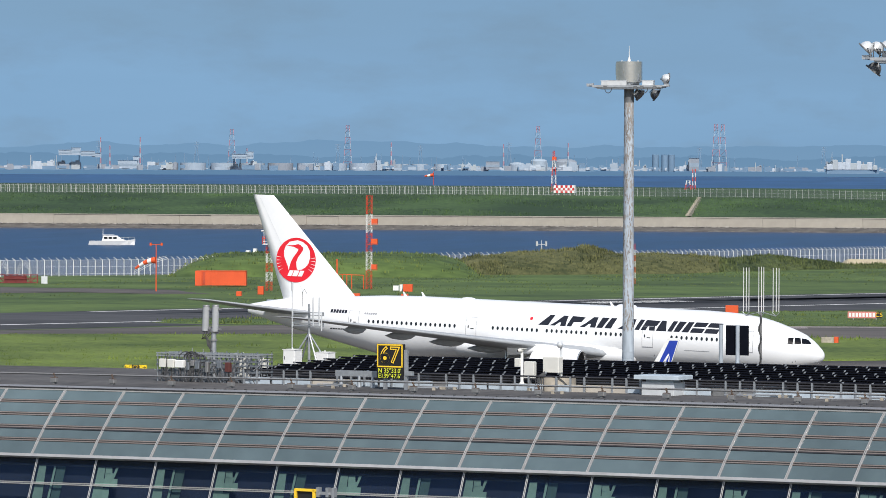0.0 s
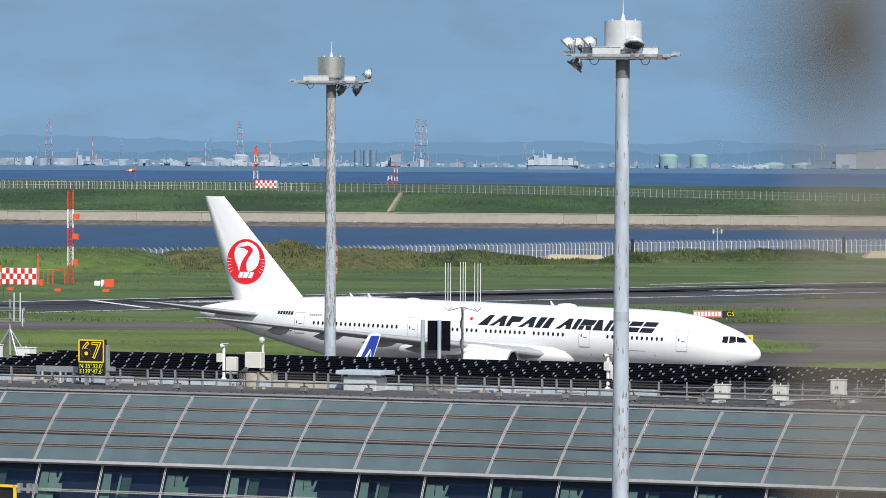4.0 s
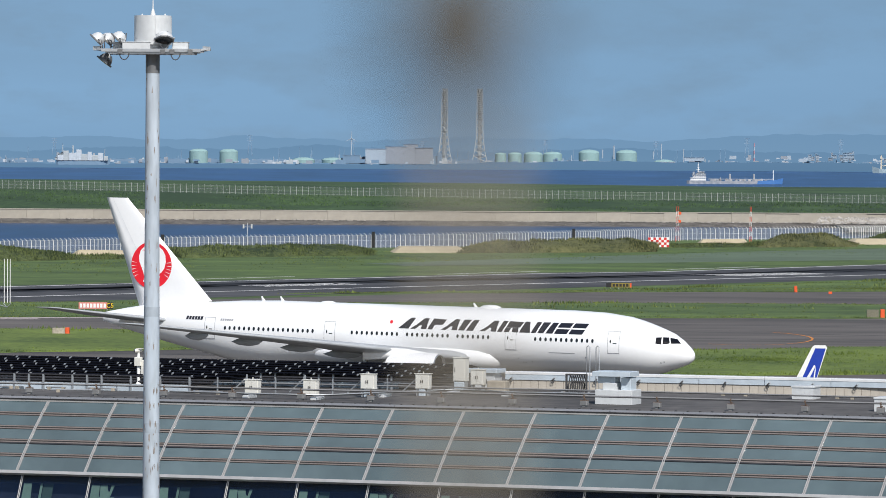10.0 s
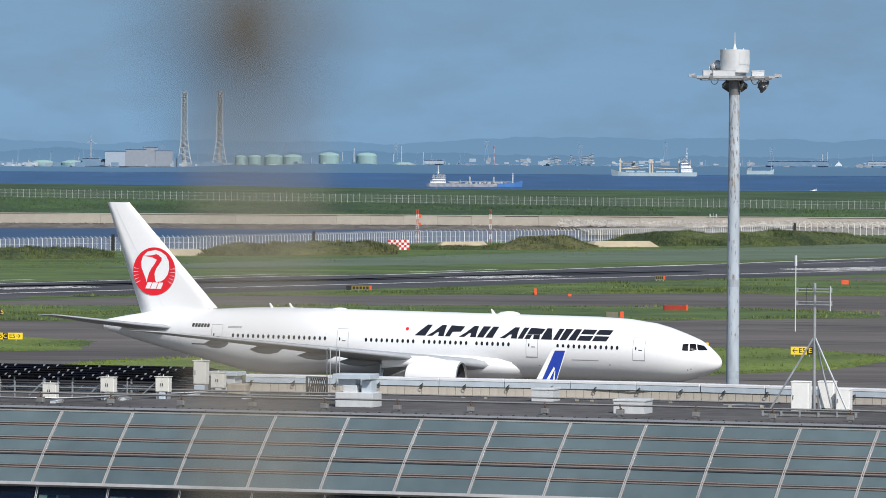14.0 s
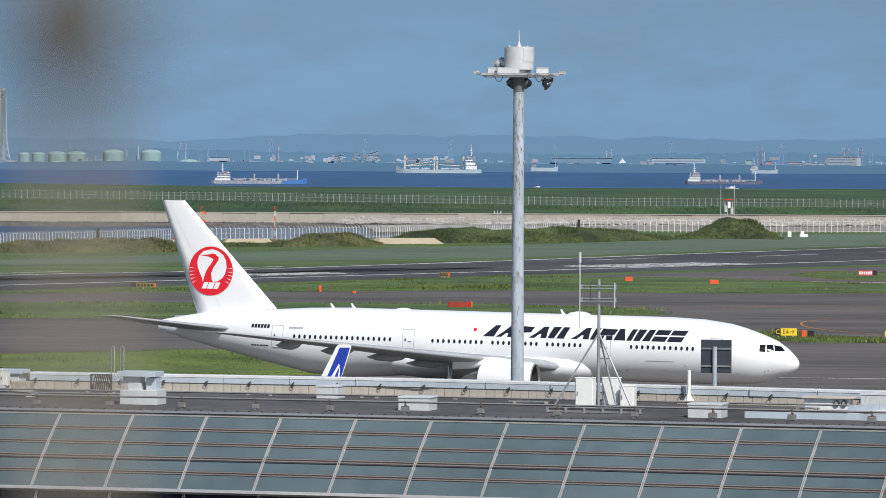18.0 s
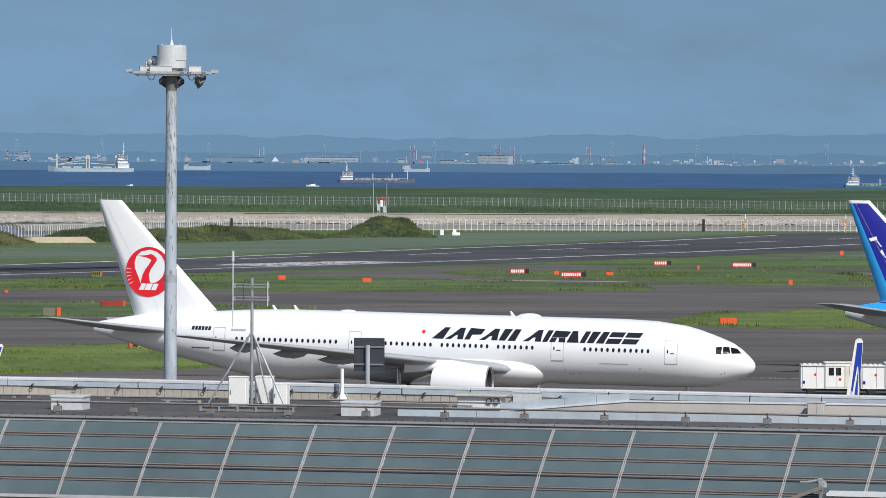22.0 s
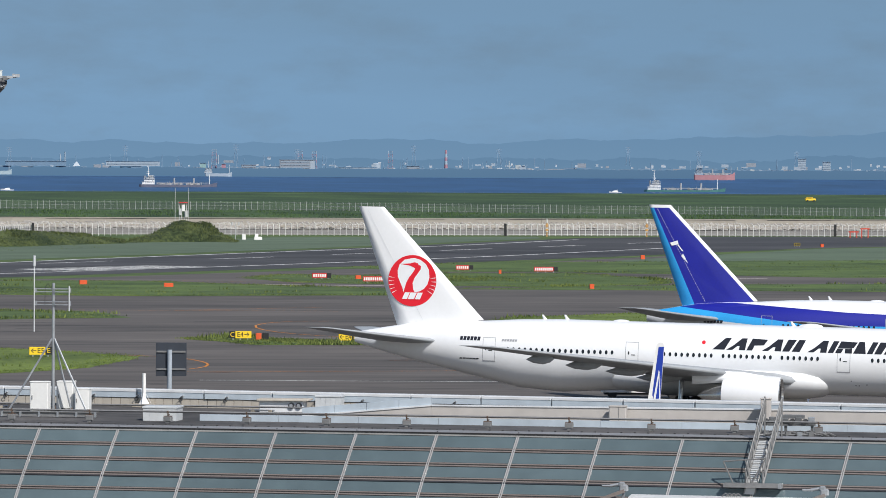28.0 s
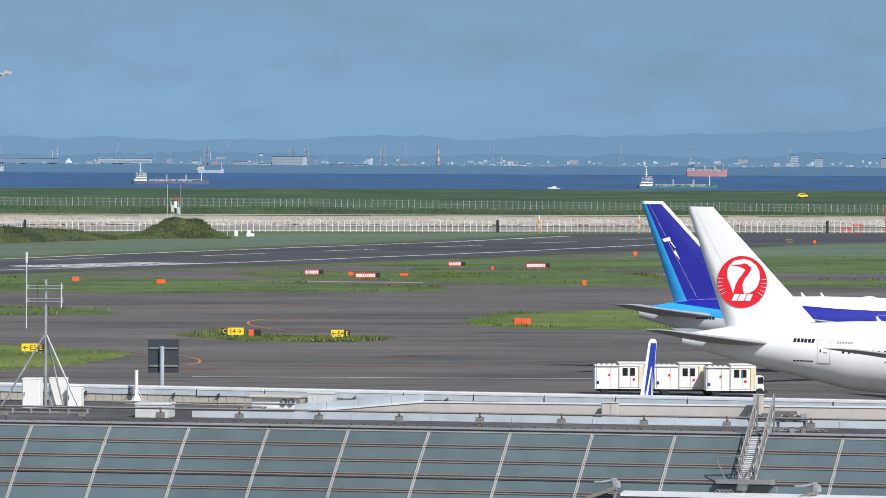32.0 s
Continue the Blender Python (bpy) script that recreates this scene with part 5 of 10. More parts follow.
        loft(bm, [[Vector((-x, ey + dy, z)) for dy, z in ((-0.22, z0), (0.22, z0), (0.22, z1), (-0.22, z1))] for x, z0, z1 in ((23.9, 3.7, 3.85), (26.0, 3.3, 4.15), (30.5, 2.9, 4.2))])
        part("pylon", bm, WHITE, e_ob)
    bm = bmesh.new()
    m = 24
    loft(bm, [[Vector((-x, 3.45 * k * math.cos(2 * math.pi * i / m), 3.1 + 1.75 * k * math.sin(2 * math.pi * i / m))) for i in range(m)] for x, k in ((18.4, 0.4), (19.2, 0.68), (20.0, 0.84), (21.2, 0.95), (24, 1.0), (34, 1.0), (38.5, 0.8), (42, 0.2))])
    part("belly_fairing", bm, WHITE if red else PALE, th, smooth=True)
    # landing gear
    for s, x, k in ((-5.5, 32.2, 3), (5.5, 32.2, 3), (0, 5.9, 1)):
        lift = 0.40 if k == 1 else -0.08
        bm = bmesh.new()
        tube(bm, (-x, s, 0.7), (-x, s * 0.92, 3.0), 0.2, 0.24, 10)
        g_ob = part("landing_gear_leg", bm, STEEL, th)
        for j in range(k):
            for o in (-0.7, 0.7) if k > 1 else (-0.4, 0.4):
                bm = bmesh.new()
                r = 0.66 if k > 1 else 0.53
                xx = x + (j - (k - 1) / 2) * 1.45
                tube(bm, (-xx, s + o - 0.22, r + lift), (-xx, s + o + 0.22, r + lift), r, r, 18)
                part("wheel", bm, TYRE, g_ob)
    # cabin windows on the starboard side
    for x0, x1 in ((9.13, 15.4), (20.06, 23.6), (24.37, 28.9), (29.8, 34.9), (38.95, 48.8)):
        k = 0
        x = x0
        while x < x1:
            bm = bmesh.new()
            oval(bm, x, 5.25, 0.26, 0.40)
            part("cabin_window", bm, PANE, th)
            x += 0.542
    for x in (7.02, 17.7, 37.12, 50.5):
        bm = bmesh.new()
        z0, z1, w = 4.06, 6.26, 0.60
        for a, b, c, d in ((x - w, z0, x - w + 0.04, z1), (x + w - 0.04, z0, x + w, z1), (x - w, z1 - 0.04, x + w, z1), (x - w, z0, x + w, z0 + 0.09)):
            decal(bm, ((a, b), (c, b), (c, d), (a, d)), 0.016)
        dr = part("cabin_door", bm, SEAM, th)
        bm = bmesh.new()
        oval(bm, x + 0.3, 5.25, 0.14, 0.34, 0.02)
        decal(bm, ((x - 0.32, 5.05), (x + 0.05, 5.05), (x + 0.05, 5.12), (x - 0.32, 5.12)), 0.02)
        part("door_window", bm, PANE, dr)
    # flight deck windows
    deck_glass = mat("black flight deck glass", (0.006, 0.007, 0.010), 0.07, var=0.2, spec=0.3)
    for q in (((2.47, 5.09), (2.99, 5.16), (3.02, 5.74), (2.52, 5.77)), ((1.70, 5.18), (2.34, 5.10), (2.42, 5.78), (1.90, 5.76)), ((0.80, 5.18), (1.62, 5.17), (1.80, 5.74), (1.22, 5.60))):
        bm = bmesh.new()
        decal(bm, q, 0.018, 2, 3)
        part("flight_deck_window", bm, deck_glass, th)
    # roof aerials
    for x, l, h, w in ((19.95, 2.35, 0.34, 0.55), (37.85, 1.65, 0.2, 0.45)):
        bm = bmesh.new()
        loft(bm, [[Vector((-(x + l * f), w * k * math.cos(a), AXIS + 3.04 + h * k * max(0, math.sin(a)))) for a in [math.pi * i / 8 for i in range(9)]] for f, k in ((0, 0.1), (0.08, 0.6), (0.3, 0.95), (0.55, 1), (0.85, 0.7), (1, 0.1))], closed=False)
        part("radome", bm, WHITE, th, smooth=True)
    for x in (22.7, 43.7, 45.8):
        bm = bmesh.new()
        zc, ry, rz = skin(x)
        z = AXIS + zc + rz - 0.05
        loft(bm, [[Vector((-a, b, zz)) for a, b in ((x - w + o, 0), (x + o, 0.04), (x + w * 0.7 + o, 0), (x + o, -0.04))] for zz, o, w in ((z, 0, 0.26), (z + 0.46, 0.25, 0.10))])
        part("blade_aerial", bm, WHITE, th)
    if red:
        # the airline's name as plain slanted blocks, the flag spot and small markings
        wedge = [((0.0, 0.0), (0.92, 0.0), (1.0, 1.0), (0.56, 1.0))]
        peak = [((0.0, 0.0), (0.32, 0.0), (0.50, 0.36), (0.24, 0.36)), ((0.66, 0.0), (1.0, 0.0), (0.92, 0.36), (0.60, 0.36)), ((0.24, 0.34), (0.92, 0.34), (0.80, 1.0), (0.52, 1.0))]
        flag = [((0.0, 0.0), (0.36, 0.0), (0.36, 0.42), (0.0, 0.42)), ((0.0, 0.40), (0.94, 0.46), (1.0, 0.94), (0.0, 1.0))]
        twin = [((0.0, 0.0), (0.40, 0.0), (0.48, 1.0), (0.0, 1.0)), ((0.54, 0.0), (1.0, 0.0), (1.0, 1.0), (0.62, 1.0))]
        bar = [((0.0, 0.0), (0.86, 0.0), (0.86, 1.0), (0.0, 1.0))]
        fork = flag + [((0.58, 0.0), (1.0, 0.0), (0.84, 0.46), (0.44, 0.46))]
        ramp = [((0.0, 0.0), (1.0, 0.0), (0.44, 1.0), (0.0, 1.0))]
        pair = [((0.0, 0.0), (0.96, 0.0), (1.0, 0.44), (0.02, 0.44)), ((0.0, 0.57), (0.97, 0.57), (1.0, 1.0), (0.03, 1.0))]
        x = 29.72
        for shape, wd, gap in ((wedge, 1.06, 0.06), (peak, 1.55, 0.10), (flag, 1.28, -0.02), (peak, 1.55, 0.10), (twin, 1.42, 0.62), (peak, 1.55, 0.10), (bar, 0.52, 0.08), (fork, 1.36, 0.10), (ramp, 1.02, 0.08), (bar, 0.52, 0.08), (twin, 1.42, 0.14), (pair, 1.22, 0.12), (pair, 1.30, 0.0)):
            bm = bmesh.new()
            z0, h, s = 5.82, 1.06, 0.50
            wd, gap = 1.125 * wd, 1.125 * gap
            for q in shape:
                decal(bm, [(x - wd * a - s * b, z0 + h * b) for a, b in q], 0.013, 2, 5)
            part("livery_block", bm, BLACK, th)
            x -= wd + gap
        bm = bmesh.new()
        oval(bm, 30.55, 6.42, 0.34, 0.34, 0.016, 16)
        part("red_spot", bm, RED, th)
        for x0, x1, z0, z1, col in ((51.4, 53.4, 5.95, 6.3, BLACK), (51.5, 53.4, 4.22, 4.34, BLACK), (47.9, 49.4, 5.95, 6.15, SEAM)):
            k = 6
            for i in range(k):
                a = x0 + (x1 - x0) * i / k
                bm = bmesh.new()
                decal(bm, ((a + (x1 - x0) / k * 0.8, z0), (a, z0), (a - 0.05, z1), (a + (x1 - x0) / k * 0.8 - 0.05, z1)), 0.014, 1, 1)
                part("marking_bar", bm, col, th)
        bm = bmesh.new()
        decal(bm, ((11.0, 3.95), (13.7, 3.95), (13.7, 4.0), (11.0, 4.0)), 0.012, 3, 1)
        for x, z in ((17.0, 3.3), (15.6, 3.0), (16.3, 2.9), (16.6, 2.9), (9.9, 3.6), (2.2, 3.4), (2.5, 3.3)):
            part("service_hatch", bm, SEAM, th)
            bm = bmesh.new()
            oval(bm, x, z, 0.13, 0.13, 0.014, 8)
        part("service_hatch", bm, SEAM, th)
    else:
        for i in range(6):
            bm = bmesh.new()
            decal(bm, ((55.6 + 0.35 * i, 5.35), (55.3 + 0.35 * i, 5.35), (55.25 + 0.35 * i, 5.65), (55.55 + 0.35 * i, 5.65)), 0.014, 1, 1)
            part("marking_bar", bm, BLACK, th)
    return th


JET = airliner("airliner", "white wide-body jet airliner with a red roundel on its fin, taxiing", "red")
BLUEJET = airliner("airliner", "blue, light blue and white wide-body jet airliner standing on the taxiway", "blue")
BLUEJET.matrix_basis = Matrix.Translation((110.5 + 63.25 * math.cos(radians(15)), 511 - 63.25 * math.sin(radians(15)), 0.03)) @ Matrix.Rotation(radians(-15), 4, "Z") @ pose(-32, 0, 0, 0, 0.9, 0) @ pose(32, 0, 0)

# ---------------------------------------------------------------- floodlight masts
LAMPGREY = mat("dull dark lamp casting", (0.16, 0.165, 0.17), 0.5, 0.3, var=0.25, small=5)


def floodlight(parent, x, y, z, yaw, pitch, dark=False, hang=1):
    """A square lamp with a domed back; it aims along -y, pitch tips it down; hang -1 hooks it under its beam."""
    m = Matrix.Translation((x, y, z)) @ Matrix.Rotation(radians(yaw), 4, "Z") @ Matrix.Rotation(radians(pitch), 4, "X")
    bm = bmesh.new()

    def ring(w, h, d):
        c = 0.3
        return [m @ Vector((w * px, d, h * pz)) for px, pz in ((-1, -c), (-1, c), (-c, 1), (c, 1), (1, c), (1, -c), (c, -1), (-c, -1))]

    loft(bm, [ring(0.25, 0.21, 0.0), ring(0.24, 0.20, 0.08), ring(0.20, 0.16, 0.17), ring(0.11, 0.09, 0.24)], ends=True)
    h = part("lamp_housing", bm, LAMPGREY if dark else VENT, parent, smooth=False)
    bm = bmesh.new()
    loft(bm, [ring(0.28, 0.26, -0.03), ring(0.28, 0.26, 0.012)], smooth=False)
    part("lamp_rim", bm, LAMPGREY, h)
    bm = bmesh.new()
    bm.faces.new([bm.verts.new(p) for p in ring(0.245, 0.215, -0.034)])
    part("lamp_glass", bm, PANE, h)
    bm = bmesh.new()
    low = Vector((x, y, z - 0.30 * hang)) + Matrix.Rotation(radians(yaw), 3, "Z") @ Vector((0, 0.12, 0))
    for k in (-1, 1):
        bent(bm, [m @ Vector((0.28 * k, 0.06, 0)), m @ Vector((0.29 * k, 0.10, -0.12)), low], 0.020, 5)
    part("lamp_bracket", bm, GALV, h)
    bm = bmesh.new()
    bent(bm, [m @ Vector((0.05, 0.24, 0)), m @ Vector((0.08, 0.30, -0.05)), low + Vector((0.10, 0.05, 0.08)), low], 0.016, 5)
    part("lamp_cable", bm, CABLE, h)


BANDGREY = mat("dull blue-grey pole band", (0.35, 0.40, 0.45), 0.7, var=0.12)


def mast(x, y, lamps, label, cap_mat, rust, drop=0.0, door=(-77, -6)):
    th = empty("floodlight_mast", Matrix.Translation((x, y, 0.02 + drop)), label, "light mast", "apron floodlight masts")
    bm = bmesh.new()
    rings = []
    for z in [-drop, 4, 8, 12, 16, 20, 25.8]:
        r = 0.30 - 0.0040 * z
        rings.append([Vector((r * math.cos(2 * math.pi * i / 20), r * math.sin(2 * math.pi * i / 20), z)) for i in range(20)])
    loft(bm, rings)
    p = part("pole", bm, POLE, th, smooth=True)
    for z in (9.0, 14.6, 18.0):
        bm = bmesh.new()
        tube(bm, (0, 0, z), (0, 0, z + 0.28), 0.304 - 0.004 * z, 0.303 - 0.004 * z, 20, caps=False)
        part("pole_band", bm, BANDGREY, p)
    g = random.Random(int(x * 10))
    bm = bmesh.new()
    for _ in range((760 if x < 0 else 170) if rust else 110):
        z = (25.2 - 9.5 * g.random() ** 1.5) if rust else g.choice((g.uniform(15, 25), g.uniform(10, 16)))
        a0, w, hgt = g.uniform(-2.9, -0.25), g.uniform(0.04, 0.22), g.uniform(0.03, 0.30)
        r = 0.303 - 0.004 * z
        v = []
        n = 7
        for i in range(n):
            a = a0 + w * i / (n - 1)
            v.append(((r * math.cos(a), r * math.sin(a), z + 0.06 * g.uniform(-1, 1)), (r * math.cos(a), r * math.sin(a), z + hgt * g.uniform(0.3, 1.0))))
        for q0, q1 in zip(v, v[1:]):
            bm.faces.new([bm.verts.new(k) for k in (q0[0], q1[0], q1[1], q0[1])])
    part("rust_patch", bm, RUSTPOLE, p)["kind"] = "stuff"
    # Dark sleeve paints the platform's shadow onto the pole top
    bm = bmesh.new()
    tube(bm, (0, 0, 25.12), (0, 0, 25.72), 0.206, 0.206, 20)
    part("pole_collar", bm, LAMPGREY, p)
    bm = bmesh.new()
    tube(bm, (0, 0, 25.95), (0, 0, 26.8), 0.545, 0.545, 28)
    c = part("drum", bm, cap_mat, th)
    bm = bmesh.new()
    tube(bm, (0, 0, 26.8), (0, 0, 27.0), 0.09, 0.03, 8)
    tube(bm, (0, 0, 27.0), (0, 0, 27.45), 0.022, 0.010, 6)
    part("lightning_rod", bm, VENT, th)
    a0, a1 = door
    bm = bmesh.new()
    arc = [radians(a0 + (a1 - a0) * i / 8) for i in range(9)]
    loft(bm, [[(r * math.cos(a), r * math.sin(a), z) for r, z in ((0.54, 26.24), (0.562, 26.24), (0.562, 26.74), (0.54, 26.74))] for a in arc], smooth=False)
    part("drum_door", bm, cap_mat, c)
    for k in (-0.42, 0.0, 0.42):
        bm = bmesh.new()
        tube(bm, (k * 0.8, 0.2, 26.78), (k * 0.8, 0.2, 26.86), 0.035, 0.02, 6)
        part("lifting_eye", bm, VENT, c)
    bm = bmesh.new()
    tube(bm, (0, 0, 25.72), (0, 0, 25.95), 0.40, 0.44, 16)
    part("drum_seat", bm, GALV, th)
    for y in (-0.5, 0.5):
        bm = bmesh.new()
        box(bm, (0, y, 25.78), (2.9, 0.12, 0.09))
        box(bm, (0, y + 0.02, 25.70), (2.5, 0.05, 0.07))
        part("platform_beam", bm, GALV, th)
    for k in (-1.3, -0.5, 0.5, 1.3):
        bm = bmesh.new()
        box(bm, (k, 0, 25.745), (0.10, 1.0, 0.08))
        part("platform_beam", bm, GALV, th)
    for k in (-1, 1):
        bm = bmesh.new()
        box(bm, (k * 1.56, -0.2, 25.80), (0.30, 0.34, 0.05))
        box(bm, (k * 1.62, -0.32, 25.85), (0.20, 0.05, 0.09))
        box(bm, (k * 1.52, -0.05, 25.86), (0.10, 0.10, 0.10))
        tube(bm, (k * 1.2, -0.5, 25.76), (k * 1.6, -0.36, 25.82), 0.04, 0.04, 4)
        tube(bm, (k * 1.2, 0.5, 25.76), (k * 1.6, 0.0, 25.80), 0.04, 0.04, 4)
        part("lamp_seat", bm, GALV, th)
    for xx, ww, yy in ((-0.43, 0.82, -0.34), (0.84, 0.46, -0.22), (-1.0, 0.34, 0.2)):
        bm = bmesh.new()
        chamfer(bm, (xx, yy, 25.92), (ww, 0.42, 0.19), 0.012)
        bx = part("ballast_box", bm, VENT, th)
        bm = bmesh.new()
        box(bm, (xx, yy, 26.02), (ww + 0.03, 0.45, 0.016))
        part("box_lid", bm, VENT, bx)
    for xx, a in ((-0.78, 25.70), (0.72, 25.70)):
        bm = bmesh.new()
        bent(bm, [(xx + 0.14 * math.cos(radians(k)), -0.54, a + 0.20 * math.sin(radians(k))) for k in range(180, 361, 30)], 0.016, 5)
        part("loop_cable", bm, CABLE, th)
    for xx in (-0.9, 0.35, 0.62, 1.15):
        bm = bmesh.new()
        box(bm, (xx, -0.57, 25.74), (0.14, 0.05, 0.13))
        part("cable_clamp", bm, LAMPGREY, th)
    for q in lamps:
        floodlight(th, *q)
    return th


mast(-32.2, 195, ((1.62, -0.1, 26.08, 112, 12), (1.12, 0.1, 25.42, 112, 32, True, -1), (0.42, 0.2, 25.42, 80, 38, True, -1)), "tall weathered floodlight mast with rust streaks behind the pier", STEEL, True, door=(-174, -105))
mast(-14.47, 140, ((-1.62, -0.25, 26.07, -84, 46), (-1.40, 0.25, 26.07, -84, 46), (-1.0, -0.25, 26.10, -84, 46), (-1.42, 0.0, 25.46, -80, 52, True, -1), (0.40, -0.62, 26.09, 4, 64)), "tall blue-grey floodlight mast with a white drum", VENT, False, -0.11)
mast(12.86, 178, ((1.10, -0.1, 25.44, 106, 32, True, -1), (-0.16, 0.35, 25.46, 190, 35, True, -1), (0.22, 0.35, 25.46, 170, 35, True, -1), (-0.62, 0.55, 26.16, 180, 10)), "tall blue-grey floodlight mast with a white drum behind the pier", VENT, True)

# ---------------------------------------------------------------- on the pier roof
SOL = empty("solar_array", Matrix.Identity(4), "black solar panels in raked rows on steel posts", "solar panels")
bm = bmesh.new()
box(bm, (0, 0, 0), (1.66, 1.30, 0.045), 0, -7)
mod = part("solar_panel", bm, SOLAR, SOL)
mod.matrix_basis = rm(-48.7, 8.8, ROOF + 0.46)
clips = bmesh.new()
for k in range(8):
    v = 8.8 + 1.75 * k
    z = ROOF + 0.46 + 0.006 * k
    u = -48.7 - 0.2 * (v - 8.1)
    end = -12.8 - 0.1 * k if k > 1 else -19.5
    while u < end:
        share("solar_panel", mod, SOL, rm(u, v, z))
        for du in (-0.72, -0.18):
            c = rp(u + du, v - 0.70, z + 0.06)
            q = Matrix.Translation(c) @ Matrix.Rotation(radians(ROOFTURN), 4, "Z")
            w = [clips.verts.new(q @ Vector(p)) for p in ((0, 0, -0.05), (0.09, 0, -0.01), (0.10, 0, 0.03), (0.01, 0, 0.02), (0.01, 0.06, 0.03), (0.10, 0.06, 0.04))]
            clips.faces.new(w[:4])
            clips.faces.new((w[3], w[2], w[5], w[4]))
        u += 1.72
    a, b = rp(-49.5 - 0.2 * (v - 8.1), v - 0.55, z - 0.18), rp(end, v - 0.55, z - 0.18)
    rails = bmesh.new()
    bent(rails, [a.lerp(b, k2 / 12) for k2 in range(13)], 0.045, 4)
    part("rack_rail", rails, DARK, SOL)
part("clip", clips, GALV, SOL)["kind"] = "stuff"
bm = bmesh.new()
box(bm, (0, 0, 0.28), (0.06, 0.07, 0.56))
pst = part("rack_post", bm, GALV, SOL)
pst.matrix_basis = rm(-48.8, 6.7, ROOF)
u = -48.23
k = 0
while u < -13:
    share("rack_post", pst, SOL, rm(u, 6.7 if u < -19.6 else 11.8, ROOF))
    u += 0.57 if k % 3 else 1.14
    k += 1
for a, b, v in ((-49, -44, 12.5), (-38, -29, 12.5), (-26, -14, 12.6)):
    bm = bmesh.new()
    box(bm, rp((a + b) / 2, v, ROOF + 0.14), (b - a, 0.1, 0.26), ROOFTURN)
    part("rear_sheet", bm, COPING, SOL)
u = -48.8
while u < -19.8:
    w = rnd.choice((0.57, 0.57, 1.14, 1.71))
    bm = bmesh.new()
    box(bm, rp(u + w / 2, 6.74, ROOF + 0.135), (w - 0.02, 0.02, rnd.uniform(0.23, 0.27)), ROOFTURN)
    part("skirt_sheet", bm, COPING if rnd.random() < 0.62 else (BEIGE if rnd.random() < 0.4 else PIPE), SOL)
    u += w
bm = bmesh.new()
bent(bm, [rp(-48.9 + 2.93 * k, 6.72, ROOF + 0.55) for k in range(11)], 0.035, 4)
part("rack_rail", bm, DARK, SOL)


def cabinet(u, v, w, h, d, label, legs=0.12, name="cabinet", doors=2, turn=0, paint=None):
    th = empty(name, rm(u, v, ROOF, turn), label, "cabinet", "roof cabinets" if doors == 2 else "")
    bm = bmesh.new()
    chamfer(bm, (0, 0, legs + h / 2), (w, d, h), 0.012)
    body = part("body", bm, paint or CABINET, th)
    for s in range(doors):
        bm = bmesh.new()
        ww = (w - 0.04) / doors
        box(bm, (-w / 2 + 0.02 + ww * (s + 0.5), -d / 2 - 0.008, legs + h / 2), (ww - 0.012, 0.014, h - 0.05))
        dd = part("door", bm, paint or CABINET, th)
        bm = bmesh.new()
        hx = -w / 2 + 0.02 + ww * (s + (0.86 if s == 0 and doors == 2 else 0.14))
        box(bm, (hx, -d / 2 - 0.025, legs + h * 0.5), (0.022, 0.02, h * 0.2))
        part("handle", bm, CABLE, dd)
    bm = bmesh.new()
    box(bm, (0, 0, legs + h + 0.012), (w + 0.05, d + 0.05, 0.022))
    tube(bm, (0, 0, legs + h + 0.02), (0, 0, legs + h + 0.09), 0.02, 0.02, 6)
    part("rain_hood", bm, paint or CABINET, th)
    bm = bmesh.new()
    for x in (-w / 2 + 0.05, w / 2 - 0.05):
        box(bm, (x, 0, legs / 2), (0.05, d * 0.8, legs))
    part("stand", bm, GALV, th)
    return th


CL = "cream white two-door electrical cabinet on the pier roof"
for u, v, legs in ((-16.95, 5.9, 0.03), (-14.98, 6.5, 0.03), (-12.75, 6.4, 0.29), (-11.35, 8.1, 0.26)):
    cabinet(u, v, 0.52, 0.52, 0.3, CL, legs)
    if legs > 0.1:
        th = empty("pedestal", rm(u, v), "blue-grey metal pedestal under a cabinet", "stand", "cabinet pedestals")
        bm = bmesh.new()
        chamfer(bm, (0, -0.05, legs / 2 - 0.01), (0.26, 0.24, legs - 0.03), 0.02)
        part("block", bm, COPING, th)
    th = empty("strut_frame", rm(u - 0.55, v + 0.3), "galvanised steel strut frame beside a cabinet", "frame", "strut frames")
    bm = bmesh.new()
    tube(bm, (0.2, 0, 0), (0.2, 0, 0.72), 0.035, 0.035, 4)
    part("upright", bm, GALV, th)
    bm = bmesh.new()
    tube(bm, (-0.4, 0, 0.1), (0.2, 0, 0.62), 0.03, 0.03, 4)
    part("strut", bm, GALV, th)
    bm = bmesh.new()
    tube(bm, (-0.95, 0, 0.0), (-0.95, 0, 0.6), 0.03, 0.03, 4)
    part("upright", bm, GALV, th)
    bm = bmesh.new()
    tube(bm, (-1.1, 0, 0.42), (0.2, 0, 0.42), 0.02, 0.02, 4)
    part("rail", bm, GALV, th)
cabinet(-11.76, 12.9, 0.48, 0.85, 0.4, "tall cream white electrical cabinet on a metal plinth", 0.32, doors=1)
th = empty("plinth", rm(-11.76, 12.9), "blue-grey metal plinth under the tall cabinet", "stand", "cabinet pedestals")
bm = bmesh.new()
chamfer(bm, (0, -0.08, 0.15), (0.40, 0.30, 0.29), 0.02)
part("block", bm, COPING, th)
cabinet(-10.75, 12.0, 0.5, 0.55, 0.32, CL, 0.24)
th = empty("concrete_block", rm(-10.05, 12.2), "stained concrete block on the roof deck", "block")
bm = bmesh.new()
chamfer(bm, (0, 0, 0.2), (0.7, 0.5, 0.4), 0.03)
part("block", bm, CONC2, th)
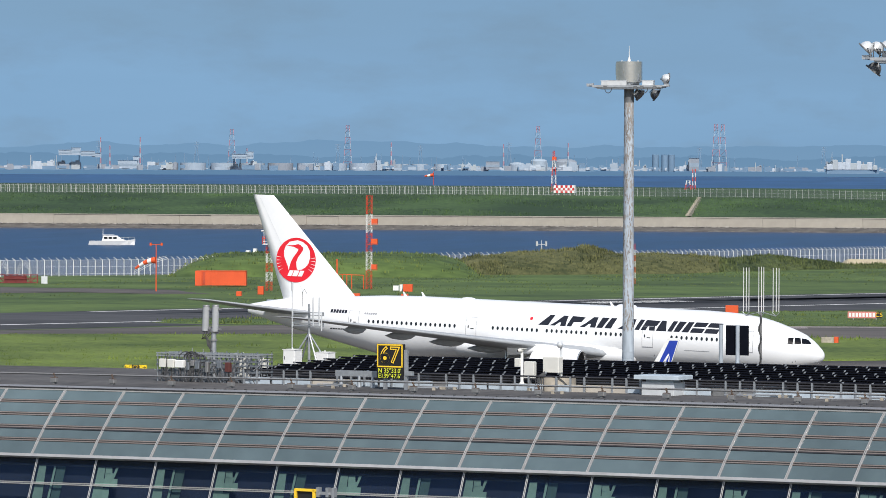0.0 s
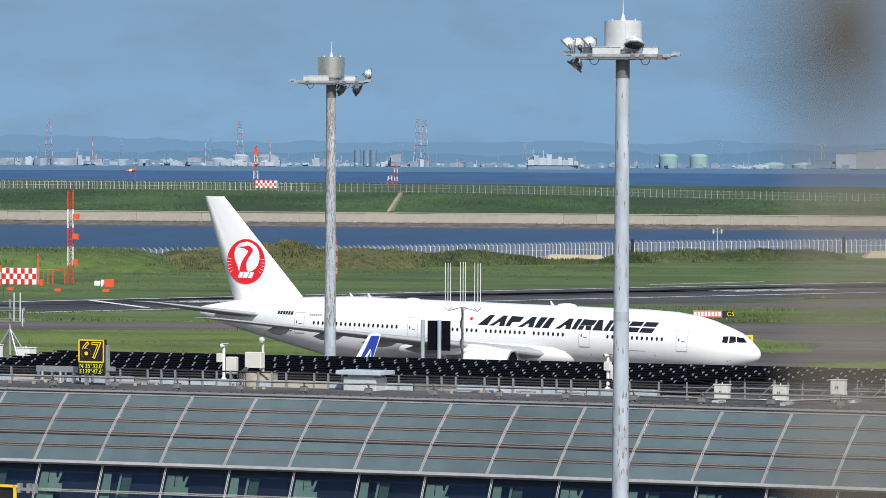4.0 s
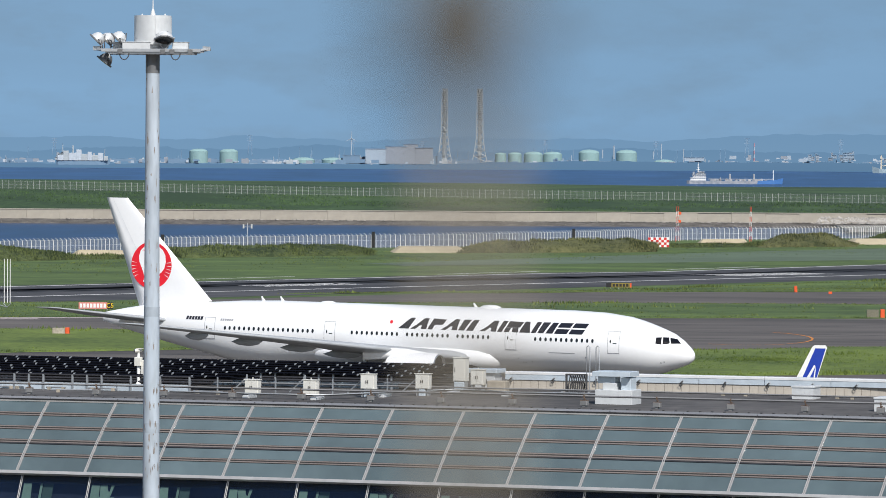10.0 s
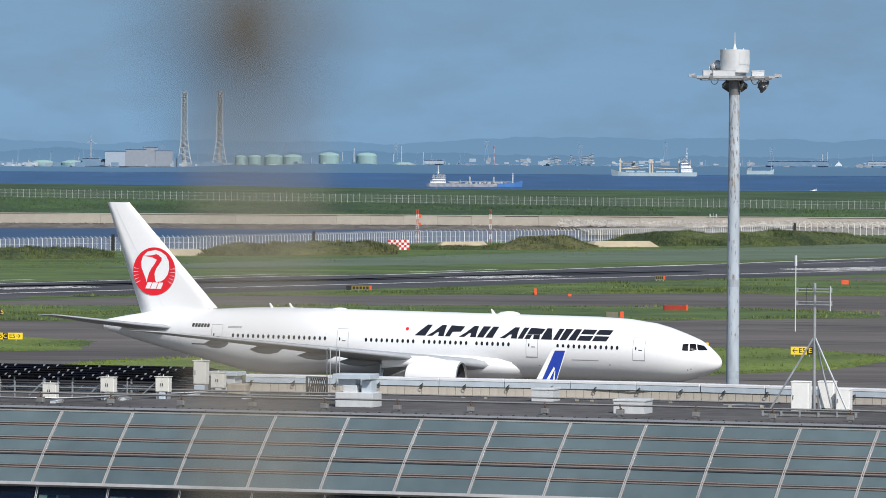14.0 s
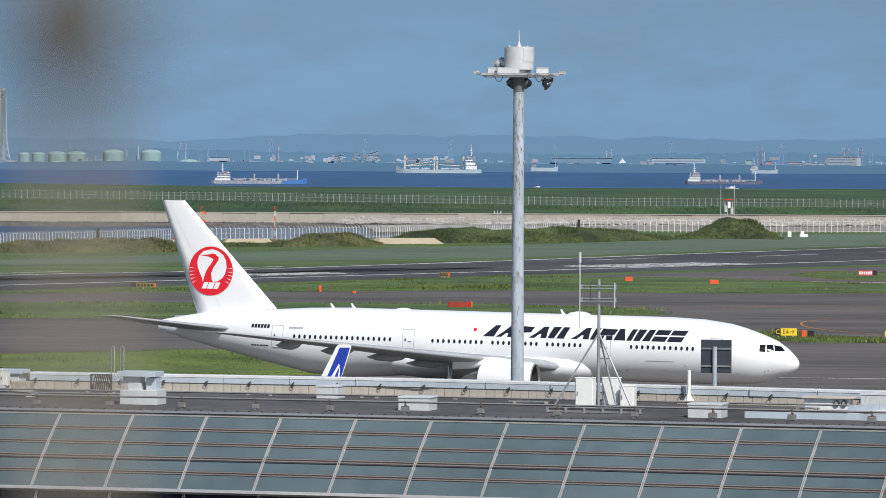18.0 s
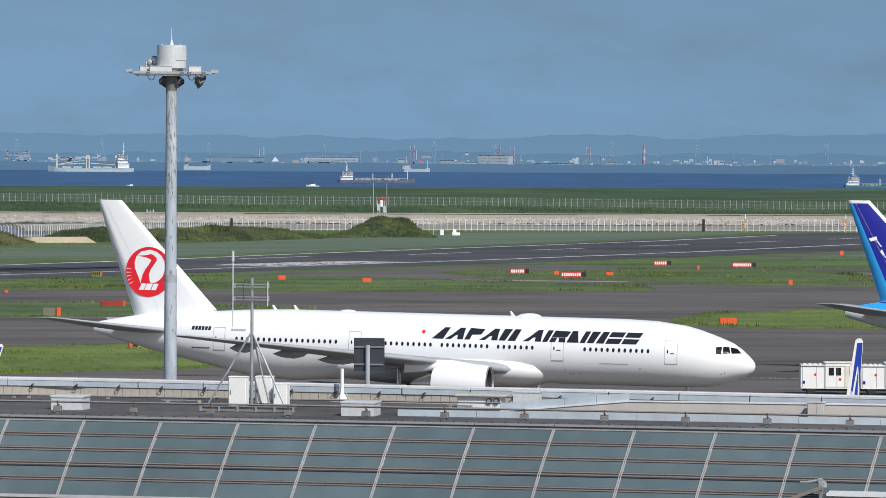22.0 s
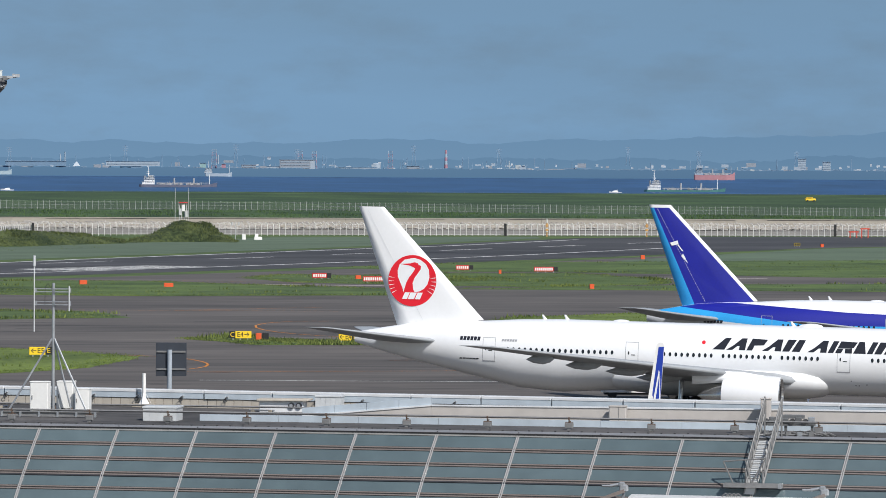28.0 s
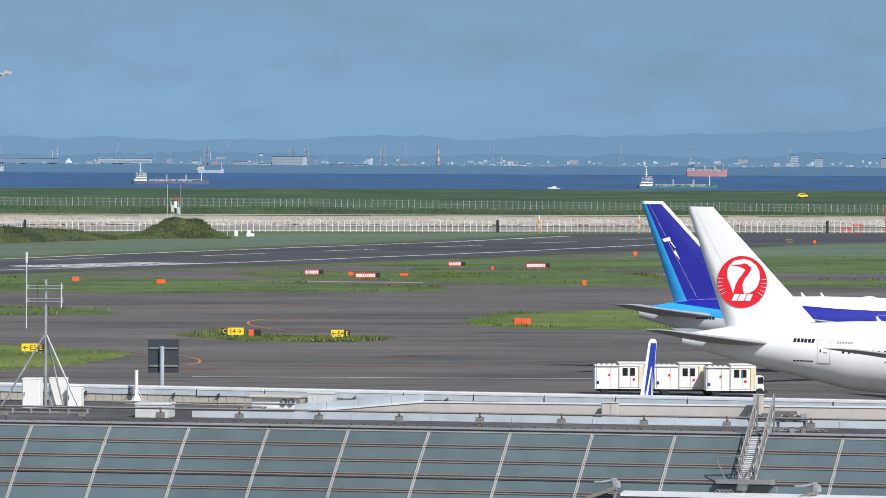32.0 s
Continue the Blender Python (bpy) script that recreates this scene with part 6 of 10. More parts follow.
cabinet(-49.55, 7.9, 0.40, 0.86, 0.35, "pale cream equipment cabinet beside the steel rack", 0.2, doors=1)
cabinet(-49.1, 8.6, 0.32, 0.5, 0.3, "pale cream equipment cabinet beside the steel rack", 0.35, doors=1)
cabinet(-55.15, 21.0, 0.56, 0.66, 0.6, "white equipment box on the pier roof", 0.08, doors=1, paint=WHITEW)
cabinet(-54.6, 22.6, 0.66, 0.5, 0.6, "white equipment box on the pier roof", 0.08, doors=1, paint=WHITEW)


def ribbed(u, v, w, h, d, label, lid=0.05):
    th = empty("roof_vent", rm(u, v), label, "vent", "roof vents")
    bm = bmesh.new()
    n = 5
    box(bm, (0, 0, h / 2), (w - 0.02, d - 0.02, h - 0.01))
    cs = part("casing", bm, VENT, th)
    for k in range(n):
        bm = bmesh.new()
        box(bm, (-w / 2 + w * (k + 0.5) / n, 0, h / 2), (w / n - 0.012, d, h))
        part("rib", bm, VENT, cs)
    bm = bmesh.new()
    chamfer(bm, (0, 0, h + 0.03), (w + lid, d + lid, 0.06), 0.012)
    part("lid", bm, VENT, th)
    return th


VL = "pale grey ribbed metal roof vent"
ribbed(1.6, 12.2, 0.80, 0.42, 0.9, VL)
ribbed(6.7, 5.7, 1.10, 0.42, 1.0, VL)
ribbed(17.0, 5.0, 1.14, 0.42, 1.0, VL)
ribbed(21.38, 12.0, 0.9, 0.52, 0.7, VL)
th = empty("air_handler", rm(-3.25, 5.7), "stacked pale metal roof air unit with a wide flat hood", "air unit")
for nm, c, s, m in (("lower_box", (0.05, 0, 0.26), (1.36, 1.0, 0.5), VENT), ("duct", (-0.15, 0, 0.62), (0.5, 0.7, 0.26), VENT), ("side_duct", (0.42, 0.05, 0.72), (0.36, 0.6, 0.42), COPING), ("hood", (-0.05, 0, 1.06), (1.38, 1.0, 0.17), COPING), ("neck", (-0.28, 0, 0.86), (0.62, 0.6, 0.26), COPING)):
    bm = bmesh.new()
    chamfer(bm, c, s, 0.015)
    part(nm, bm, m, th)
th = empty("air_handler", rm(-31.2, 6.4), "pale blue-grey metal roof hood on a ribbed base", "air unit")
for nm, c, s, m in (("lower_box", (0, 0, 0.24), (1.35, 0.9, 0.48), VENT), ("hood", (0, 0, 0.66), (1.85, 1.2, 0.15), COPING), ("neck", (0, 0, 0.53), (1.1, 0.7, 0.12), COPING)):
    bm = bmesh.new()
    chamfer(bm, c, s, 0.015)
    part(nm, bm, m, th)
th = empty("air_handler", rm(-11.45, 14.6), "pale blue-grey metal roof hood at the parapet's end", "air unit")
for nm, c, s, m in (("lower_box", (0.1, 0, 0.29), (0.8, 0.8, 0.58), VENT), ("hood", (0, 0, 0.65), (1.25, 1.0, 0.14), COPING)):
    bm = bmesh.new()
    chamfer(bm, c, s, 0.015)
    part(nm, bm, m, th)
bm = bmesh.new()
tube(bm, (0.1, -0.41, 0.26), (0.1, -0.45, 0.26), 0.13, 0.13, 14)
part("round_outlet", bm, CABLE, th)

# hanging cable coil and two hooped posts
th = empty("cable_coil", rm(-6.5, 10.6), "thick dark cable coil hung on a stand", "cable")
bm = bmesh.new()
for k in range(7):
    x = -0.25 + 0.085 * k
    bent(bm, [(x - 0.06, 0, 0.02), (x, -0.08, 0.4), (x + 0.05, 0, 0.74), (x + 0.12, 0.08, 0.4), (x + 0.08, 0.05, 0.02)], 0.035, 6)
part("loop", bm, CABLE, th)["kind"] = "stuff"
bm = bmesh.new()
box(bm, (0.02, 0, 0.76), (0.8, 0.12, 0.05))
box(bm, (-0.36, 0, 0.38), (0.05, 0.1, 0.76))
box(bm, (0.40, 0, 0.38), (0.05, 0.1, 0.76))
part("stand", bm, CABLE, th)
for u in (-6.25, -5.9):
    th = empty("hoop_post", rm(u, 11.2), "thin grey hooped steel post", "post", "hooped posts")
    bm = bmesh.new()
    bent(bm, [(-0.06, 0, 0), (-0.06, 0, 1.72), (0.0, 0, 1.78), (0.06, 0, 1.72), (0.06, 0, 0.0)], 0.018, 6)
    part("hoop", bm, GALV, th)


def lattice_mast(u, v, h, bars, foot_r, apex, label, rods, feet=None):
    th = empty("antenna_mast", rm(u, v), label, "antenna mast", "roof antenna masts")
    bm = bmesh.new()
    tube(bm, (0, 0, 0.05), (0, 0, h), 0.06, 0.05, 10)
    part("pole", bm, GALV, th)
    for x, y in feet or [(foot_r * math.cos(radians(a)), 0.9 * foot_r * math.sin(radians(a))) for a in (35, 145, 215, 325)]:
        bm = bmesh.new()
        tube(bm, (x, y, 0.06), (0.03 * x, 0.03 * y, apex), 0.036, 0.036, 6)
        part("stay", bm, GALV, th)
        bm = bmesh.new()
        chamfer(bm, (x, y, 0.07), (0.24, 0.2, 0.14), 0.02)
        tube(bm, (x, y, 0.14), (x, y, 0.2), 0.05, 0.03, 6)
        part("stay_shoe", bm, CLAMP, th, "rusty stay shoe")
    for z, w in bars:
        bm = bmesh.new()
        for dz in (-0.05, 0.05):
            box(bm, (0, -0.08, z + dz), (w, 0.05, 0.035))
        for x in (-w / 2 + 0.04, w / 2 - 0.04):
            box(bm, (x, -0.08, z), (0.06, 0.06, 0.16))
        part("cross_arm", bm, GALV, th)
    for x, z0, z1, r, tip in rods:
        bm = bmesh.new()
        tube(bm, (x, -0.14, z0), (x, -0.14, z1 - tip), r, r, 6)
        if tip:
            tube(bm, (x, -0.14, z1 - tip), (x, -0.14, z1), r * 2.2, r * 2.0, 10)
        part("aerial_rod", bm, VENT, th)
    bm = bmesh.new()
    bent(bm, [(-0.28, -0.1, apex + 1.15), (-0.27, -0.1, apex + 1.75), (-0.17, -0.1, apex + 1.88), (-0.05, -0.1, apex + 1.7)], 0.012, 5)
    part("feeder_loop", bm, CABLE, th)
    bm = bmesh.new()
    box(bm, (0, 0, 0.06), (foot_r * 1.9, 0.10, 0.10))
    for x in (-foot_r * 0.9, -foot_r * 0.3, foot_r * 0.3, foot_r * 0.9):
        box(bm, (x, 0, 0.06), (0.10, foot_r * 1.5, 0.10))
    part("base_frame", bm, PIPE, th)
    return th


lattice_mast(12.46, 8.1, 4.45, ((4.2, 1.26), (3.76, 1.26)), 1.45, 2.55, "galvanised steel antenna mast on four splayed stays", ((-0.64, 2.79, 5.38, 0.022, 0.36), (0.58, 3.5, 4.35, 0.025, 0)), ((-1.42, -0.7), (1.36, -0.7), (0.62, 0.1), (-0.5, 1.9)))
lattice_mast(-55.1, 22.2, 2.62, ((2.2, 1.55), (1.75, 1.55)), 0.85, 1.35, "galvanised steel antenna mast on splayed stays", ((-0.75, 0.68, 3.52, 0.022, 0.36), (0.28, 1.7, 2.9, 0.03, 0), (0.58, 1.7, 2.9, 0.03, 0), (0.7, 1.5, 2.2, 0.025, 0)))
for u, v, w, h, d, grille in ((12.18, 7.4, 0.62, 1.06, 0.45, False), (12.76, 8.75, 0.58, 1.02, 0.45, True), (13.42, 8.5, 0.48, 0.78, 0.45, True)):
    th = empty("cabinet", rm(u, v), "white equipment cabinet beside the antenna mast", "cabinet", "antenna cabinets")
    bm = bmesh.new()
    chamfer(bm, (0, 0, 0.04 + h / 2), (w, d, h), 0.015)
    body = part("body", bm, WHITEW, th)
    bm = bmesh.new()
    box(bm, (0, 0.0, 0.02), (w - 0.06, d - 0.06, 0.05))
    part("plinth", bm, PIPE, th)
    bm = bmesh.new()
    chamfer(bm, (0, 0, 0.055 + h), (w + 0.025, d + 0.03, 0.03), 0.01)
    part("lid", bm, WHITEW, th)
    bm = bmesh.new()
    box(bm, (0.0, -d / 2 - 0.006, 0.05 + h * 0.54), (w - 0.05, 0.012, h * 0.86))
    dd = part("door", bm, WHITEW, body)
    bm = bmesh.new()
    box(bm, (-w * 0.36, -d / 2 - 0.025, 0.04 + h * 0.52), (0.025, 0.03, 0.13))
    part("handle", bm, PIPE, body)
    if grille:
        bm = bmesh.new()
        for k in (-1, 1):
            box(bm, (0.05 + k * w * 0.17, -d / 2 - 0.004, 0.13), (w * 0.28, 0.012, 0.12))
        part("vent_grille", bm, CABLE, body)
# steel beam in front of the mast foot
th = empty("steel_beam", rm(12.9, 5.7), "dark steel beam on short posts in front of the antenna mast", "beam")
bm = bmesh.new()
box(bm, (0, 0, 0.185), (3.3, 0.14, 0.03))
box(bm, (0, 0, 0.11), (3.28, 0.03, 0.12))
box(bm, (0, 0, 0.04), (3.3, 0.14, 0.025))
part("web", bm, PIPE, th)
for k in range(6):
    bm = bmesh.new()
    box(bm, (-1.6 + 0.64 * k, -0.02, 0.10), (0.07, 0.12, 0.17))
    part("stiffener", bm, GALV, th)

# white pipe post with a flared foot
th = empty("white_post", rm(14.5, 13.15), "short white pipe post with a flared base", "post")
bm = bmesh.new()
tube(bm, (0, 0, 0.28), (0, 0, 1.18), 0.065, 0.065, 10)
part("pipe", bm, WHITEW, th)
bm = bmesh.new()
for a in (0, 90, 180, 270):
    d = Vector((math.cos(radians(a)), math.sin(radians(a)), 0))
    s = Vector((-d.y, d.x, 0)) * 0.02
    bm.faces.new([bm.verts.new(q) for q in (d * 0.26 + s + Vector((0, 0, 0.12)), d * 0.06 + s + Vector((0, 0, 0.5)), d * 0.06 - s + Vector((0, 0, 0.5)), d * 0.26 - s + Vector((0, 0, 0.12)))])
tube(bm, (0, 0, 0.1), (0, 0, 0.34), 0.2, 0.065, 12)
part("flared_foot", bm, WHITEW, th)
bm = bmesh.new()
chamfer(bm, (0, 0, 0.06), (0.8, 0.42, 0.12), 0.02)
part("plinth", bm, CONC2, th)

# dark board seen from its back
th = empty("back_of_sign_board", rm(14.45, 17.6, 11.0, 6), "dark slate sign board seen from behind on a steel post", "sign board")
bm = bmesh.new()
chamfer(bm, (0.04, 0, 4.6), (1.1, 0.10, 1.2), 0.01)
bb = part("board", bm, BOARD, th)
bm = bmesh.new()
tube(bm, (0, -0.14, 0), (0, -0.14, 4.95), 0.085, 0.085, 12)
part("post", bm, POLE, th)
for z in (4.25, 4.88):
    bm = bmesh.new()
    box(bm, (0.04, -0.07, z), (1.05, 0.04, 0.06))
    part("batten", bm, PIPE, bb)
th = empty("back_of_sign_board", rm(-36.0, 22.0), "black sign board on two steel posts", "sign board")
bm = bmesh.new()
chamfer(bm, (0.05, 0.08, 1.45), (1.0, 0.10, 1.2), 0.01)
part("board", bm, SOLAR, th)
for x in (-0.62, 0.13):
    bm = bmesh.new()
    tube(bm, (x, -0.05, 0), (x, -0.05, 2.07), 0.085, 0.085, 10)
    part("post", bm, POLE, th)
th = empty("rod_aerial", rm(-34.9, 22.0), "rod aerial with nine thin white rods on a cable-wrapped pole", "antenna")
bm = bmesh.new()
tube(bm, (0, 0, 0), (0, 0, 2.6), 0.05, 0.05, 8)
part("pole", bm, PIPE, th)
for x in (-0.78, -0.66, -0.54, -0.1, 0.02, 0.12, 0.54, 0.68, 0.80):
    bm = bmesh.new()
    tube(bm, (x, 0, 2.62), (x, 0, 4.38 if abs(x) > 0.3 else 4.42), 0.017, 0.015, 5)
    part("rod", bm, WHITEW, th)
bm = bmesh.new()
for x in (-0.66, 0.02, 0.67):
    bent(bm, [(x - 0.16, 0, 2.6), (x, 0, 2.45), (x + 0.16, 0, 2.6)], 0.02, 5)
    bent(bm, [(x, 0, 2.45), (0, 0, 2.62)], 0.02, 5)
part("arm", bm, GALV, th)
bm = bmesh.new()
bent(bm, [(0.06 * math.sin(k * 1.3), -0.07, 2.5 - 0.16 * k) for k in range(15)], 0.035, 5)
part("cable", bm, CABLE, th)

# stand number sign
th = empty("stand_number_sign", rm(-41.7, 5.2), "black stand number sign with amber figures and edge", "sign")
bm = bmesh.new()
chamfer(bm, (0, 0, 1.06), (1.17, 0.16, 1.30), 0.01)
panel = part("panel", bm, SIGNBLACK, th)
bm = bmesh.new()
for c, s in (((0, -0.092, 1.68), (1.10, 0.012, 0.05)), ((0, -0.092, 0.86), (1.10, 0.012, 0.05)), ((-0.535, -0.092, 1.27), (0.05, 0.012, 0.86)), ((0.535, -0.092, 1.27), (0.05, 0.012, 0.86))):
    box(bm, c, s)
part("amber_edge", bm, AMBER, panel)


def words(text, size, m, material, parent, name="lettering", swell=0.0):
    cu = bpy.data.curves.new(name, "FONT")
    cu.body, cu.size, cu.align_x, cu.align_y, cu.extrude = text, size, "CENTER", "CENTER", 0.004
    cu.offset = swell
    tmp = new("tmp_text", cu)
    me = bpy.data.meshes.new_from_object(tmp.evaluated_get(bpy.context.evaluated_depsgraph_get()))
    bpy.data.objects.remove(tmp)
    bpy.data.curves.remove(cu)
    me.materials.clear()
    me.materials.append(material)
    ob = new(name, me)
    ob.parent = parent
    ob.matrix_basis = m @ Matrix.Rotation(radians(90), 4, "X")
    return ob


words("67", 0.86, Matrix.Translation((0, -0.10, 1.27)), AMBER, panel, "figures", 0.020)
words("67", 0.86, Matrix.Translation((0, -0.106, 1.27)), SIGNBLACK, panel, "figure_centres", -0.020)
YGREEN = mat("yellow-green sign paint", (0.75, 0.8, 0.05), 0.5, var=0.04)
words("N 35°33.0'", 0.235, Matrix.Translation((0, -0.10, 0.70)), YGREEN, panel, "position_text")
words("E139°47.6'", 0.235, Matrix.Translation((0, -0.10, 0.50)), YGREEN, panel, "position_text")
for x in (-0.3, 0.66):
    bm = bmesh.new()
    box(bm, (x, 0.09 if x < 0 else 0.02, 0.75), (0.12, 0.12, 1.5))
    part("post", bm, GALV, th)
bm = bmesh.new()
box(bm, (0.82, 0, 0.62), (0.3, 0.15, 0.16))
part("side_box", bm, GALV, th)
th = empty("wall_panel", rm(-43.7, 6.2), "long flat grey metal panel on low stands", "panel")
bm = bmesh.new()
box(bm, (0, 0, 0.52), (1.9, 0.06, 0.22))
part("sheet", bm, GALV, th)
for x in (-0.7, 0.1, 0.7):
    bm = bmesh.new()
    tube(bm, (x, 0, 0), (x, 0, 0.42), 0.1, 0.05, 8)
    part("stand", bm, GALV, th)

# cell antenna and its steel rack
th = empty("panel_antenna", rm(-51.8, 9.5), "two grey cylinder antennas on a cable-hung pole", "antenna")
bm = bmesh.new()
tube(bm, (0, 0, 0), (0, 0, 2.0), 0.12, 0.10, 12)
part("pole", bm, GALV, th)
for z in (0.5, 1.0, 1.5, 1.85):
    bm = bmesh.new()
    tube(bm, (0, 0, z), (0, 0, z + 0.07), 0.15, 0.15, 12)
    part("pole_clamp", bm, PIPE, th)
for x, lean, z0, z1 in ((-0.40, 0.05, 1.90, 2.86), (0.06, 0.03, 1.88, 2.88)):
    bm = bmesh.new()
    tube(bm, (x, 0, z0), (x + lean, 0, z1), 0.135, 0.135, 18)
    cyl = part("cylinder", bm, VENTGREY, th)
    bm = bmesh.new()
    tube(bm, (x + lean, 0, z1), (x + lean, 0, z1 + 0.05), 0.145, 0.12, 18)
    tube(bm, (x, 0, z0 - 0.05), (x, 0, z0), 0.10, 0.14, 18)
    part("end_cap", bm, PIPE, cyl)
    bm = bmesh.new()
    for z in (z0 + 0.1, z1 - 0.12):
        box(bm, (x + 0.16, 0.02, z), (0.22, 0.08, 0.08))
    part("arm", bm, PIPE, cyl)
for k in range(4):
    bm = bmesh.new()
    bent(bm, [(-0.38 + 0.14 * k, -0.06, 1.88), (-0.46 + 0.07 * k, -0.16, 1.58), (-0.22 + 0.06 * k, -0.18, 1.72 - 0.08 * k), (-0.20 + 0.05 * k, -0.15, 1.35), (0.06 - 0.04 * k, -0.15, 1.05), (-0.1 + 0.05 * k, -0.15, 0.75), (-0.5 - 0.3 * k, 0.1, 0.5)], 0.022, 5)
    part("cable", bm, CABLE, th)
th = empty("equipment_rack", rm(-50.5, 7.0), "open grey steel equipment rack with small boxes and cables", "rack")
g = random.Random(9)
for y, n in ((0.0, 24), (0.9, 20)):
    for k in range(n + 1):
        bm = bmesh.new()
        x = -2.36 + 4.72 * k / n + g.uniform(-0.03, 0.03)
        tube(bm, (x, y, 0), (x, y, 1.12 + 0.03 * (k % 3)), 0.026, 0.026, 4)
        part("upright", bm, RACK if k % 3 else GALV, th)
    for z in (0.16, 0.42, 0.66, 0.82, 1.0, 1.10):
        bm = bmesh.new()
        box(bm, (0, y - 0.03, z), (4.8, 0.05, 0.05))
        part("rail", bm, GALV if z > 0.9 else RACK, th)
for k in range(16):
    bm = bmesh.new()
    x = -2.2 + 4.4 * k / 15
    box(bm, (x, 0.45, 1.10), (0.05, 0.95, 0.05))
    part("cross_member", bm, GALV, th)
for x, z, w, h, m in ((-2.0, 0.72, 0.30, 0.32, CABINET), (-1.62, 0.71, 0.30, 0.32, CABINET), (-1.22, 0.70, 0.40, 0.28, WHITEW), (-0.82, 0.62, 0.14, 0.30, RACK), (-0.62, 0.74, 0.16, 0.22, PIPE), (-0.40, 0.66, 0.20, 0.30, RACK), (0.05, 0.60, 0.12, 0.40, PIPE), (0.62, 0.7, 0.2, 0.25, RACK), (1.0, 0.62, 0.22, 0.36, MAROONBOX)):
    bm = bmesh.new()
    chamfer(bm, (x, -0.14, z), (w, 0.2, h), 0.02)
    bx = part("small_box", bm, m, th)
    bm = bmesh.new()
    tube(bm, (x, -0.14, z - h / 2), (x, -0.1, 0.1), 0.025, 0.025, 5)
    part("conduit", bm, CABLE, bx)
bm = bmesh.new()
for k in range(30):
    x = g.choice((g.uniform(-2.1, 2.1), g.uniform(-1.0, -0.1)))
    bent(bm, [(x, -0.12, g.uniform(0.5, 1.12)), (x + g.uniform(-0.15, 0.15), -0.2, 0.5), (x + g.uniform(-0.3, 0.3), -0.16, 0.02)], 0.018, 4)
for k in range(9):
    r0 = g.uniform(0.18, 0.36)
    c = g.uniform(-1.0, -0.2)
    bent(bm, [(c + r0 * math.cos(radians(a)), -0.1 + 0.05 * k / 9, 0.92 + r0 * 0.75 * math.sin(radians(a))) for a in range(0, 181, 30)], 0.018, 4)
part("cable", bm, CABLE, th)["kind"] = "stuff"
bm = bmesh.new()
for k in range(110):
    x, z = g.uniform(-2.2, 2.2), g.uniform(0.1, 1.1)
    if k % 2:
        box(bm, (x, g.uniform(-0.08, 0.8), z), (g.uniform(0.04, 0.16), 0.06, g.uniform(0.04, 0.16)))
    else:
        y = g.uniform(-0.1, 0.8)
        tube(bm, (x, y, z), (x + g.choice((0, g.uniform(-0.4, 0.4))), y, z + g.uniform(-0.3, 0.3)), 0.016, 0.016, 4)
part("fitting", bm, GALV, th, "pale galvanised clamps and struts")["kind"] = "stuff"

# camera posts
for u, v, h, bx in ((-37.6, 7.6, 1.48, 0.14), (-22.4, 8.2, 1.42, 0.0)):
    th = empty("camera_post", rm(u, v), "white camera post with a small control box", "camera post", "camera posts")
    bm = bmesh.new()
    tube(bm, (0, 0, 0.2), (0, 0, h - 0.12), 0.065, 0.055, 10)
    tube(bm, (0, 0, 0.1), (0, 0, 0.3), 0.17, 0.065, 10)
    part("post", bm, WHITEW, th)
    bm = bmesh.new()
    chamfer(bm, (0, 0, 0.05), (0.5, 0.5, 0.1), 0.02)
    part("foot_plate", bm, PIPE, th)
    bm = bmesh.new()
    tube(bm, (-0.10, -0.12, h - 0.02), (0.10, 0.05, h + 0.02), 0.075, 0.065, 10)
    hd = part("camera_head", bm, CABINET, th)
    bm = bmesh.new()
    tube(bm, (0, 0, h - 0.14), (0, 0, h - 0.05), 0.045, 0.045, 8)
    box(bm, (0.06, -0.02, h + 0.07), (0.24, 0.18, 0.02))
    part("sun_shield", bm, CABINET, hd)
    bm = bmesh.new()
    tube(bm, (-0.105, -0.124, h - 0.021), (-0.12, -0.136, h - 0.024), 0.05, 0.05, 10)
    part("lens", bm, CABLE, hd)
    bm = bmesh.new()
    chamfer(bm, (-bx, -0.02, 1.02), (0.26, 0.2, 0.32), 0.02)
    part("control_box", bm, CABINET, th)
    bm = bmesh.new()
    chamfer(bm, (0.3, 0.1, 0.75), (0.42, 0.25, 0.62), 0.02)
    part("cabinet", bm, CABINET, th)
    bm = bmesh.new()
    box(bm, (0.3, 0.1, 0.22), (0.08, 0.16, 0.44))
    part("cabinet_stand", bm, GALV, th)
th = empty("camera_post", rm(-36.05, 7.4), "pole camera over a cream box on a round concrete plinth", "camera post", "camera posts")
bm = bmesh.new()
tube(bm, (0, 0, 0), (0, 0, 0.52), 0.72, 0.72, 24)
part("plinth", bm, CONC2, th)
bm = bmesh.new()
chamfer(bm, (-0.12, -0.1, 0.98), (0.68, 0.35, 0.58), 0.02)
part("control_box", bm, CABINET, th)
bm = bmesh.new()
tube(bm, (0.12, 0.1, 0.5), (0.12, 0.1, 1.62), 0.06, 0.05, 8)
bmesh.ops.create_uvsphere(bm, u_segments=12, v_segments=8, radius=0.12, matrix=Matrix.Translation((0.12, 0.0, 1.72)))
part("camera", bm, VENT, th, smooth=False)
bm = bmesh.new()
for k in range(5):
    bent(bm, [(-0.55 + 0.1 * k, -0.72, 0.0), (-0.5 + 0.08 * k, -0.7, 0.5), (-0.3, -0.4, 0.72)], 0.02, 4)
part("cable", bm, CABLE, th)

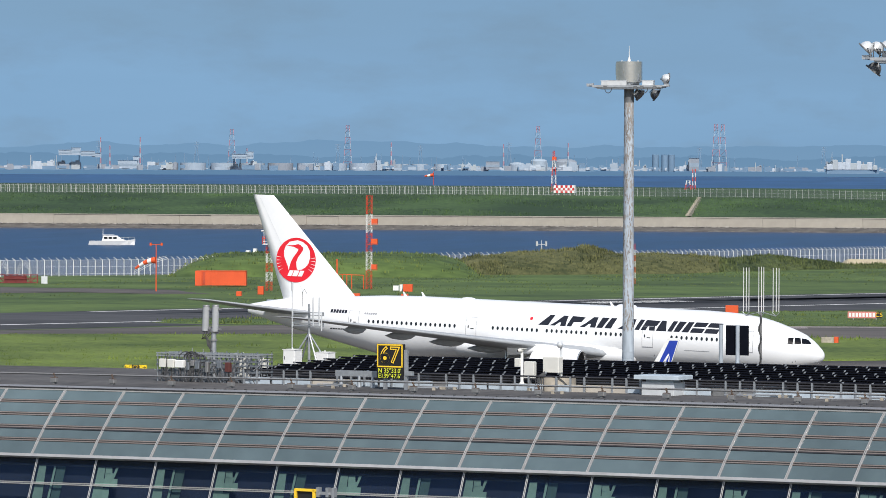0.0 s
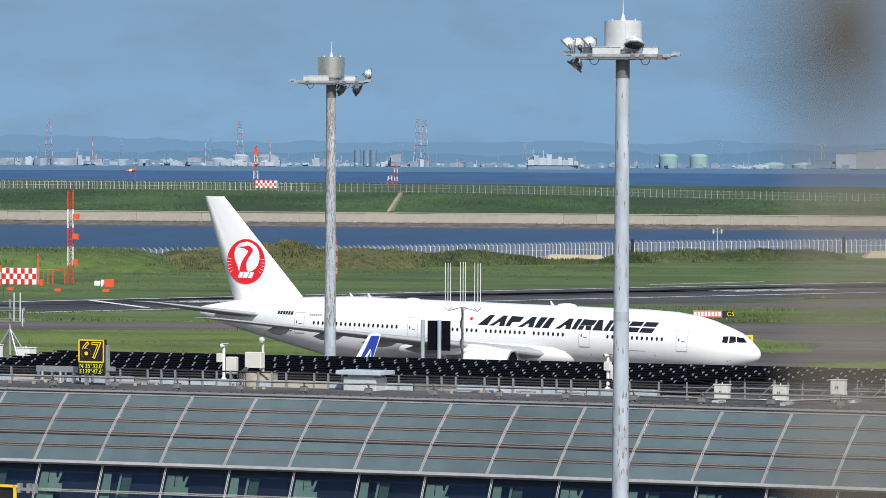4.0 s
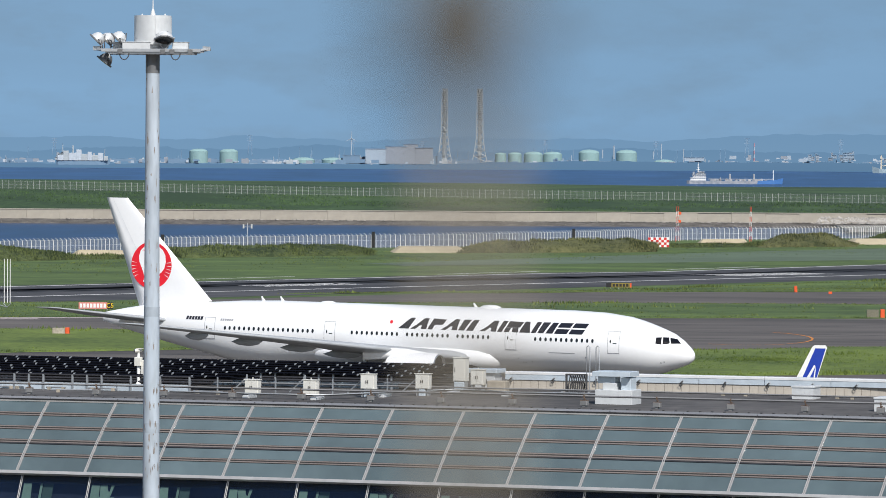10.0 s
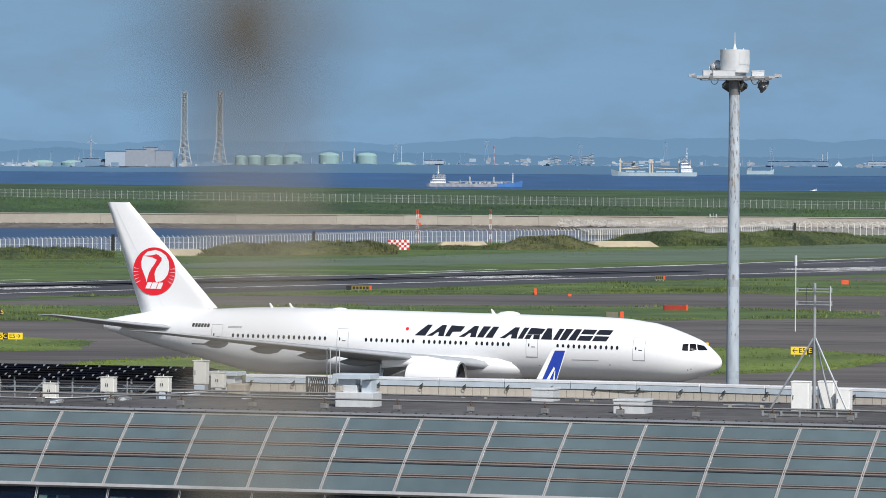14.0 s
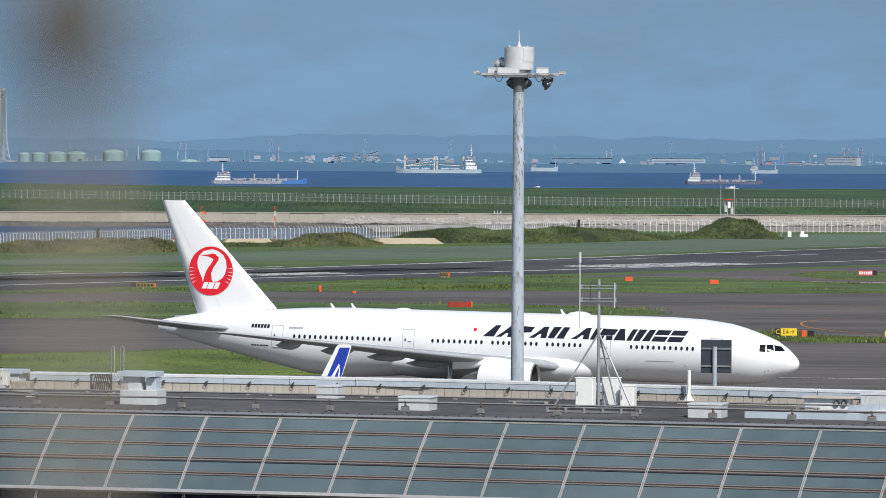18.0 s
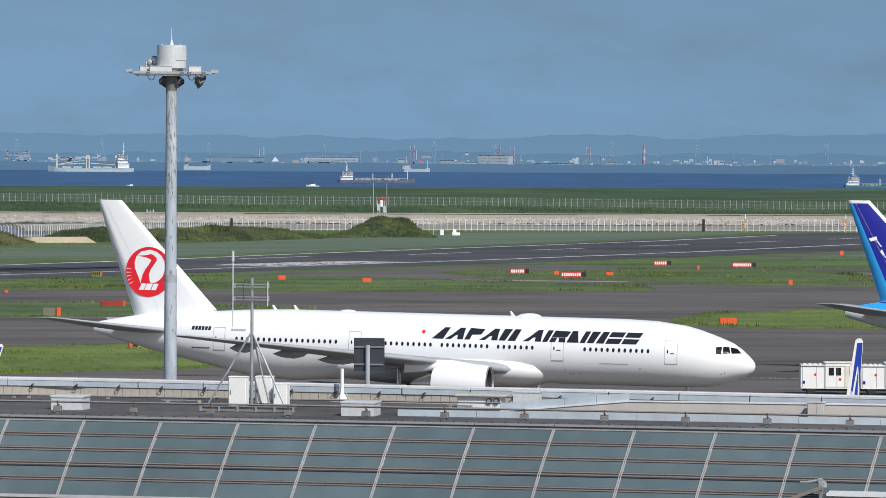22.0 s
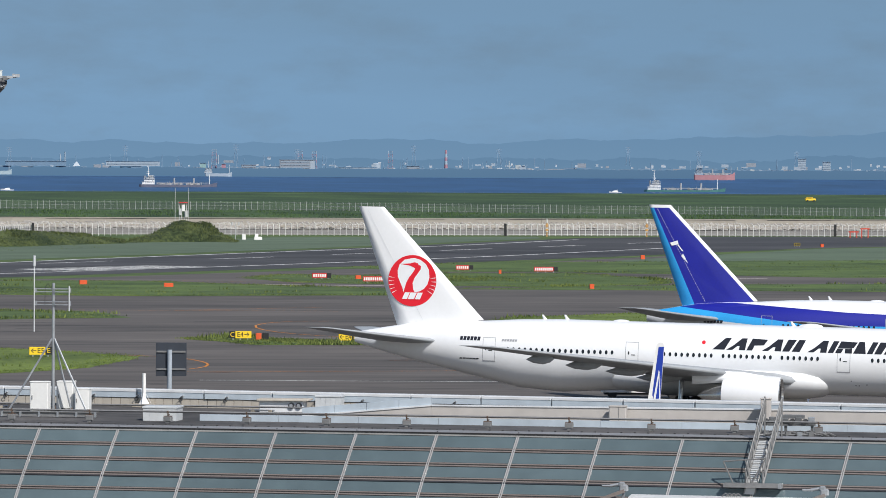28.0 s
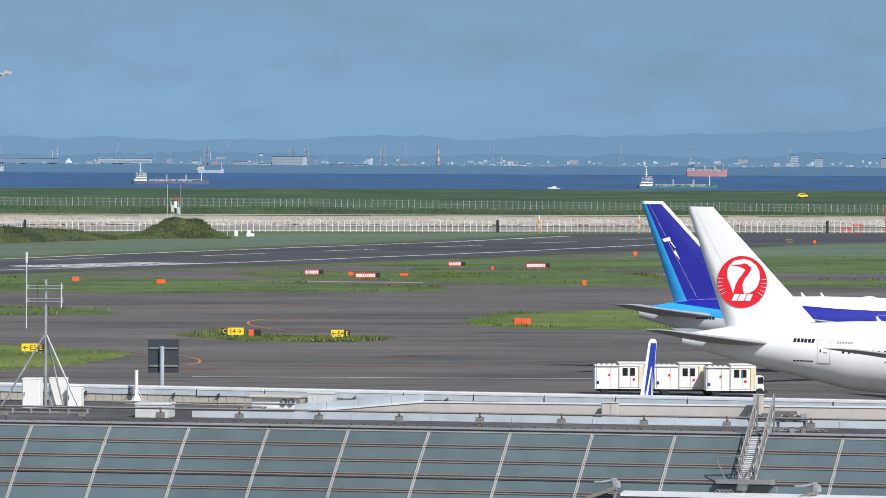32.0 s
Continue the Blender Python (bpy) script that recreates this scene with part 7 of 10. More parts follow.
# cable trays on the deck
th = empty("cable_tray", rm(-13.0, 8.0), "bundled pale grey conduits crossing the roof deck", "conduit")
back = rm(-13.0, 8.0).inverted()
for k in range(4):
    bm = bmesh.new()
    d = 0.16 * k
    bent(bm, [back @ rp(u + 0.3 * d, v - d, ROOF + 0.13 + 0.015 * k) for u, v in ((-19.5, 4.6), (-15.5, 4.2), (-13.6, 4.3), (-12.2, 7.2), (-11.0, 10.2), (-9.7, 9.9), (-8.1, 9.2), (-5.0, 9.6))], 0.026, 6)
    part("conduit", bm, GALV, th)
for u, v in ((-16.3, 4.3), (-13.7, 4.2), (-12.3, 7.0), (-10.9, 10.1), (-8.6, 9.5)):
    bm = bmesh.new()
    c = back @ rp(u, v, ROOF + 0.05)
    chamfer(bm, (c.x, c.y - 0.2, 0.05), (0.22, 0.8, 0.1), 0.015)
    part("support", bm, VENT, th)
g = random.Random(12)
for k in range(26):
    u = g.choice((g.uniform(-48, -18), g.uniform(-9, 34)))
    th = empty("pipe_stub", rm(u, g.uniform(10, 13.5) if u > -10 else g.uniform(5, 7), ROOF, g.uniform(-20, 20)), "small grey roof pipe stub", "pipe", "roof pipe stubs")
    bm = bmesh.new()
    w = g.uniform(0.2, 1.0)
    tube(bm, (-w, 0, 0.09), (w, 0, 0.09), 0.03, 0.03, 6)
    part("pipe", bm, GALV, th)
    for x in (-w * 0.7, w * 0.7):
        bm = bmesh.new()
        box(bm, (x, 0, 0.05), (0.12, 0.12, 0.12))
        part("block", bm, CONC2, th)

# raised kerb, and a low wall that climbs from the deck to the far end of the roof
RU0, RU1, RV = 21.38, 25.8, 7.0


def wall_top(u):
    return 0.09 + 0.42 * (u - RU0) / (RU1 - RU0) if u < RU1 else 0.51 + 0.004 * (u - RU1)


def strip(name, u0, u1, n, v, half, low, high, material, label):
    bm = bmesh.new()
    rings = []
    for i in range(n + 1):
        u = u0 + (u1 - u0) * i / n
        rings.append([rp(u, v - half, ROOF + low(u)), rp(u, v - half, ROOF + high(u)), rp(u, v + half, ROOF + high(u)), rp(u, v + half, ROOF + low(u))])
    loft(bm, rings, smooth=False)
    return tagged(link(name, bm, material), label, "kerb", kind="structure")


for k in range(16):
    a = 18.25 + 2.7 * k
    strip("low_kerb", a, a + 2.69, 2, 5.15, 0.08, lambda u: 0.0, lambda u: 0.21, COPING, "low blue-grey metal roof kerb")
strip("ramp_wall", RU0, RU1, 6, RV, 0.08, lambda u: 0.0, wall_top, PALEWALL, "low beige roof wall that climbs")
strip("low_wall", RU1 + 0.004, 61.5, 24, RV, 0.08, lambda u: 0.0, wall_top, PALEWALL, "low beige roof wall")
strip("wall_cap", RU0, RU1, 6, RV - 0.01, 0.10, wall_top, lambda u: wall_top(u) + 0.045, COPELIGHT, "light metal wall capping")
strip("wall_cap", RU1 + 0.004, 61.5, 24, RV - 0.01, 0.10, wall_top, lambda u: wall_top(u) + 0.045, COPELIGHT, "light metal wall capping")
for k in range(4):
    a, b = RU0 + (RU1 - RU0) * k / 4, RU0 + (RU1 - RU0) * (k + 1) / 4 - 0.012
    strip("ramp_cladding", a, b, 2, RV, 0.06, lambda u: wall_top(u) + 0.045, lambda u: wall_top(u) + 0.285, COPING, "sloping pale blue metal cladding on the low wall")
for u, v, w, h, lb in ((32.15, 6.55, 0.56, 0.62, "plain pale grey equipment box against the low wall"), (37.06, 6.55, 0.32, 0.95, "grey-beige electrical box by the roof stair")):
    th = empty("equipment_box", rm(u, v), lb, "box", "roof equipment boxes")
    bm = bmesh.new()
    chamfer(bm, (0, 0, h / 2), (w, 0.4, h), 0.02)
    bx = part("body", bm, PALEWALL, th)
    bm = bmesh.new()
    chamfer(bm, (0, 0, h + 0.012), (w + 0.03, 0.44, 0.03), 0.01)
    part("lid", bm, PALEWALL, th)
    bm = bmesh.new()
    box(bm, (w * 0.08, -0.205, h * 0.52), (0.012, 0.012, h * 0.9))
    part("seam", bm, PIPE, bx)

# low plant box with two round fans
th = empty("fan_box", rm(19.85, 11.4), "low grey plant box with a flat lid and two round fans", "ventilator")
bm = bmesh.new()
chamfer(bm, (0, 0, 0.2), (1.55, 0.7, 0.40), 0.02)
fb = part("body", bm, COPELIGHT, th)
bm = bmesh.new()
chamfer(bm, (0.05, 0, 0.43), (1.8, 0.95, 0.06), 0.015)
part("lid", bm, BEIGE, th)
for x in (0.36, 0.62):
    bm = bmesh.new()
    tube(bm, (x, -0.34, 0.24), (x, -0.42, 0.24), 0.105, 0.105, 16)
    part("fan", bm, DARK, fb)
    bm = bmesh.new()
    tube(bm, (x - 0.01, -0.41, 0.24), (x - 0.01, -0.44, 0.24), 0.06, 0.06, 12)
    part("fan_hub", bm, GALV, fb)

# steel stair down the glazing: two trussed rails, a white step board with rungs, a landing
th = empty("roof_stair", Matrix.Identity(4), "galvanised steel access stair with trussed handrails down the glass", "stair")


def chord(side_u, f, up):
    """A point on the stair's trussed rail: f from 0 on the roof to 1 at the landing."""
    a = rp(side_u + 0.12, 0.42, ROOF + 0.76)
    b = gp(side_u - 0.02, 0.63, 0.14)
    return a.lerp(b, f) + Vector((0, 0, up))


for su in (37.47, 38.01):
    for nm, up, r in (("stringer", 0.0, 0.030), ("handrail", 0.52, 0.024)):
        bm = bmesh.new()
        tube(bm, chord(su, 0, up), chord(su, 1, up), r, r, 6)
        part(nm, bm, PIPE, th)
    for k in range(9):
        bm = bmesh.new()
        tube(bm, chord(su, k / 8, 0.0), chord(su, k / 8, 0.52), 0.018, 0.018, 5)
        part("baluster", bm, PIPE, th)
        if k < 8:
            bm = bmesh.new()
            tube(bm, chord(su, k / 8, 0.52), chord(su, (k + 1) / 8, 0.0), 0.014, 0.014, 5)
            part("brace", bm, PIPE, th)
    bm = bmesh.new()
    tube(bm, rp(su + 0.12, 0.42, ROOF), chord(su, 0, 0.56), 0.03, 0.03, 6)
    part("post", bm, PIPE, th)
bm = bmesh.new()
for s0, s1 in zip([0.0, 0.2, 0.4, 0.6], [0.2, 0.4, 0.6, 0.72]):
    bm.faces.new([bm.verts.new(gp(37.47 + x, q, 0.07)) for x, q in ((0.0, s0), (0.30, s0), (0.30, s1), (0.0, s1))])
part("step_board", bm, VENT, th, "white step board")
for x in (-0.02, 0.32):
    bm = bmesh.new()
    tube(bm, gp(37.47 + x, 0.0, 0.08), gp(37.47 + x, 0.72, 0.08), 0.022, 0.022, 4)
    part("board_edge", bm, PIPE, th)
for k in range(13):
    bm = bmesh.new()
    q = 0.02 + 0.05 * k
    tube(bm, gp(37.46, q, 0.14), gp(37.80, q, 0.14), 0.016, 0.016, 5)
    part("rung", bm, PIPE, th)
bm = bmesh.new()
e = gp(38.8, 0.63) - gp(36.95, 0.63)
box(bm, gp(37.66, 0.63, 0.22), (1.74, 0.34, 0.13), math.degrees(math.atan2(e.y, e.x)))
part("landing", bm, PIPE, th)
bm = bmesh.new()
box(bm, gp(38.56, 0.63, 0.22), (0.10, 0.35, 0.15), math.degrees(math.atan2(e.y, e.x)))
part("landing_end", bm, GALV, th)
bm = bmesh.new()
a, b, c, d, f = gp(36.76, 0.61, 0.36) + Vector((0, 0, 0.62)), gp(38.1, 0.61, 0.36) + Vector((0, 0, 0.74)), gp(37.07, 0.62, 0.30), gp(37.45, 0.61, 0.36) + Vector((0, 0, 0.67)), gp(37.65, 0.62, 0.30)
for p, q in ((a, b), (a, c), (d, f), (b, f)):
    tube(bm, p, q, 0.024, 0.024, 6)
part("landing_rail", bm, PIPE, th)
for k in range(4):
    bm = bmesh.new()
    u = 36.78 + 0.13 * k
    bent(bm, [gp(u, 0.90, 0.10), gp(u + 0.06, 0.78, 0.26), gp(u + 0.14, 0.75, 0.28), gp(u + 0.24, 0.77, 0.22), gp(u + 0.30, 0.90, 0.06)], 0.018, 6)
    part("ladder_hoop", bm, PIPE, th)
# winch trolley on the deck rail, and cables on the roof edge
th = empty("winch_trolley", rm(37.95, 3.9, ROOF - 0.1), "dark cleaning-cradle trolley with rollers and cables on the roof rail", "winch")
bm = bmesh.new()
chamfer(bm, (0.0, 0, 0.40), (1.9, 0.3, 0.14), 0.02)
part("frame", bm, LAMPGREY, th)
g = random.Random(31)
for k in range(9):
    bm = bmesh.new()
    x = -0.85 + 0.21 * k
    if k % 2:
        tube(bm, (x, -0.2, 0.46), (x, 0.2, 0.46), 0.09, 0.09, 10)
        part("roller", bm, CABLE, th)
    else:
        chamfer(bm, (x, g.uniform(-0.1, 0.1), 0.5), (0.2, 0.22, g.uniform(0.12, 0.26)), 0.015)
        part("gear_box", bm, GALV if k == 8 else LAMPGREY, th)
bm = bmesh.new()
chamfer(bm, (0.15, 0.05, 0.62), (0.9, 0.2, 0.12), 0.02)
part("cover", bm, LAMPGREY, th)
bm = bmesh.new()
for x in (-0.8, 0.0, 0.85):
    box(bm, (x, 0, 0.23), (0.08, 0.2, 0.26))
part("leg", bm, LAMPGREY, th)
th = empty("loose_cable", rm(38.2, 1.9), "dark cables and clamps lying along the roof edge", "cable")
for k in range(5):
    bm = bmesh.new()
    bent(bm, [(-0.9 + 0.2 * k, -0.1 + 0.05 * k, 0.03), (-0.5 + 0.3 * k, 0.1, 0.10 + 0.02 * k), (0.1 + 0.2 * k, -0.05, 0.05), (0.7 + 0.15 * k, 0.05, 0.12), (1.1 + 0.1 * k, 0, 0.03)], 0.025, 5)
    part("strand", bm, CABLE if k % 2 else PIPE, th)
for k in range(6):
    bm = bmesh.new()
    box(bm, (-0.7 + 0.36 * k, g.uniform(-0.15, 0.15), 0.07), (0.16, 0.1, 0.14))
    part("clamp", bm, GALV if k % 2 else PIPE, th)
# swivel lamps on slanted struts above the canopy
for u in (33.75, 40.05):
    th = empty("roof_floodlight", gm(u, 0.79), "grey swivel lamp on a slanted brown bracket above the canopy", "lamp", "glass edge lamps")
    bm = bmesh.new()
    chamfer(bm, (0, 0, 0.10), (0.28, 0.22, 0.2), 0.05)
    chamfer(bm, (-0.06, 0, 0.22), (0.2, 0.18, 0.12), 0.04)
    part("body", bm, GALV, th)
    bm = bmesh.new()
    tube(bm, (-0.08, 0, 0.22), (-0.42, -0.02, 0.15), 0.05, 0.05, 8)
    tube(bm, (-0.42, -0.02, 0.15), (-0.68, -0.03, 0.15), 0.035, 0.035, 8)
    part("arm", bm, GALV, th)
    bm = bmesh.new()
    tube(bm, (0.05, -0.05, 0.02), (-1.9, -0.5, -0.72), 0.075, 0.075, 4)
    tube(bm, (0.05, 0.10, 0.02), (-1.9, -0.3, -0.72), 0.045, 0.045, 4)
    part("bracket", bm, BRONZE, th)
    bm = bmesh.new()
    tube(bm, (0.02, 0, 0.06), (-0.05, 0.02, -0.35), 0.05, 0.05, 6)
    part("foot", bm, GALV, th)
CANU = (33.5, 36, 38, 40, 44, 52)
bm = bmesh.new()
loft(bm, [[rp(u, -1.96, ROOF - 2.2), rp(u, -1.96, ROOF - 1.84), rp(u, -1.15, ROOF - 1.84), rp(u, -1.15, ROOF - 2.2)] for u in CANU], smooth=False)
tagged(link("canopy_wall", bm, EDGESTRIP), "grey metal canopy wall below the glass", "canopy", kind="structure")
for a, b in zip(CANU, CANU[1:]):
    bm = bmesh.new()
    loft(bm, [[rp(u, -2.04, ROOF - 1.84), rp(u, -2.04, ROOF - 1.76), rp(u, -1.1, ROOF - 1.73), rp(u, -1.1, ROOF - 1.84)] for u in (a + (0.05 if a == CANU[0] else 0.006), b - 0.006)], smooth=False)
    tagged(link("canopy_edge", bm, COPELIGHT), "white metal canopy edge below the glass", "canopy", kind="structure")
th = empty("yellow_frame", rm(-40.4, -3.0, ROOF - 3.7), "yellow framed dark lamp on a bracket below the glass", "lamp")
bm = bmesh.new()
for c, s in (((0, 0, 0.42), (0.9, 0.1, 0.09)), ((-0.42, 0, 0.1), (0.09, 0.1, 0.7)), ((0.36, 0, 0.1), (0.09, 0.1, 0.7))):
    box(bm, c, s)
part("frame", bm, AMBER, th)
bm = bmesh.new()
box(bm, (0, 0.06, 0.05), (0.75, 0.05, 0.7))
part("face", bm, SIGNBLACK, th)
bm = bmesh.new()
box(bm, (0.75, 0.1, 0.32), (0.9, 0.12, 0.10))
for x in (0.5, 0.9, 1.15):
    box(bm, (x, 0.1, 0.36), (0.12, 0.2, 0.34))
part("bracket", bm, GALV, th)

# ---------------------------------------------------------------- things on the airfield
def sign(x, y, segs, label, turn=0.0, h=1.0, group="taxiway signs"):
    """A row of sign boxes; segs: width, face material, text or bars, ink."""
    total = sum(s[0] for s in segs)
    th = empty("taxiway_sign", Matrix.Translation((x, y, 0.1)) @ Matrix.Rotation(radians(turn), 4, "Z"), label, "sign", group)
    q = -total / 2
    for w, m, text, ink in segs:
        bm = bmesh.new()
        chamfer(bm, (q + w / 2, 0, 0.25 + h / 2), (w - 0.02, 0.3, h), 0.02)
        bx = part("sign_box", bm, m, th)
        if text.startswith("|"):
            for k in range(len(text)):
                bm = bmesh.new()
                box(bm, (q + w * (k + 0.75) / (len(text) + 0.5), -0.16, 0.25 + h / 2), (w / (len(text) + 0.5) * 0.68, 0.02, h * 0.62))
                part("bar", bm, ink, bx)
        elif text:
            words(text, h * 0.95, Matrix.Translation((q + w / 2, -0.165, 0.25 + h / 2)), ink, bx)
        q += w
    bm = bmesh.new()
    for k in range(3):
        box(bm, (-total / 2 + total * (k + 0.5) / 3, 0, 0.13), (0.12, 0.2, 0.3))
    part("foot", bm, GALV, th)
    return th


DULLY = mat("dull olive yellow sign", (0.22, 0.17, 0.03), 0.7, var=0.2)
Y, K, RD, WH, BK, OG = YELLOW, SIGNBLACK, SIGNRED, WHITEW, SIGNBLACK, ORANGE
sign(78.7, 612, ((0.75, K, "C", Y), (2.1, Y, "E4→", BK)), "black and yellow lit taxiway sign on a grass island", h=0.9)
sign(91.4, 603.5, ((1.7, Y, "←E4", BK), (0.75, K, "E", Y)), "yellow and black lit taxiway sign on a grass island", h=0.9)
sign(48.5, 559.8, ((1.9, Y, "←E5", BK), (0.75, K, "E", Y)), "yellow and black lit taxiway sign on grass", h=0.9)
sign(-47.4, 594.4, ((0.6, K, "", Y), (1.75, Y, "←C5", BK), (0.6, K, "C", Y), (1.85, Y, "E5→", BK)), "yellow and black lit taxiway sign on grass", h=0.8)
PINKRED = mat("pinkish red sign face", (0.62, 0.22, 0.19), 0.5, var=0.15)
sign(-57.6, 685, ((4.2, PINKRED, "||||||||", WH), (0.8, K, "", Y), (0.8, K, "C5", Y)), "red and white runway sign with a black end panel", h=0.95, group="runway signs")
sign(-80.1, 696, ((4.2, PINKRED, "||||||||", WH), (0.8, K, "C5", Y)), "red and white runway sign with a black end panel", h=0.95, group="runway signs")
sign(37.2, 569.5, ((0.5, OG, "", BK), (0.7, K, "", Y), (1.1, Y, "||", BK)), "yellow and black taxiway sign seen aslant", 25, 0.95)
sign(-135.9, 498.6, ((0.8, Y, "←C", BK), (0.8, K, "C7", Y), (0.85, Y, "C→", BK)), "yellow and black taxiway sign on grass", h=0.52)
for x, y, w in ((136.9, 939, 2.9), (143.4, 912, 4.0), (179.1, 1016, 2.9), (193.8, 1000, 4.2)):
    sign(x, y, ((w, RD, "||||||" if w < 3.5 else "|||||||||", WH), (0.9, K, "", Y)), "red and white runway sign with a black end panel", h=0.95, group="runway signs")
sign(-4.8, 830.7, ((0.9, K, "", Y), (3.2, DULLY, "|||||", BK), (0.3, OG, "", BK)), "dull yellow and black taxiway sign beside the runway", h=0.75)
sign(52.1, 914.9, ((1.7, DULLY, "||||", BK), (0.3, OG, "", BK)), "dull yellow taxiway sign beside the runway", h=0.8)
sign(330.0, 1327.9, ((1.9, DULLY, "|||", BK),), "small dull yellow runway sign", h=0.9)


def marker(x, y, w, d, h, label, name="orange_marker", m=None, ribs=0):
    th = empty(name, Matrix.Translation((x, y, 0.02)), label, "marker", "orange field markers")
    bm = bmesh.new()
    chamfer(bm, (0, 0, h / 2), (w, d, h), 0.03)
    b = part("body", bm, m or ORANGE, th)
    for k in range(ribs):
        bm = bmesh.new()
        box(bm, (-w / 2 + w * (k + 0.5) / ribs, -d / 2 - 0.03, h / 2), (w / ribs * 0.3, 0.05, h * 0.92))
        part("rib", bm, m or ORANGE, b)
    return th


marker(81.0, 611.6, 0.7, 0.5, 1.0, "orange sign back beside a taxiway sign", "sign_back")
marker(81.9, 611.6, 0.8, 0.5, 1.0, "black sign back beside a taxiway sign", "sign_back", SIGNBLACK)
marker(124.5, 654, 2.4, 0.8, 1.0, "bright orange plastic barrier on grass", "barrier", ribs=3)
marker(-62, 616, 5.4, 0.6, 0.7, "long bright orange barrier on grass", "barrier", ribs=5)
RUSTRED = mat("rusty red paint", (0.32, 0.03, 0.015), 0.7, var=0.25)
marker(44.0, 733.5, 3.4, 0.9, 0.9, "dark red ribbed barrier with an orange end", "barrier", RUSTRED, 7)
marker(45.9, 733.5, 0.3, 0.9, 0.95, "orange end board of a barrier")
marker(32.3, 688, 1.7, 0.9, 1.2, "grey field box with an orange end", "field_box", mat("olive grey box", (0.16, 0.15, 0.11), 0.8, var=0.2))
marker(-74.3, 605, 1.6, 0.8, 0.8, "grey field box with an orange end", "field_box", CONC2)
marker(-73.2, 605, 0.5, 0.8, 0.85, "orange marker board on grass")
marker(33.7, 688, 0.6, 0.9, 1.25, "orange marker board on grass")
for x, y, w, h in ((25.4, 820.1, 0.5, 1.05), (30.9, 810.3, 0.6, 0.4), (99.7, 879.1, 1.7, 0.8), (85.7, 897.2, 1.4, 0.85), (209, 905, 1.4, 1.1), (231, 1010, 1.0, 0.7), (181.7, 988, 0.5, 0.9), (154.3, 935.5, 1.5, 0.7), (144.6, 941.7, 1.1, 0.8), (176.8, 867.7, 0.8, 0.95),
                   (-203, 847, 1.0, 1.6), (-196.5, 802.4, 1.0, 1.4), (-197.5, 791, 0.9, 0.8), (-187.7, 801.7, 1.1, 0.45), (-178.5, 797.5, 1.1, 0.45), (-170, 796.8, 1.2, 0.45), (-176.2, 828.6, 1.7, 1.3), (-189.2, 832, 0.6, 1.1), (337.6, 1329, 0.9, 0.9), (247, 1150, 1.0, 1.0), (-103, 720, 1.9, 1.3)):
    marker(x, y, w, 0.7, h, "small bright orange marker on the airfield")

# orange container
th = empty("container", Matrix.Translation((-216.5, 853, 0.05)) @ Matrix.Rotation(radians(8), 4, "Z"), "long bright orange shipping container on grass", "container")
bm = bmesh.new()
chamfer(bm, (0.6, 0, 1.45), (8.4, 2.4, 2.6), 0.05)
b = part("body", bm, ORANGE, th)
for k in range(14):
    bm = bmesh.new()
    box(bm, (-1.6 + 0.45 * k, -1.24, 1.4), (0.16, 0.06, 2.3))
    part("rib", bm, ORANGE, b)
bm = bmesh.new()
box(bm, (-3.9, -0.2, 1.45), (1.2, 2.6, 2.7))
part("end_module", bm, ORANGE, th)
for x in (-4, -1, 2, 4):
    bm = bmesh.new()
    tube(bm, (x, -1.1, 2.75), (x, -1.1, 2.95), 0.06, 0.06, 5)
    part("lug", bm, ORANGE, b)
bm = bmesh.new()
box(bm, (0.6, -0.3, 2.8), (8.5, 1.9, 0.1))
part("roof", bm, ORANGE, b)
# Strip in darker orange, its shading put into the paint
bm = bmesh.new()
box(bm, (-2.9, -1.3, 1.5), (0.5, 0.04, 2.2))
part("door", bm, mat("shaded orange door paint", (0.5, 0.07, 0.03), 0.5, var=0.2), b)


def banded(name, m, h, w0, w1, bands, label, red, white, braces=True, heads=(), category="tower", group="", whole=False):
    """A red and white lattice tower."""
    th = empty(name, m, label, category, group)
    for k in range(bands):
        z0, z1 = h * k / bands, h * (k + 1) / bands
        a, b = w0 + (w1 - w0) * k / bands, w0 + (w1 - w0) * (k + 1) / bands
        t = max(0.045, 0.030 * (w0 + w1))
        bars = [("leg", (sx * a / 2, sy * a / 2, z0), (sx * b / 2, sy * b / 2, z1), t, 4) for sx, sy in ((-1, -1), (1, -1), (1, 1), (-1, 1))]
        if braces:
            n = max(1, round((z1 - z0) / max(a, 0.4)))
            for i in range(n):
                q0, q1 = z0 + (z1 - z0) * i / n, z0 + (z1 - z0) * (i + 1) / n
                for s in (-1, 1):
                    bars.append(("brace", (-a / 2, s * a / 2, q0), (a / 2, s * a / 2, q1), t * 0.6, 3))
                    bars.append(("brace", (s * a / 2, -a / 2, q0), (s * a / 2, a / 2, q1), t * 0.6, 3))
                bars.append(("brace", (-a / 2, -a / 2, q1), (a / 2, -a / 2, q1), t * 0.6, 3))
        col = red if k % 2 == 0 else white
        if whole:
            bm = bmesh.new()
            for nm, p0, p1, r, e in bars:
                tube(bm, p0, p1, r, r, e)
            part("red_section" if k % 2 == 0 else "white_section", bm, col, th)["kind"] = "stuff"
        else:
            for nm, p0, p1, r, e in bars:
                bm = bmesh.new()
                tube(bm, p0, p1, r, r, e)
                part(nm, bm, col, th)
    for x, z, s in heads:
        bm = bmesh.new()
        box(bm, (x, 0, z), (s, s * 0.7, s * 0.8))
        box(bm, (x - 0.3, 0, z - 0.5 * s), (s * 1.6, s * 0.5, 0.1))
        part("equipment_head", bm, ORANGE, th)
    return th


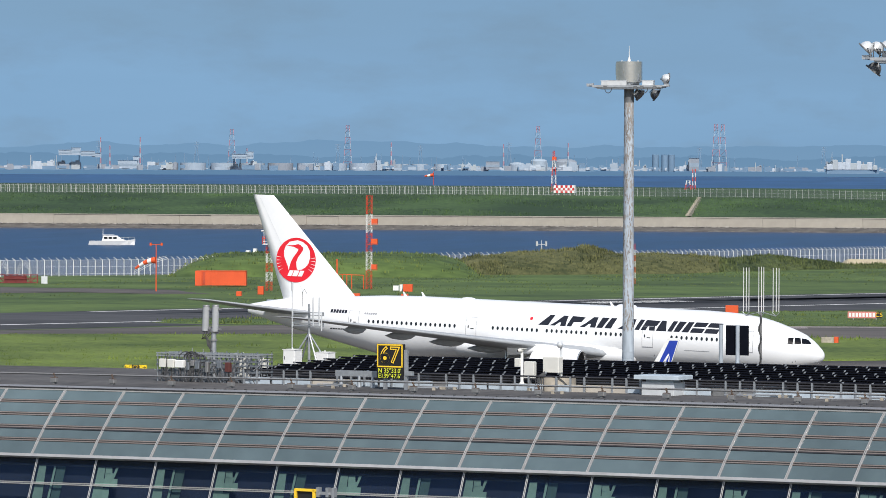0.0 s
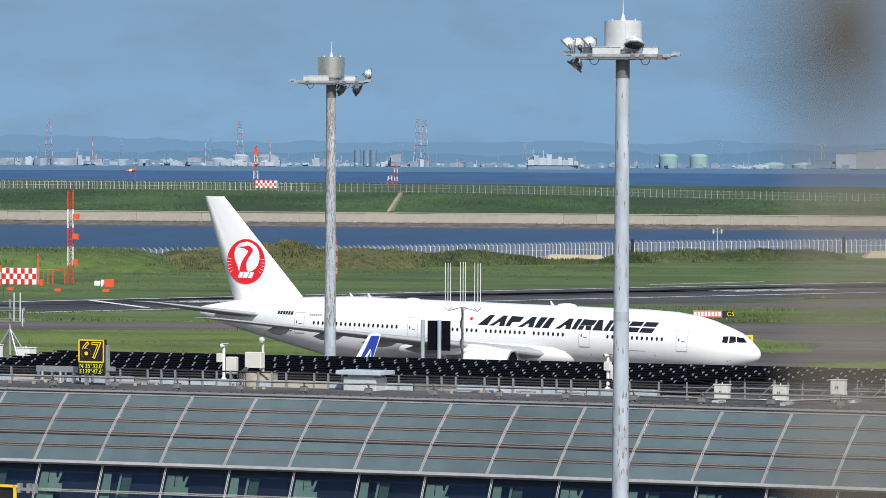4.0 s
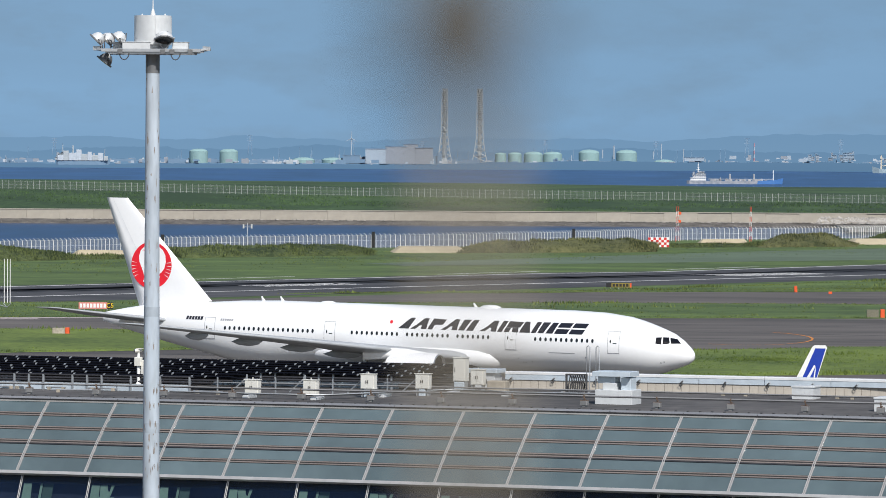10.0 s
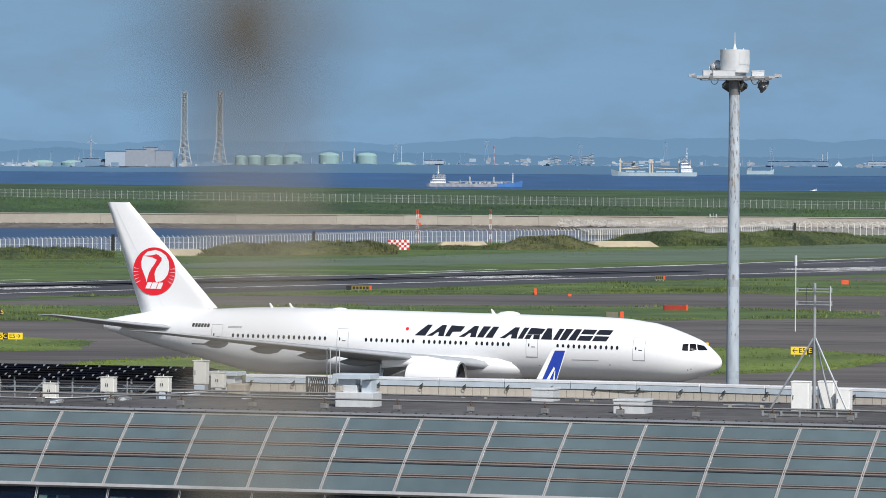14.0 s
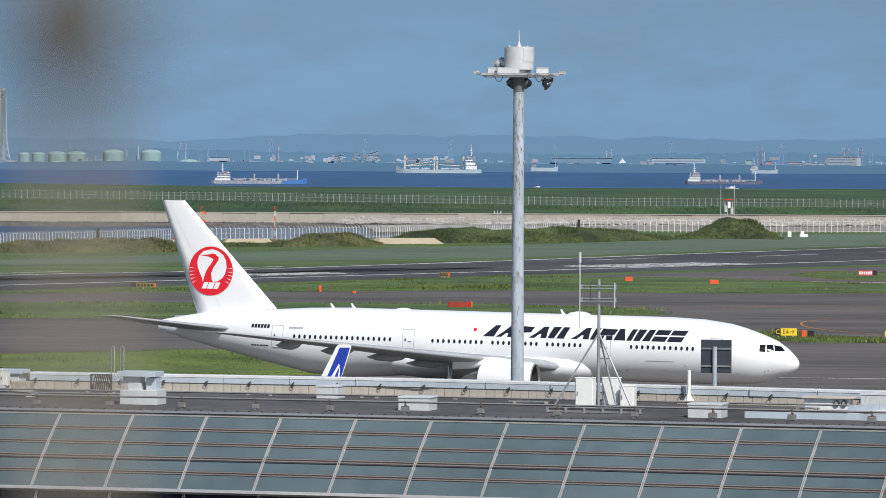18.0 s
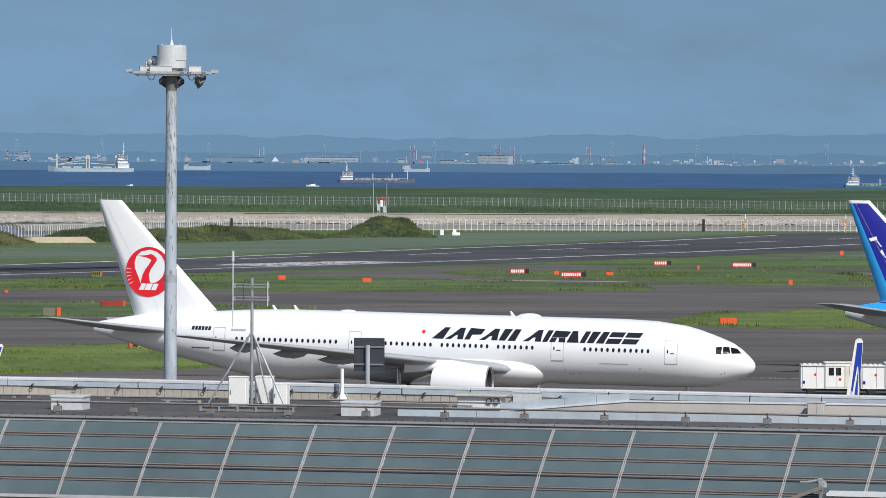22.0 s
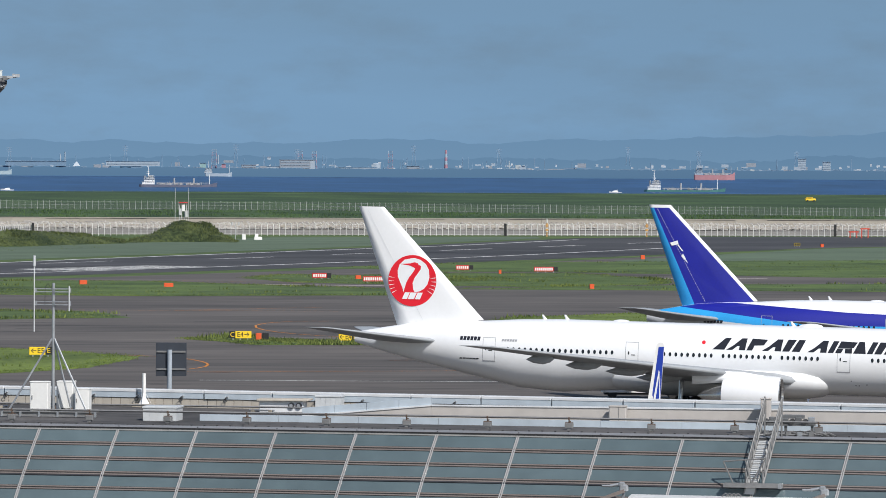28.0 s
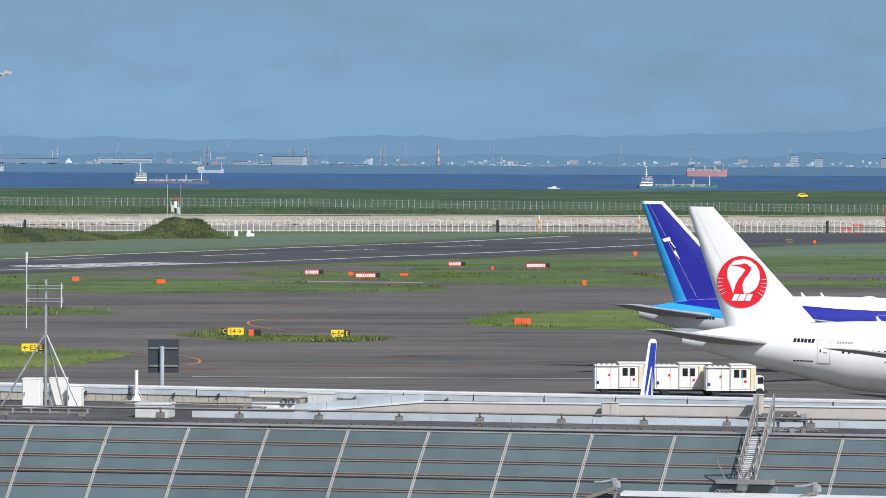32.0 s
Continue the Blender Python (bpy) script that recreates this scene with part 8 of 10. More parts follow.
banded("lattice_tower", pose(-186, 841, 0.05), 16.8, 0.9, 0.9, 5, "red and white lattice navigation tower on grass", REDW, WHITEW, heads=((1.0, 12.2, 1.1), (1.0, 8.6, 1.1), (0.9, 4.0, 1.1)))
banded("lattice_tower", pose(-200.3, 824, 0.05), 8.2, 0.9, 0.9, 5, "red and white lattice tower on grass", REDW, WHITEW)
banded("lattice_tower", pose(-146.3, 893, 0.05), 7.6, 0.25, 0.2, 7, "slim red and white banded mast", REDW, WHITEW, False)
banded("lattice_tower", pose(8.3, 1312, 0.05), 9.6, 1.0, 0.5, 7, "red and white lattice mast beside a chequered hut", REDW, WHITEW, heads=((0.6, 7.8, 0.9), (0.6, 5.6, 0.8)))
banded("lattice_tower", pose(28.4, 1318, 0.05), 9.6, 0.6, 0.4, 7, "red and white banded mast", REDW, WHITEW)
banded("lattice_tower", pose(-191.2, 838.0, 0.05), 5.4, 0.24, 0.2, 1, "slim orange mast on grass", ORANGE, WHITEW, False)
banded("lattice_tower", pose(-196.2, 826, 0.05), 3.6, 1.7, 1.7, 3, "red and white lattice stand before a chequered hut", ORANGE, WHITEW)
banded("lattice_tower", pose(407, 1505, 0.05), 9.0, 1.6, 1.6, 1, "red lattice frame tower before the sea wall", REDW, WHITEW)
banded("lattice_tower", pose(414, 1500, 0.05), 7.0, 1.6, 1.6, 1, "red lattice frame tower before the sea wall", REDW, WHITEW)
# far side beacons on the bank
p = far(-10.27, 1900, -0.0058)
banded("lattice_tower", Matrix.Translation(p), 16.5, 2.0, 0.6, 5, "red and white tapered beacon tower on the embankment", REDW, WHITEW, heads=((0.2, 13.4, 1.6),))
p = far(-8.6, 1900, -0.0052)
banded("lattice_tower", Matrix.Translation(p), 8.2, 1.1, 1.1, 5, "red and white banded tower on the embankment", REDW, WHITEW)
p = far(-8.67, 1900, -0.0052)
banded("lattice_tower", Matrix.Translation(p), 3.6, 2.4, 1.0, 2, "small red and white frame on the embankment", REDW, WHITEW)


def hut(m, w, d, h, nx, nz, label):
    th = empty("chequered_hut", m, label, "hut", "chequered huts")
    bm = bmesh.new()
    chamfer(bm, (0, 0, h / 2), (w, d, h), 0.05)
    part("body", bm, WHITEW, th)
    for i in range(nx):
        for k in range(nz):
            if (i + k) % 2:
                bm = bmesh.new()
                box(bm, (-w / 2 + w * (i + 0.5) / nx, -d / 2 - 0.02, h * (k + 0.5) / nz), (w / nx, 0.04, h / nz))
                part("red_square", bm, SIGNRED, th)
    return th


hut(pose(3.0, 1229, 0.05), 5.4, 3.0, 2.5, 8, 4, "white hut with red chequered squares on the airfield")
hut(Matrix.Translation(far(-10.14, 1880, -0.0060)), 8.4, 3.0, 3.0, 9, 3, "white hut with red chequered squares on the embankment")
hut(pose(-194.5, 838.6, 0.05), 6.2, 2.6, 2.9, 9, 3, "white hut with red chequered squares on grass")
th = empty("measuring_platform", pose(-200.3, 824, 8.2), "white railed platform with two wind gauges on a red tower", "platform")
bm = bmesh.new()
box(bm, (0, 0, 0.1), (2.1, 1.4, 0.16))
part("deck", bm, WHITEW, th)
for s in (-1, 1):
    bm = bmesh.new()
    tube(bm, (s, -0.7, 0.1), (s, -0.7, 1.5), 0.07, 0.07, 5)
    tube(bm, (s, 0.7, 0.1), (s, 0.7, 1.5), 0.07, 0.07, 5)
    tube(bm, (s, -0.7, 1.1), (s, 0.7, 1.1), 0.06, 0.06, 5)
    part("rail", bm, REDW, th)
    bm = bmesh.new()
    tube(bm, (s * 0.95, 0, 0.1), (s * 0.95, 0, 2.4), 0.05, 0.05, 5)
    tube(bm, (s * 0.95 - 0.5, 0, 2.4), (s * 0.95 + 0.4, 0, 2.5), 0.09, 0.16, 6)
    part("wind_gauge", bm, WHITEW, th)
for z in (0.6, 1.1):
    bm = bmesh.new()
    box(bm, (0, -0.7, z), (2.0, 0.06, 0.08))
    part("front_rail", bm, WHITEW if z < 1 else REDW, th)
th = empty("steel_gantry", pose(-189.1, 842, 0.05), "slim orange steel goal frame on grass", "frame")
for x in (-2.0, -1.2, -0.3, 1.9):
    bm = bmesh.new()
    tube(bm, (x, 0, 0), (x, 0, 2.5), 0.09, 0.08, 6)
    part("upright", bm, ORANGE, th)
bm = bmesh.new()
tube(bm, (-2.6, 0, 2.6), (1.9, 0, 2.45), 0.07, 0.07, 6)
part("crossbar", bm, ORANGE, th)
marker(-179.8, 835.3, 1.0, 0.7, 0.85, "small white field box on grass", "field_box", WHITEW)
marker(-177.6, 829.5, 0.5, 0.7, 1.2, "small white field box on grass", "field_box", WHITEW)

# windsock
th = empty("windsock", Matrix.Translation((-218.5, 815, 0.05)), "orange and white windsock on an orange mast", "windsock")
bm = bmesh.new()
tube(bm, (0, 0, 0), (0, 0, 8.2), 0.12, 0.08, 8)
tube(bm, (-1.2, 0, 8.2), (1.2, 0, 8.2), 0.06, 0.06, 6)
tube(bm, (-1.0, 0, 8.0), (-1.0, 0, 8.5), 0.2, 0.2, 8)
tube(bm, (1.0, 0, 8.0), (1.0, 0, 8.5), 0.2, 0.2, 8)
part("mast", bm, ORANGE, th)
for k in range(5):
    bm = bmesh.new()
    a, b = Vector((-0.05 - 0.74 * k, 0, 5.45 - 0.06 * k * k)), Vector((-0.79 - 0.74 * k, 0, 5.45 - 0.06 * (k + 1) ** 2))
    tube(bm, a, b, 0.6 - 0.08 * k, 0.52 - 0.08 * k, 12, caps=False)
    part("sock_band", bm, ORANGE if k % 2 == 0 else WHITEW, th)
p = far(-11.75, 1905, -0.0045)
th = empty("windsock", Matrix.Translation(p), "orange and white windsock on a mast on the embankment", "windsock")
bm = bmesh.new()
tube(bm, (1.6, 0, 0), (1.6, 0, 5.6), 0.12, 0.1, 6)
part("mast", bm, REDW, th)
for k in range(3):
    bm = bmesh.new()
    tube(bm, (1.5 - 1.2 * k, 0, 4.2 - 0.2 * k), (0.3 - 1.2 * k, 0, 4.0 - 0.2 * k), 0.75 - 0.15 * k, 0.6 - 0.15 * k, 10, caps=False)
    part("sock_band", bm, ORANGE if k % 2 == 0 else WHITEW, th)

# lookout gear on the scrub mound
th = empty("beacon_platform", pose(169.0, 1452, 0.05), "grey beacon platform with a red top behind the mound", "beacon")
for x, z in ((-0.9, 8.2), (0.1, 9.4), (1.0, 7.6)):
    bm = bmesh.new()
    box(bm, (x, -0.3, z), (0.8, 0.6, 2.0))
    part("lamp_box", bm, WHITEW if z > 9 else FENCEGREY, th)
for x in (-1.1, 1.1, -0.4, 0.5):
    bm = bmesh.new()
    box(bm, (x, 0, 5.5), (0.2, 0.3, 11.0))
    part("leg", bm, FENCEGREY, th)
bm = bmesh.new()
box(bm, (0, 0, 11.0), (2.6, 1.6, 0.3))
part("red_deck", bm, SIGNRED, th)
bm = bmesh.new()
for x in (-2.4, 1.7):
    tube(bm, (x, 0, 0), (x, 0, 15.5), 0.10, 0.08, 5)
part("whip", bm, FENCEGREY, th)
for x, y, h in ((183, 1436, 5.5), (-186, 1012, 6.2), (-97, 1164, 6.4), (103, 1516, 6.8)):
    th = empty("weather_mast", pose(x, y, 0.05), "slim grey instrument mast with small cross arms", "mast", "instrument masts")
    bm = bmesh.new()
    tube(bm, (0, 0, 0), (0, 0, h), 0.12, 0.08, 6)
    part("pole", bm, FENCEGREY, th)
    bm = bmesh.new()
    box(bm, (0, 0, h * 0.86), (2.2, 0.12, 0.12))
    for s in (-1, 1):
        tube(bm, (s, 0, h * 0.8), (s, 0, h * 0.97), 0.24, 0.24, 8)
    part("arm", bm, FENCEGREY, th)
for x, y, w, h, lb in ((186.1, 1440, 1.1, 1.6, "white equipment cabinet on the shoulder"), (189.9, 1436, 2.4, 0.9, "white localiser box on legs"), (189.6, 1437.2, 1.0, 1.8, "white antenna panel on the shoulder"), (-240.6, 966, 0.65, 1.5, "small grey-white cabinet on the grass mound"), (-239.3, 966, 0.8, 1.9, "small grey-white cabinet on the grass mound"), (-237.8, 966, 0.7, 2.3, "small white cabinet on the grass mound")):
    th = empty("equipment_box", pose(x, y, 2.6 if x < 0 else 0.05), lb, "cabinet")
    bm = bmesh.new()
    chamfer(bm, (0, 0, h / 2), (w, 1.0, h), 0.05)
    part("body", bm, WHITEW, th)
PALEORANGE = mat("faded orange post paint", (0.55, 0.30, 0.10), 0.7, var=0.2)
for x in (293.9, 326.7):
    th = empty("orange_post", pose(x, 1515, 0.05), "faded orange signal post before the sea wall", "post", "signal posts")
    for k in range(4):
        bm = bmesh.new()
        tube(bm, (0, 0, 1.45 * k), (0, 0, 1.45 * (k + 1)), 0.20, 0.19, 6)
        part("band", bm, PALEORANGE if k % 2 == 0 else FENCE, th)
    for z in (2.2, 3.6):
        bm = bmesh.new()
        box(bm, (0, 0, z), (0.9, 0.4, 0.7))
        part("lamp_box", bm, PALEORANGE, th)
# low red frames and a slim mast by the shoulder
for x, w, h in ((391.4, 3.2, 2.0), (395.2, 3.0, 3.0)):
    th = empty("red_frame", pose(x, 1500, 0.05), "low red steel frame by the runway shoulder", "frame", "red steel frames")
    bm = bmesh.new()
    box(bm, (0, 0, h), (w, 0.8, 0.35))
    part("top_rail", bm, REDW, th)
    for k in (-0.35, 0.35):
        bm = bmesh.new()
        box(bm, (w * k, 0, h / 2), (0.25, 0.25, h))
        part("leg", bm, REDW, th)
for x, y in ((-114.8, 1135.5), (-68.3, 1198), (-19.3, 1268), (128.4, 1511), (283, 1529.5), (393.2, 1530.5)):
    th = empty("dark_post", pose(x, y, 0.05), "dark square gate post in the fence", "post", "dark fence posts")
    bm = bmesh.new()
    box(bm, (0, 0, 2.0), (0.8, 0.5, 4.0))
    part("body", bm, SIGNBLACK, th)

# passenger lift trucks
def truck(x, y, turn, label):
    th = empty("lift_truck", Matrix.Translation((x, y, 0.02)) @ Matrix.Rotation(radians(turn), 4, "Z"), label, "truck", "white lift trucks")
    bm = bmesh.new()
    chamfer(bm, (0.98, 0, 1.80), (2.5, 2.4, 2.45), 0.06)
    b = part("body", bm, WHITEW, th)
    bm = bmesh.new()
    chamfer(bm, (-1.46, 0.02, 1.68), (2.36, 2.3, 2.2), 0.06)
    part("rear_body", bm, WHITEW, th)
    for x0, w0, z0 in ((-1.46, 2.3, 2.84), (1.35, 3.3, 3.10)):
        bm = bmesh.new()
        chamfer(bm, (x0, 0, z0), (w0, 2.5, 0.12), 0.03)
        part("roof_section", bm, CABINET, b)
    for k in range(4):
        bm = bmesh.new()
        box(bm, (-2.2 + 0.5 * k, -0.3, 2.95), (0.3, 0.8, 0.12))
        part("roof_fitting", bm, VENT, b)
    bm = bmesh.new()
    box(bm, (1.92, -1.215, 1.75), (0.36, 0.03, 2.1))
    part("door", bm, CABINET, b, "cream side door")
    for x0 in (1.7, 2.14):
        bm = bmesh.new()
        tube(bm, (x0, -1.26, 0.7), (x0, -1.26, 2.8), 0.03, 0.03, 5)
        part("grab_rail", bm, AMBER, b)
    for x0 in (0.15, 0.85):
        bm = bmesh.new()
        box(bm, (x0 + 0.2, -1.215, 2.25), (0.5, 0.03, 0.75))
        part("window", bm, PANE, b)
    for x0, w0 in ((-2.45, 0.05), (-1.1, 0.03), (-0.3, 0.06), (0.9, 0.02)):
        bm = bmesh.new()
        box(bm, (x0, -1.22 if x0 > 0 else -1.14, 1.75), (w0, 0.04, 2.1))
        part("seam", bm, SEAM, b)
    for z0 in (0.75, 2.78):
        bm = bmesh.new()
        box(bm, (1.0, -1.212, z0), (2.4, 0.03, 0.05))
        part("edge_trim", bm, SEAM, b)
    for x0, r in ((-1.2, 0.12), (1.2, 0.13)):
        bm = bmesh.new()
        y0 = -1.12 if x0 < 0 else -1.19
        tube(bm, (x0, y0, 1.95 if x0 < 0 else 1.5), (x0, y0 - 0.045, 1.95 if x0 < 0 else 1.5), r, r, 16)
        part("red_disc", bm, RED, b)
    bm = bmesh.new()
    box(bm, (-2.35, -1.14, 1.2), (0.3, 0.03, 0.3))
    part("blue_plate", bm, BLUE, b)
    bm = bmesh.new()
    chamfer(bm, (2.62, 0, 1.25), (0.80, 2.2, 1.5), 0.12)
    c = part("cab", bm, WHITEW, th)
    bm = bmesh.new()
    box(bm, (2.66, -1.10, 1.60), (0.52, 0.05, 0.62))
    box(bm, (3.02, 0, 1.60), (0.04, 1.9, 0.62))
    part("cab_window", bm, PANE, c)
    bm = bmesh.new()
    box(bm, (3.12, -1.28, 1.75), (0.10, 0.2, 0.40))
    tube(bm, (2.9, -1.1, 2.0), (3.12, -1.25, 1.9), 0.025, 0.025, 4)
    part("mirror", bm, CABLE, c)
    bm = bmesh.new()
    box(bm, (0.5, 0, 0.5), (5.8, 1.6, 0.3))
    part("chassis", bm, DARK, th)
    for x0 in (-1.6, 2.6):
        for s in (-1, 1):
            bm = bmesh.new()
            tube(bm, (x0, s * 0.85, 0.42), (x0, s * 1.12, 0.42), 0.42, 0.42, 16)
            part("wheel", bm, TYRE, th)
    return th


for x, y in ((97.3, 459.3), (103.0, 458.0), (107.3, 454.4)):
    truck(x, y, -8, "white boxy passenger lift truck with small red discs")

# wing tips of aircraft parked low behind the pier
def wingtip(b, r, z0, h, lean, chord, turn, top, label):
    a = radians(b)
    th = empty("parked_wing", Matrix.Translation((math.sin(a) * r, math.cos(a) * r, 0.02)) @ Matrix.Rotation(radians(turn), 4, "Z"), label, "aircraft wing", "parked wing tips")
    bm = bmesh.new()
    q = [(0, z0), (lean - 0.06, z0 + h * 0.96), (lean + 0.1, z0 + h), (lean + top - 0.12, z0 + h), (lean + top, z0 + h * 0.95), (chord, z0)]
    for y0, y1, m in ((-0.07, 0.07, 0),):
        v0, v1 = [bm.verts.new((x, y0, z)) for x, z in q], [bm.verts.new((x, y1, z)) for x, z in q]
        bm.faces.new(v0)
        bm.faces.new(v1[::-1])
        for i in range(6):
            bm.faces.new((v0[i], v0[(i + 1) % 6], v1[(i + 1) % 6], v1[i]))
    w = part("winglet", bm, WHITEW, th)
    bm = bmesh.new()
    f = lambda s, t: ((1 - t) * (s * chord) + t * (lean + s * top), -0.08, z0 + h * t)
    bm.faces.new([bm.verts.new(f(s, t)) for s, t in ((0.30, 0.0), (0.26, 0.93), (0.97, 0.93), (0.99, 0.0))])
    part("blue_panel", bm, TIPBLUE, w)
    bm = bmesh.new()
    for pts in (((0.42, 0.05), (0.62, 0.56), (0.72, 0.52), (0.60, 0.05)), ((0.72, 0.52), (0.80, 0.44), (0.99, 0.06), (0.90, 0.02)), ((0.30, 0.1), (0.36, 0.16), (0.42, 0.02), (0.34, 0.0))):
        bm.faces.new([bm.verts.new(Vector(f(s, t)) + Vector((0, -0.012, 0))) for s, t in pts])
    part("white_stripe", bm, WHITEW, w)
    bm = bmesh.new()
    wing(bm, [(0.0, -0.2, z0, chord + 0.4, 0.09), (9.0, -4.0, z0 - 0.9, chord + 2.4, 0.1)])
    part("wing_panel", bm, WINGGREY, th)
    bm = bmesh.new()
    tube(bm, (1.0, 5.0, 0), (1.0, 5.0, z0 - 0.5), 0.25, 0.25, 8)
    tube(bm, (1.0, 5.0, 0), (1.0, 5.0, 0.3), 0.8, 0.6, 10)
    part("support_jack", bm, GALV, th)


wingtip(-9.136, 350, 7.4, 2.55, 1.48, 1.5, -5, 0.85, "blue and white winglet of an aircraft parked behind the pier")
wingtip(1.72, 350, 5.9, 3.2, 1.62, 1.68, -5, 1.02, "blue and white winglet of an aircraft parked behind the pier")
wingtip(12.185, 350, 5.3, 4.5, 0.72, 0.95, -12, 0.52, "narrow blue and white winglet of an aircraft parked behind the pier")

# yellow car on the far bank
p = far(14.11, 1960, -0.0070)
th = empty("car", Matrix.Translation(p), "small yellow service car on the far embankment", "car")
bm = bmesh.new()
chamfer(bm, (0, 0, 0.85), (4.4, 1.8, 0.8), 0.15)
part("body", bm, AMBER, th)
bm = bmesh.new()
chamfer(bm, (-0.3, 0, 1.5), (2.8, 1.6, 0.65), 0.25)
part("cabin", bm, AMBER, th)
bm = bmesh.new()
box(bm, (-0.3, -0.82, 1.5), (2.2, 0.03, 0.42))
part("window", bm, PANE, th)
for x0 in (-1.4, 1.4):
    for s in (-1, 1):
        bm = bmesh.new()
        tube(bm, (x0, s * 0.7, 0.36), (x0, s * 0.92, 0.36), 0.36, 0.36, 12)
        part("wheel", bm, TYRE, th)
# concrete steps up the bank
bm = bmesh.new()
a, b = far(-8.53, 1843, -0.0071), far(-8.66, 1745, -0.0107)
for k in range(12):
    box(bm, a.lerp(b, k / 11) + Vector((0, 0, 0.3)), (1.1, 9.0, 0.6))
tagged(link("bank_steps", bm, CONC2), "concrete steps up the grass embankment", "steps", kind="structure")
# edge lights along the plateau rim
bm = bmesh.new()
for k in range(150):
    b = -1 + 17 * k / 150
    box(bm, far(b, 2490, rim(b)) + Vector((0, 0, 0.3)), (0.1, 0.1, 0.35))
tagged(link("rim_posts", bm, FENCEGREY), "row of tiny white posts along the plateau rim", "posts", kind="stuff")

# low dark red frame with wire hoops, and a white cabinet, by the canal fence
MAROON = mat("dull dark red steel", (0.16, 0.022, 0.02), 0.6, var=0.25)
th = empty("red_frame", pose(-257.5, 861, 0.02, 0, 0, 16), "low dark red steel frame with loops of wire", "equipment")
for z in (0.12, 0.85, 1.6):
    bm = bmesh.new()
    box(bm, (0, 0, z), (7.6, 0.22, 0.16))
    part("beam", bm, MAROON, th)
for k in range(7):
    bm = bmesh.new()
    box(bm, (-3.7 + 1.23 * k, 0.02, 0.85), (0.2, 0.2, 1.7))
    part("post", bm, MAROON, th)
for k in range(6):
    bm = bmesh.new()
    s = 1 if k % 2 else -1
    tube(bm, (-3.7 + 1.23 * k, 0, 0.85 - 0.7 * s), (-2.47 + 1.23 * k, 0, 0.85 + 0.7 * s), 0.09, 0.09, 4)
    part("brace", bm, MAROON, th)
bm = bmesh.new()
chamfer(bm, (-0.4, 0.5, 0.75), (4.2, 0.8, 1.4), 0.04)
part("body", bm, MAROON, th)
for x0 in (-3.0, 1.2):
    for k in range(5):
        bm = bmesh.new()
        r = 0.9 + 0.12 * k
        bent(bm, [(x0 + r * math.cos(radians(a)), 0.15 * k - 0.3, 1.6 + 1.9 * r * math.sin(radians(a))) for a in range(0, 181, 20)], 0.03, 4)
        part("wire_hoop", bm, FENCEGREY, th)
th = empty("white_cabinet", pose(-251.6, 858.5, 0.02, 0, 0, 16), "white steel cabinet beside the red frame", "cabinet")
bm = bmesh.new()
chamfer(bm, (0, 0, 0.72), (1.15, 0.7, 1.36), 0.04)
part("body", bm, VENT, th)
bm = bmesh.new()
box(bm, (0, -0.36, 0.72), (0.95, 0.03, 1.15))
part("door", bm, VENT, th)

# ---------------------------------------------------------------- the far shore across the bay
# Bay haze is mixed into these base colours
HZRED = mat("haze-paled red steel", (0.34, 0.19, 0.24), 0.8, var=0.06)
HZWHITE = mat("haze-blued white paint", (0.31, 0.375, 0.44), 0.8, var=0.06, each=0.2)
HZGREEN = mat("haze-paled green tank paint", (0.23, 0.36, 0.36), 0.8, var=0.06)
HZGREY = mat("haze-blued grey works metal", (0.14, 0.225, 0.32), 0.8, var=0.1, each=0.25)
HZTAN = mat("haze-greyed tan works cladding", (0.24, 0.27, 0.31), 0.8, var=0.08, each=0.2)
HZDARK = mat("haze-lifted dark paint", (0.12, 0.215, 0.32), 0.9, var=0.2)
HZBRIGHT = mat("haze-dulled white sheds", (0.42, 0.47, 0.52), 0.8, var=0.1)
HZBAND = mat("haze-paled window band", (0.235, 0.30, 0.365), 0.7, var=0.1)
CREAMHZ = mat("haze-greyed cream lattice", (0.36, 0.40, 0.42), 0.8, var=0.06)
RF = 4600.0
PXM = RF / GAUGE


def fm(b, el, r=RF):
    return Matrix.Translation(ring_at(b, r, el)) @ Matrix.Rotation(radians(-b), 4, "Z")


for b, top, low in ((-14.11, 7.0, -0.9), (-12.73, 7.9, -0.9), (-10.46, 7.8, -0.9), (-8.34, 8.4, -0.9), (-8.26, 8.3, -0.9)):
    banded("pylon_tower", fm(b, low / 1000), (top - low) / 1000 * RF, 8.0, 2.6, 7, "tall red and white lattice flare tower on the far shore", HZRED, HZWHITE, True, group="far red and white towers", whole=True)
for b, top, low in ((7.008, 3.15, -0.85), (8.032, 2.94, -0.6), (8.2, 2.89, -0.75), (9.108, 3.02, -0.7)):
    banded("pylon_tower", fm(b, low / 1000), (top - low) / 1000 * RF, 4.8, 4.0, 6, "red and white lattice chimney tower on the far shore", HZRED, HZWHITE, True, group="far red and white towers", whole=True)
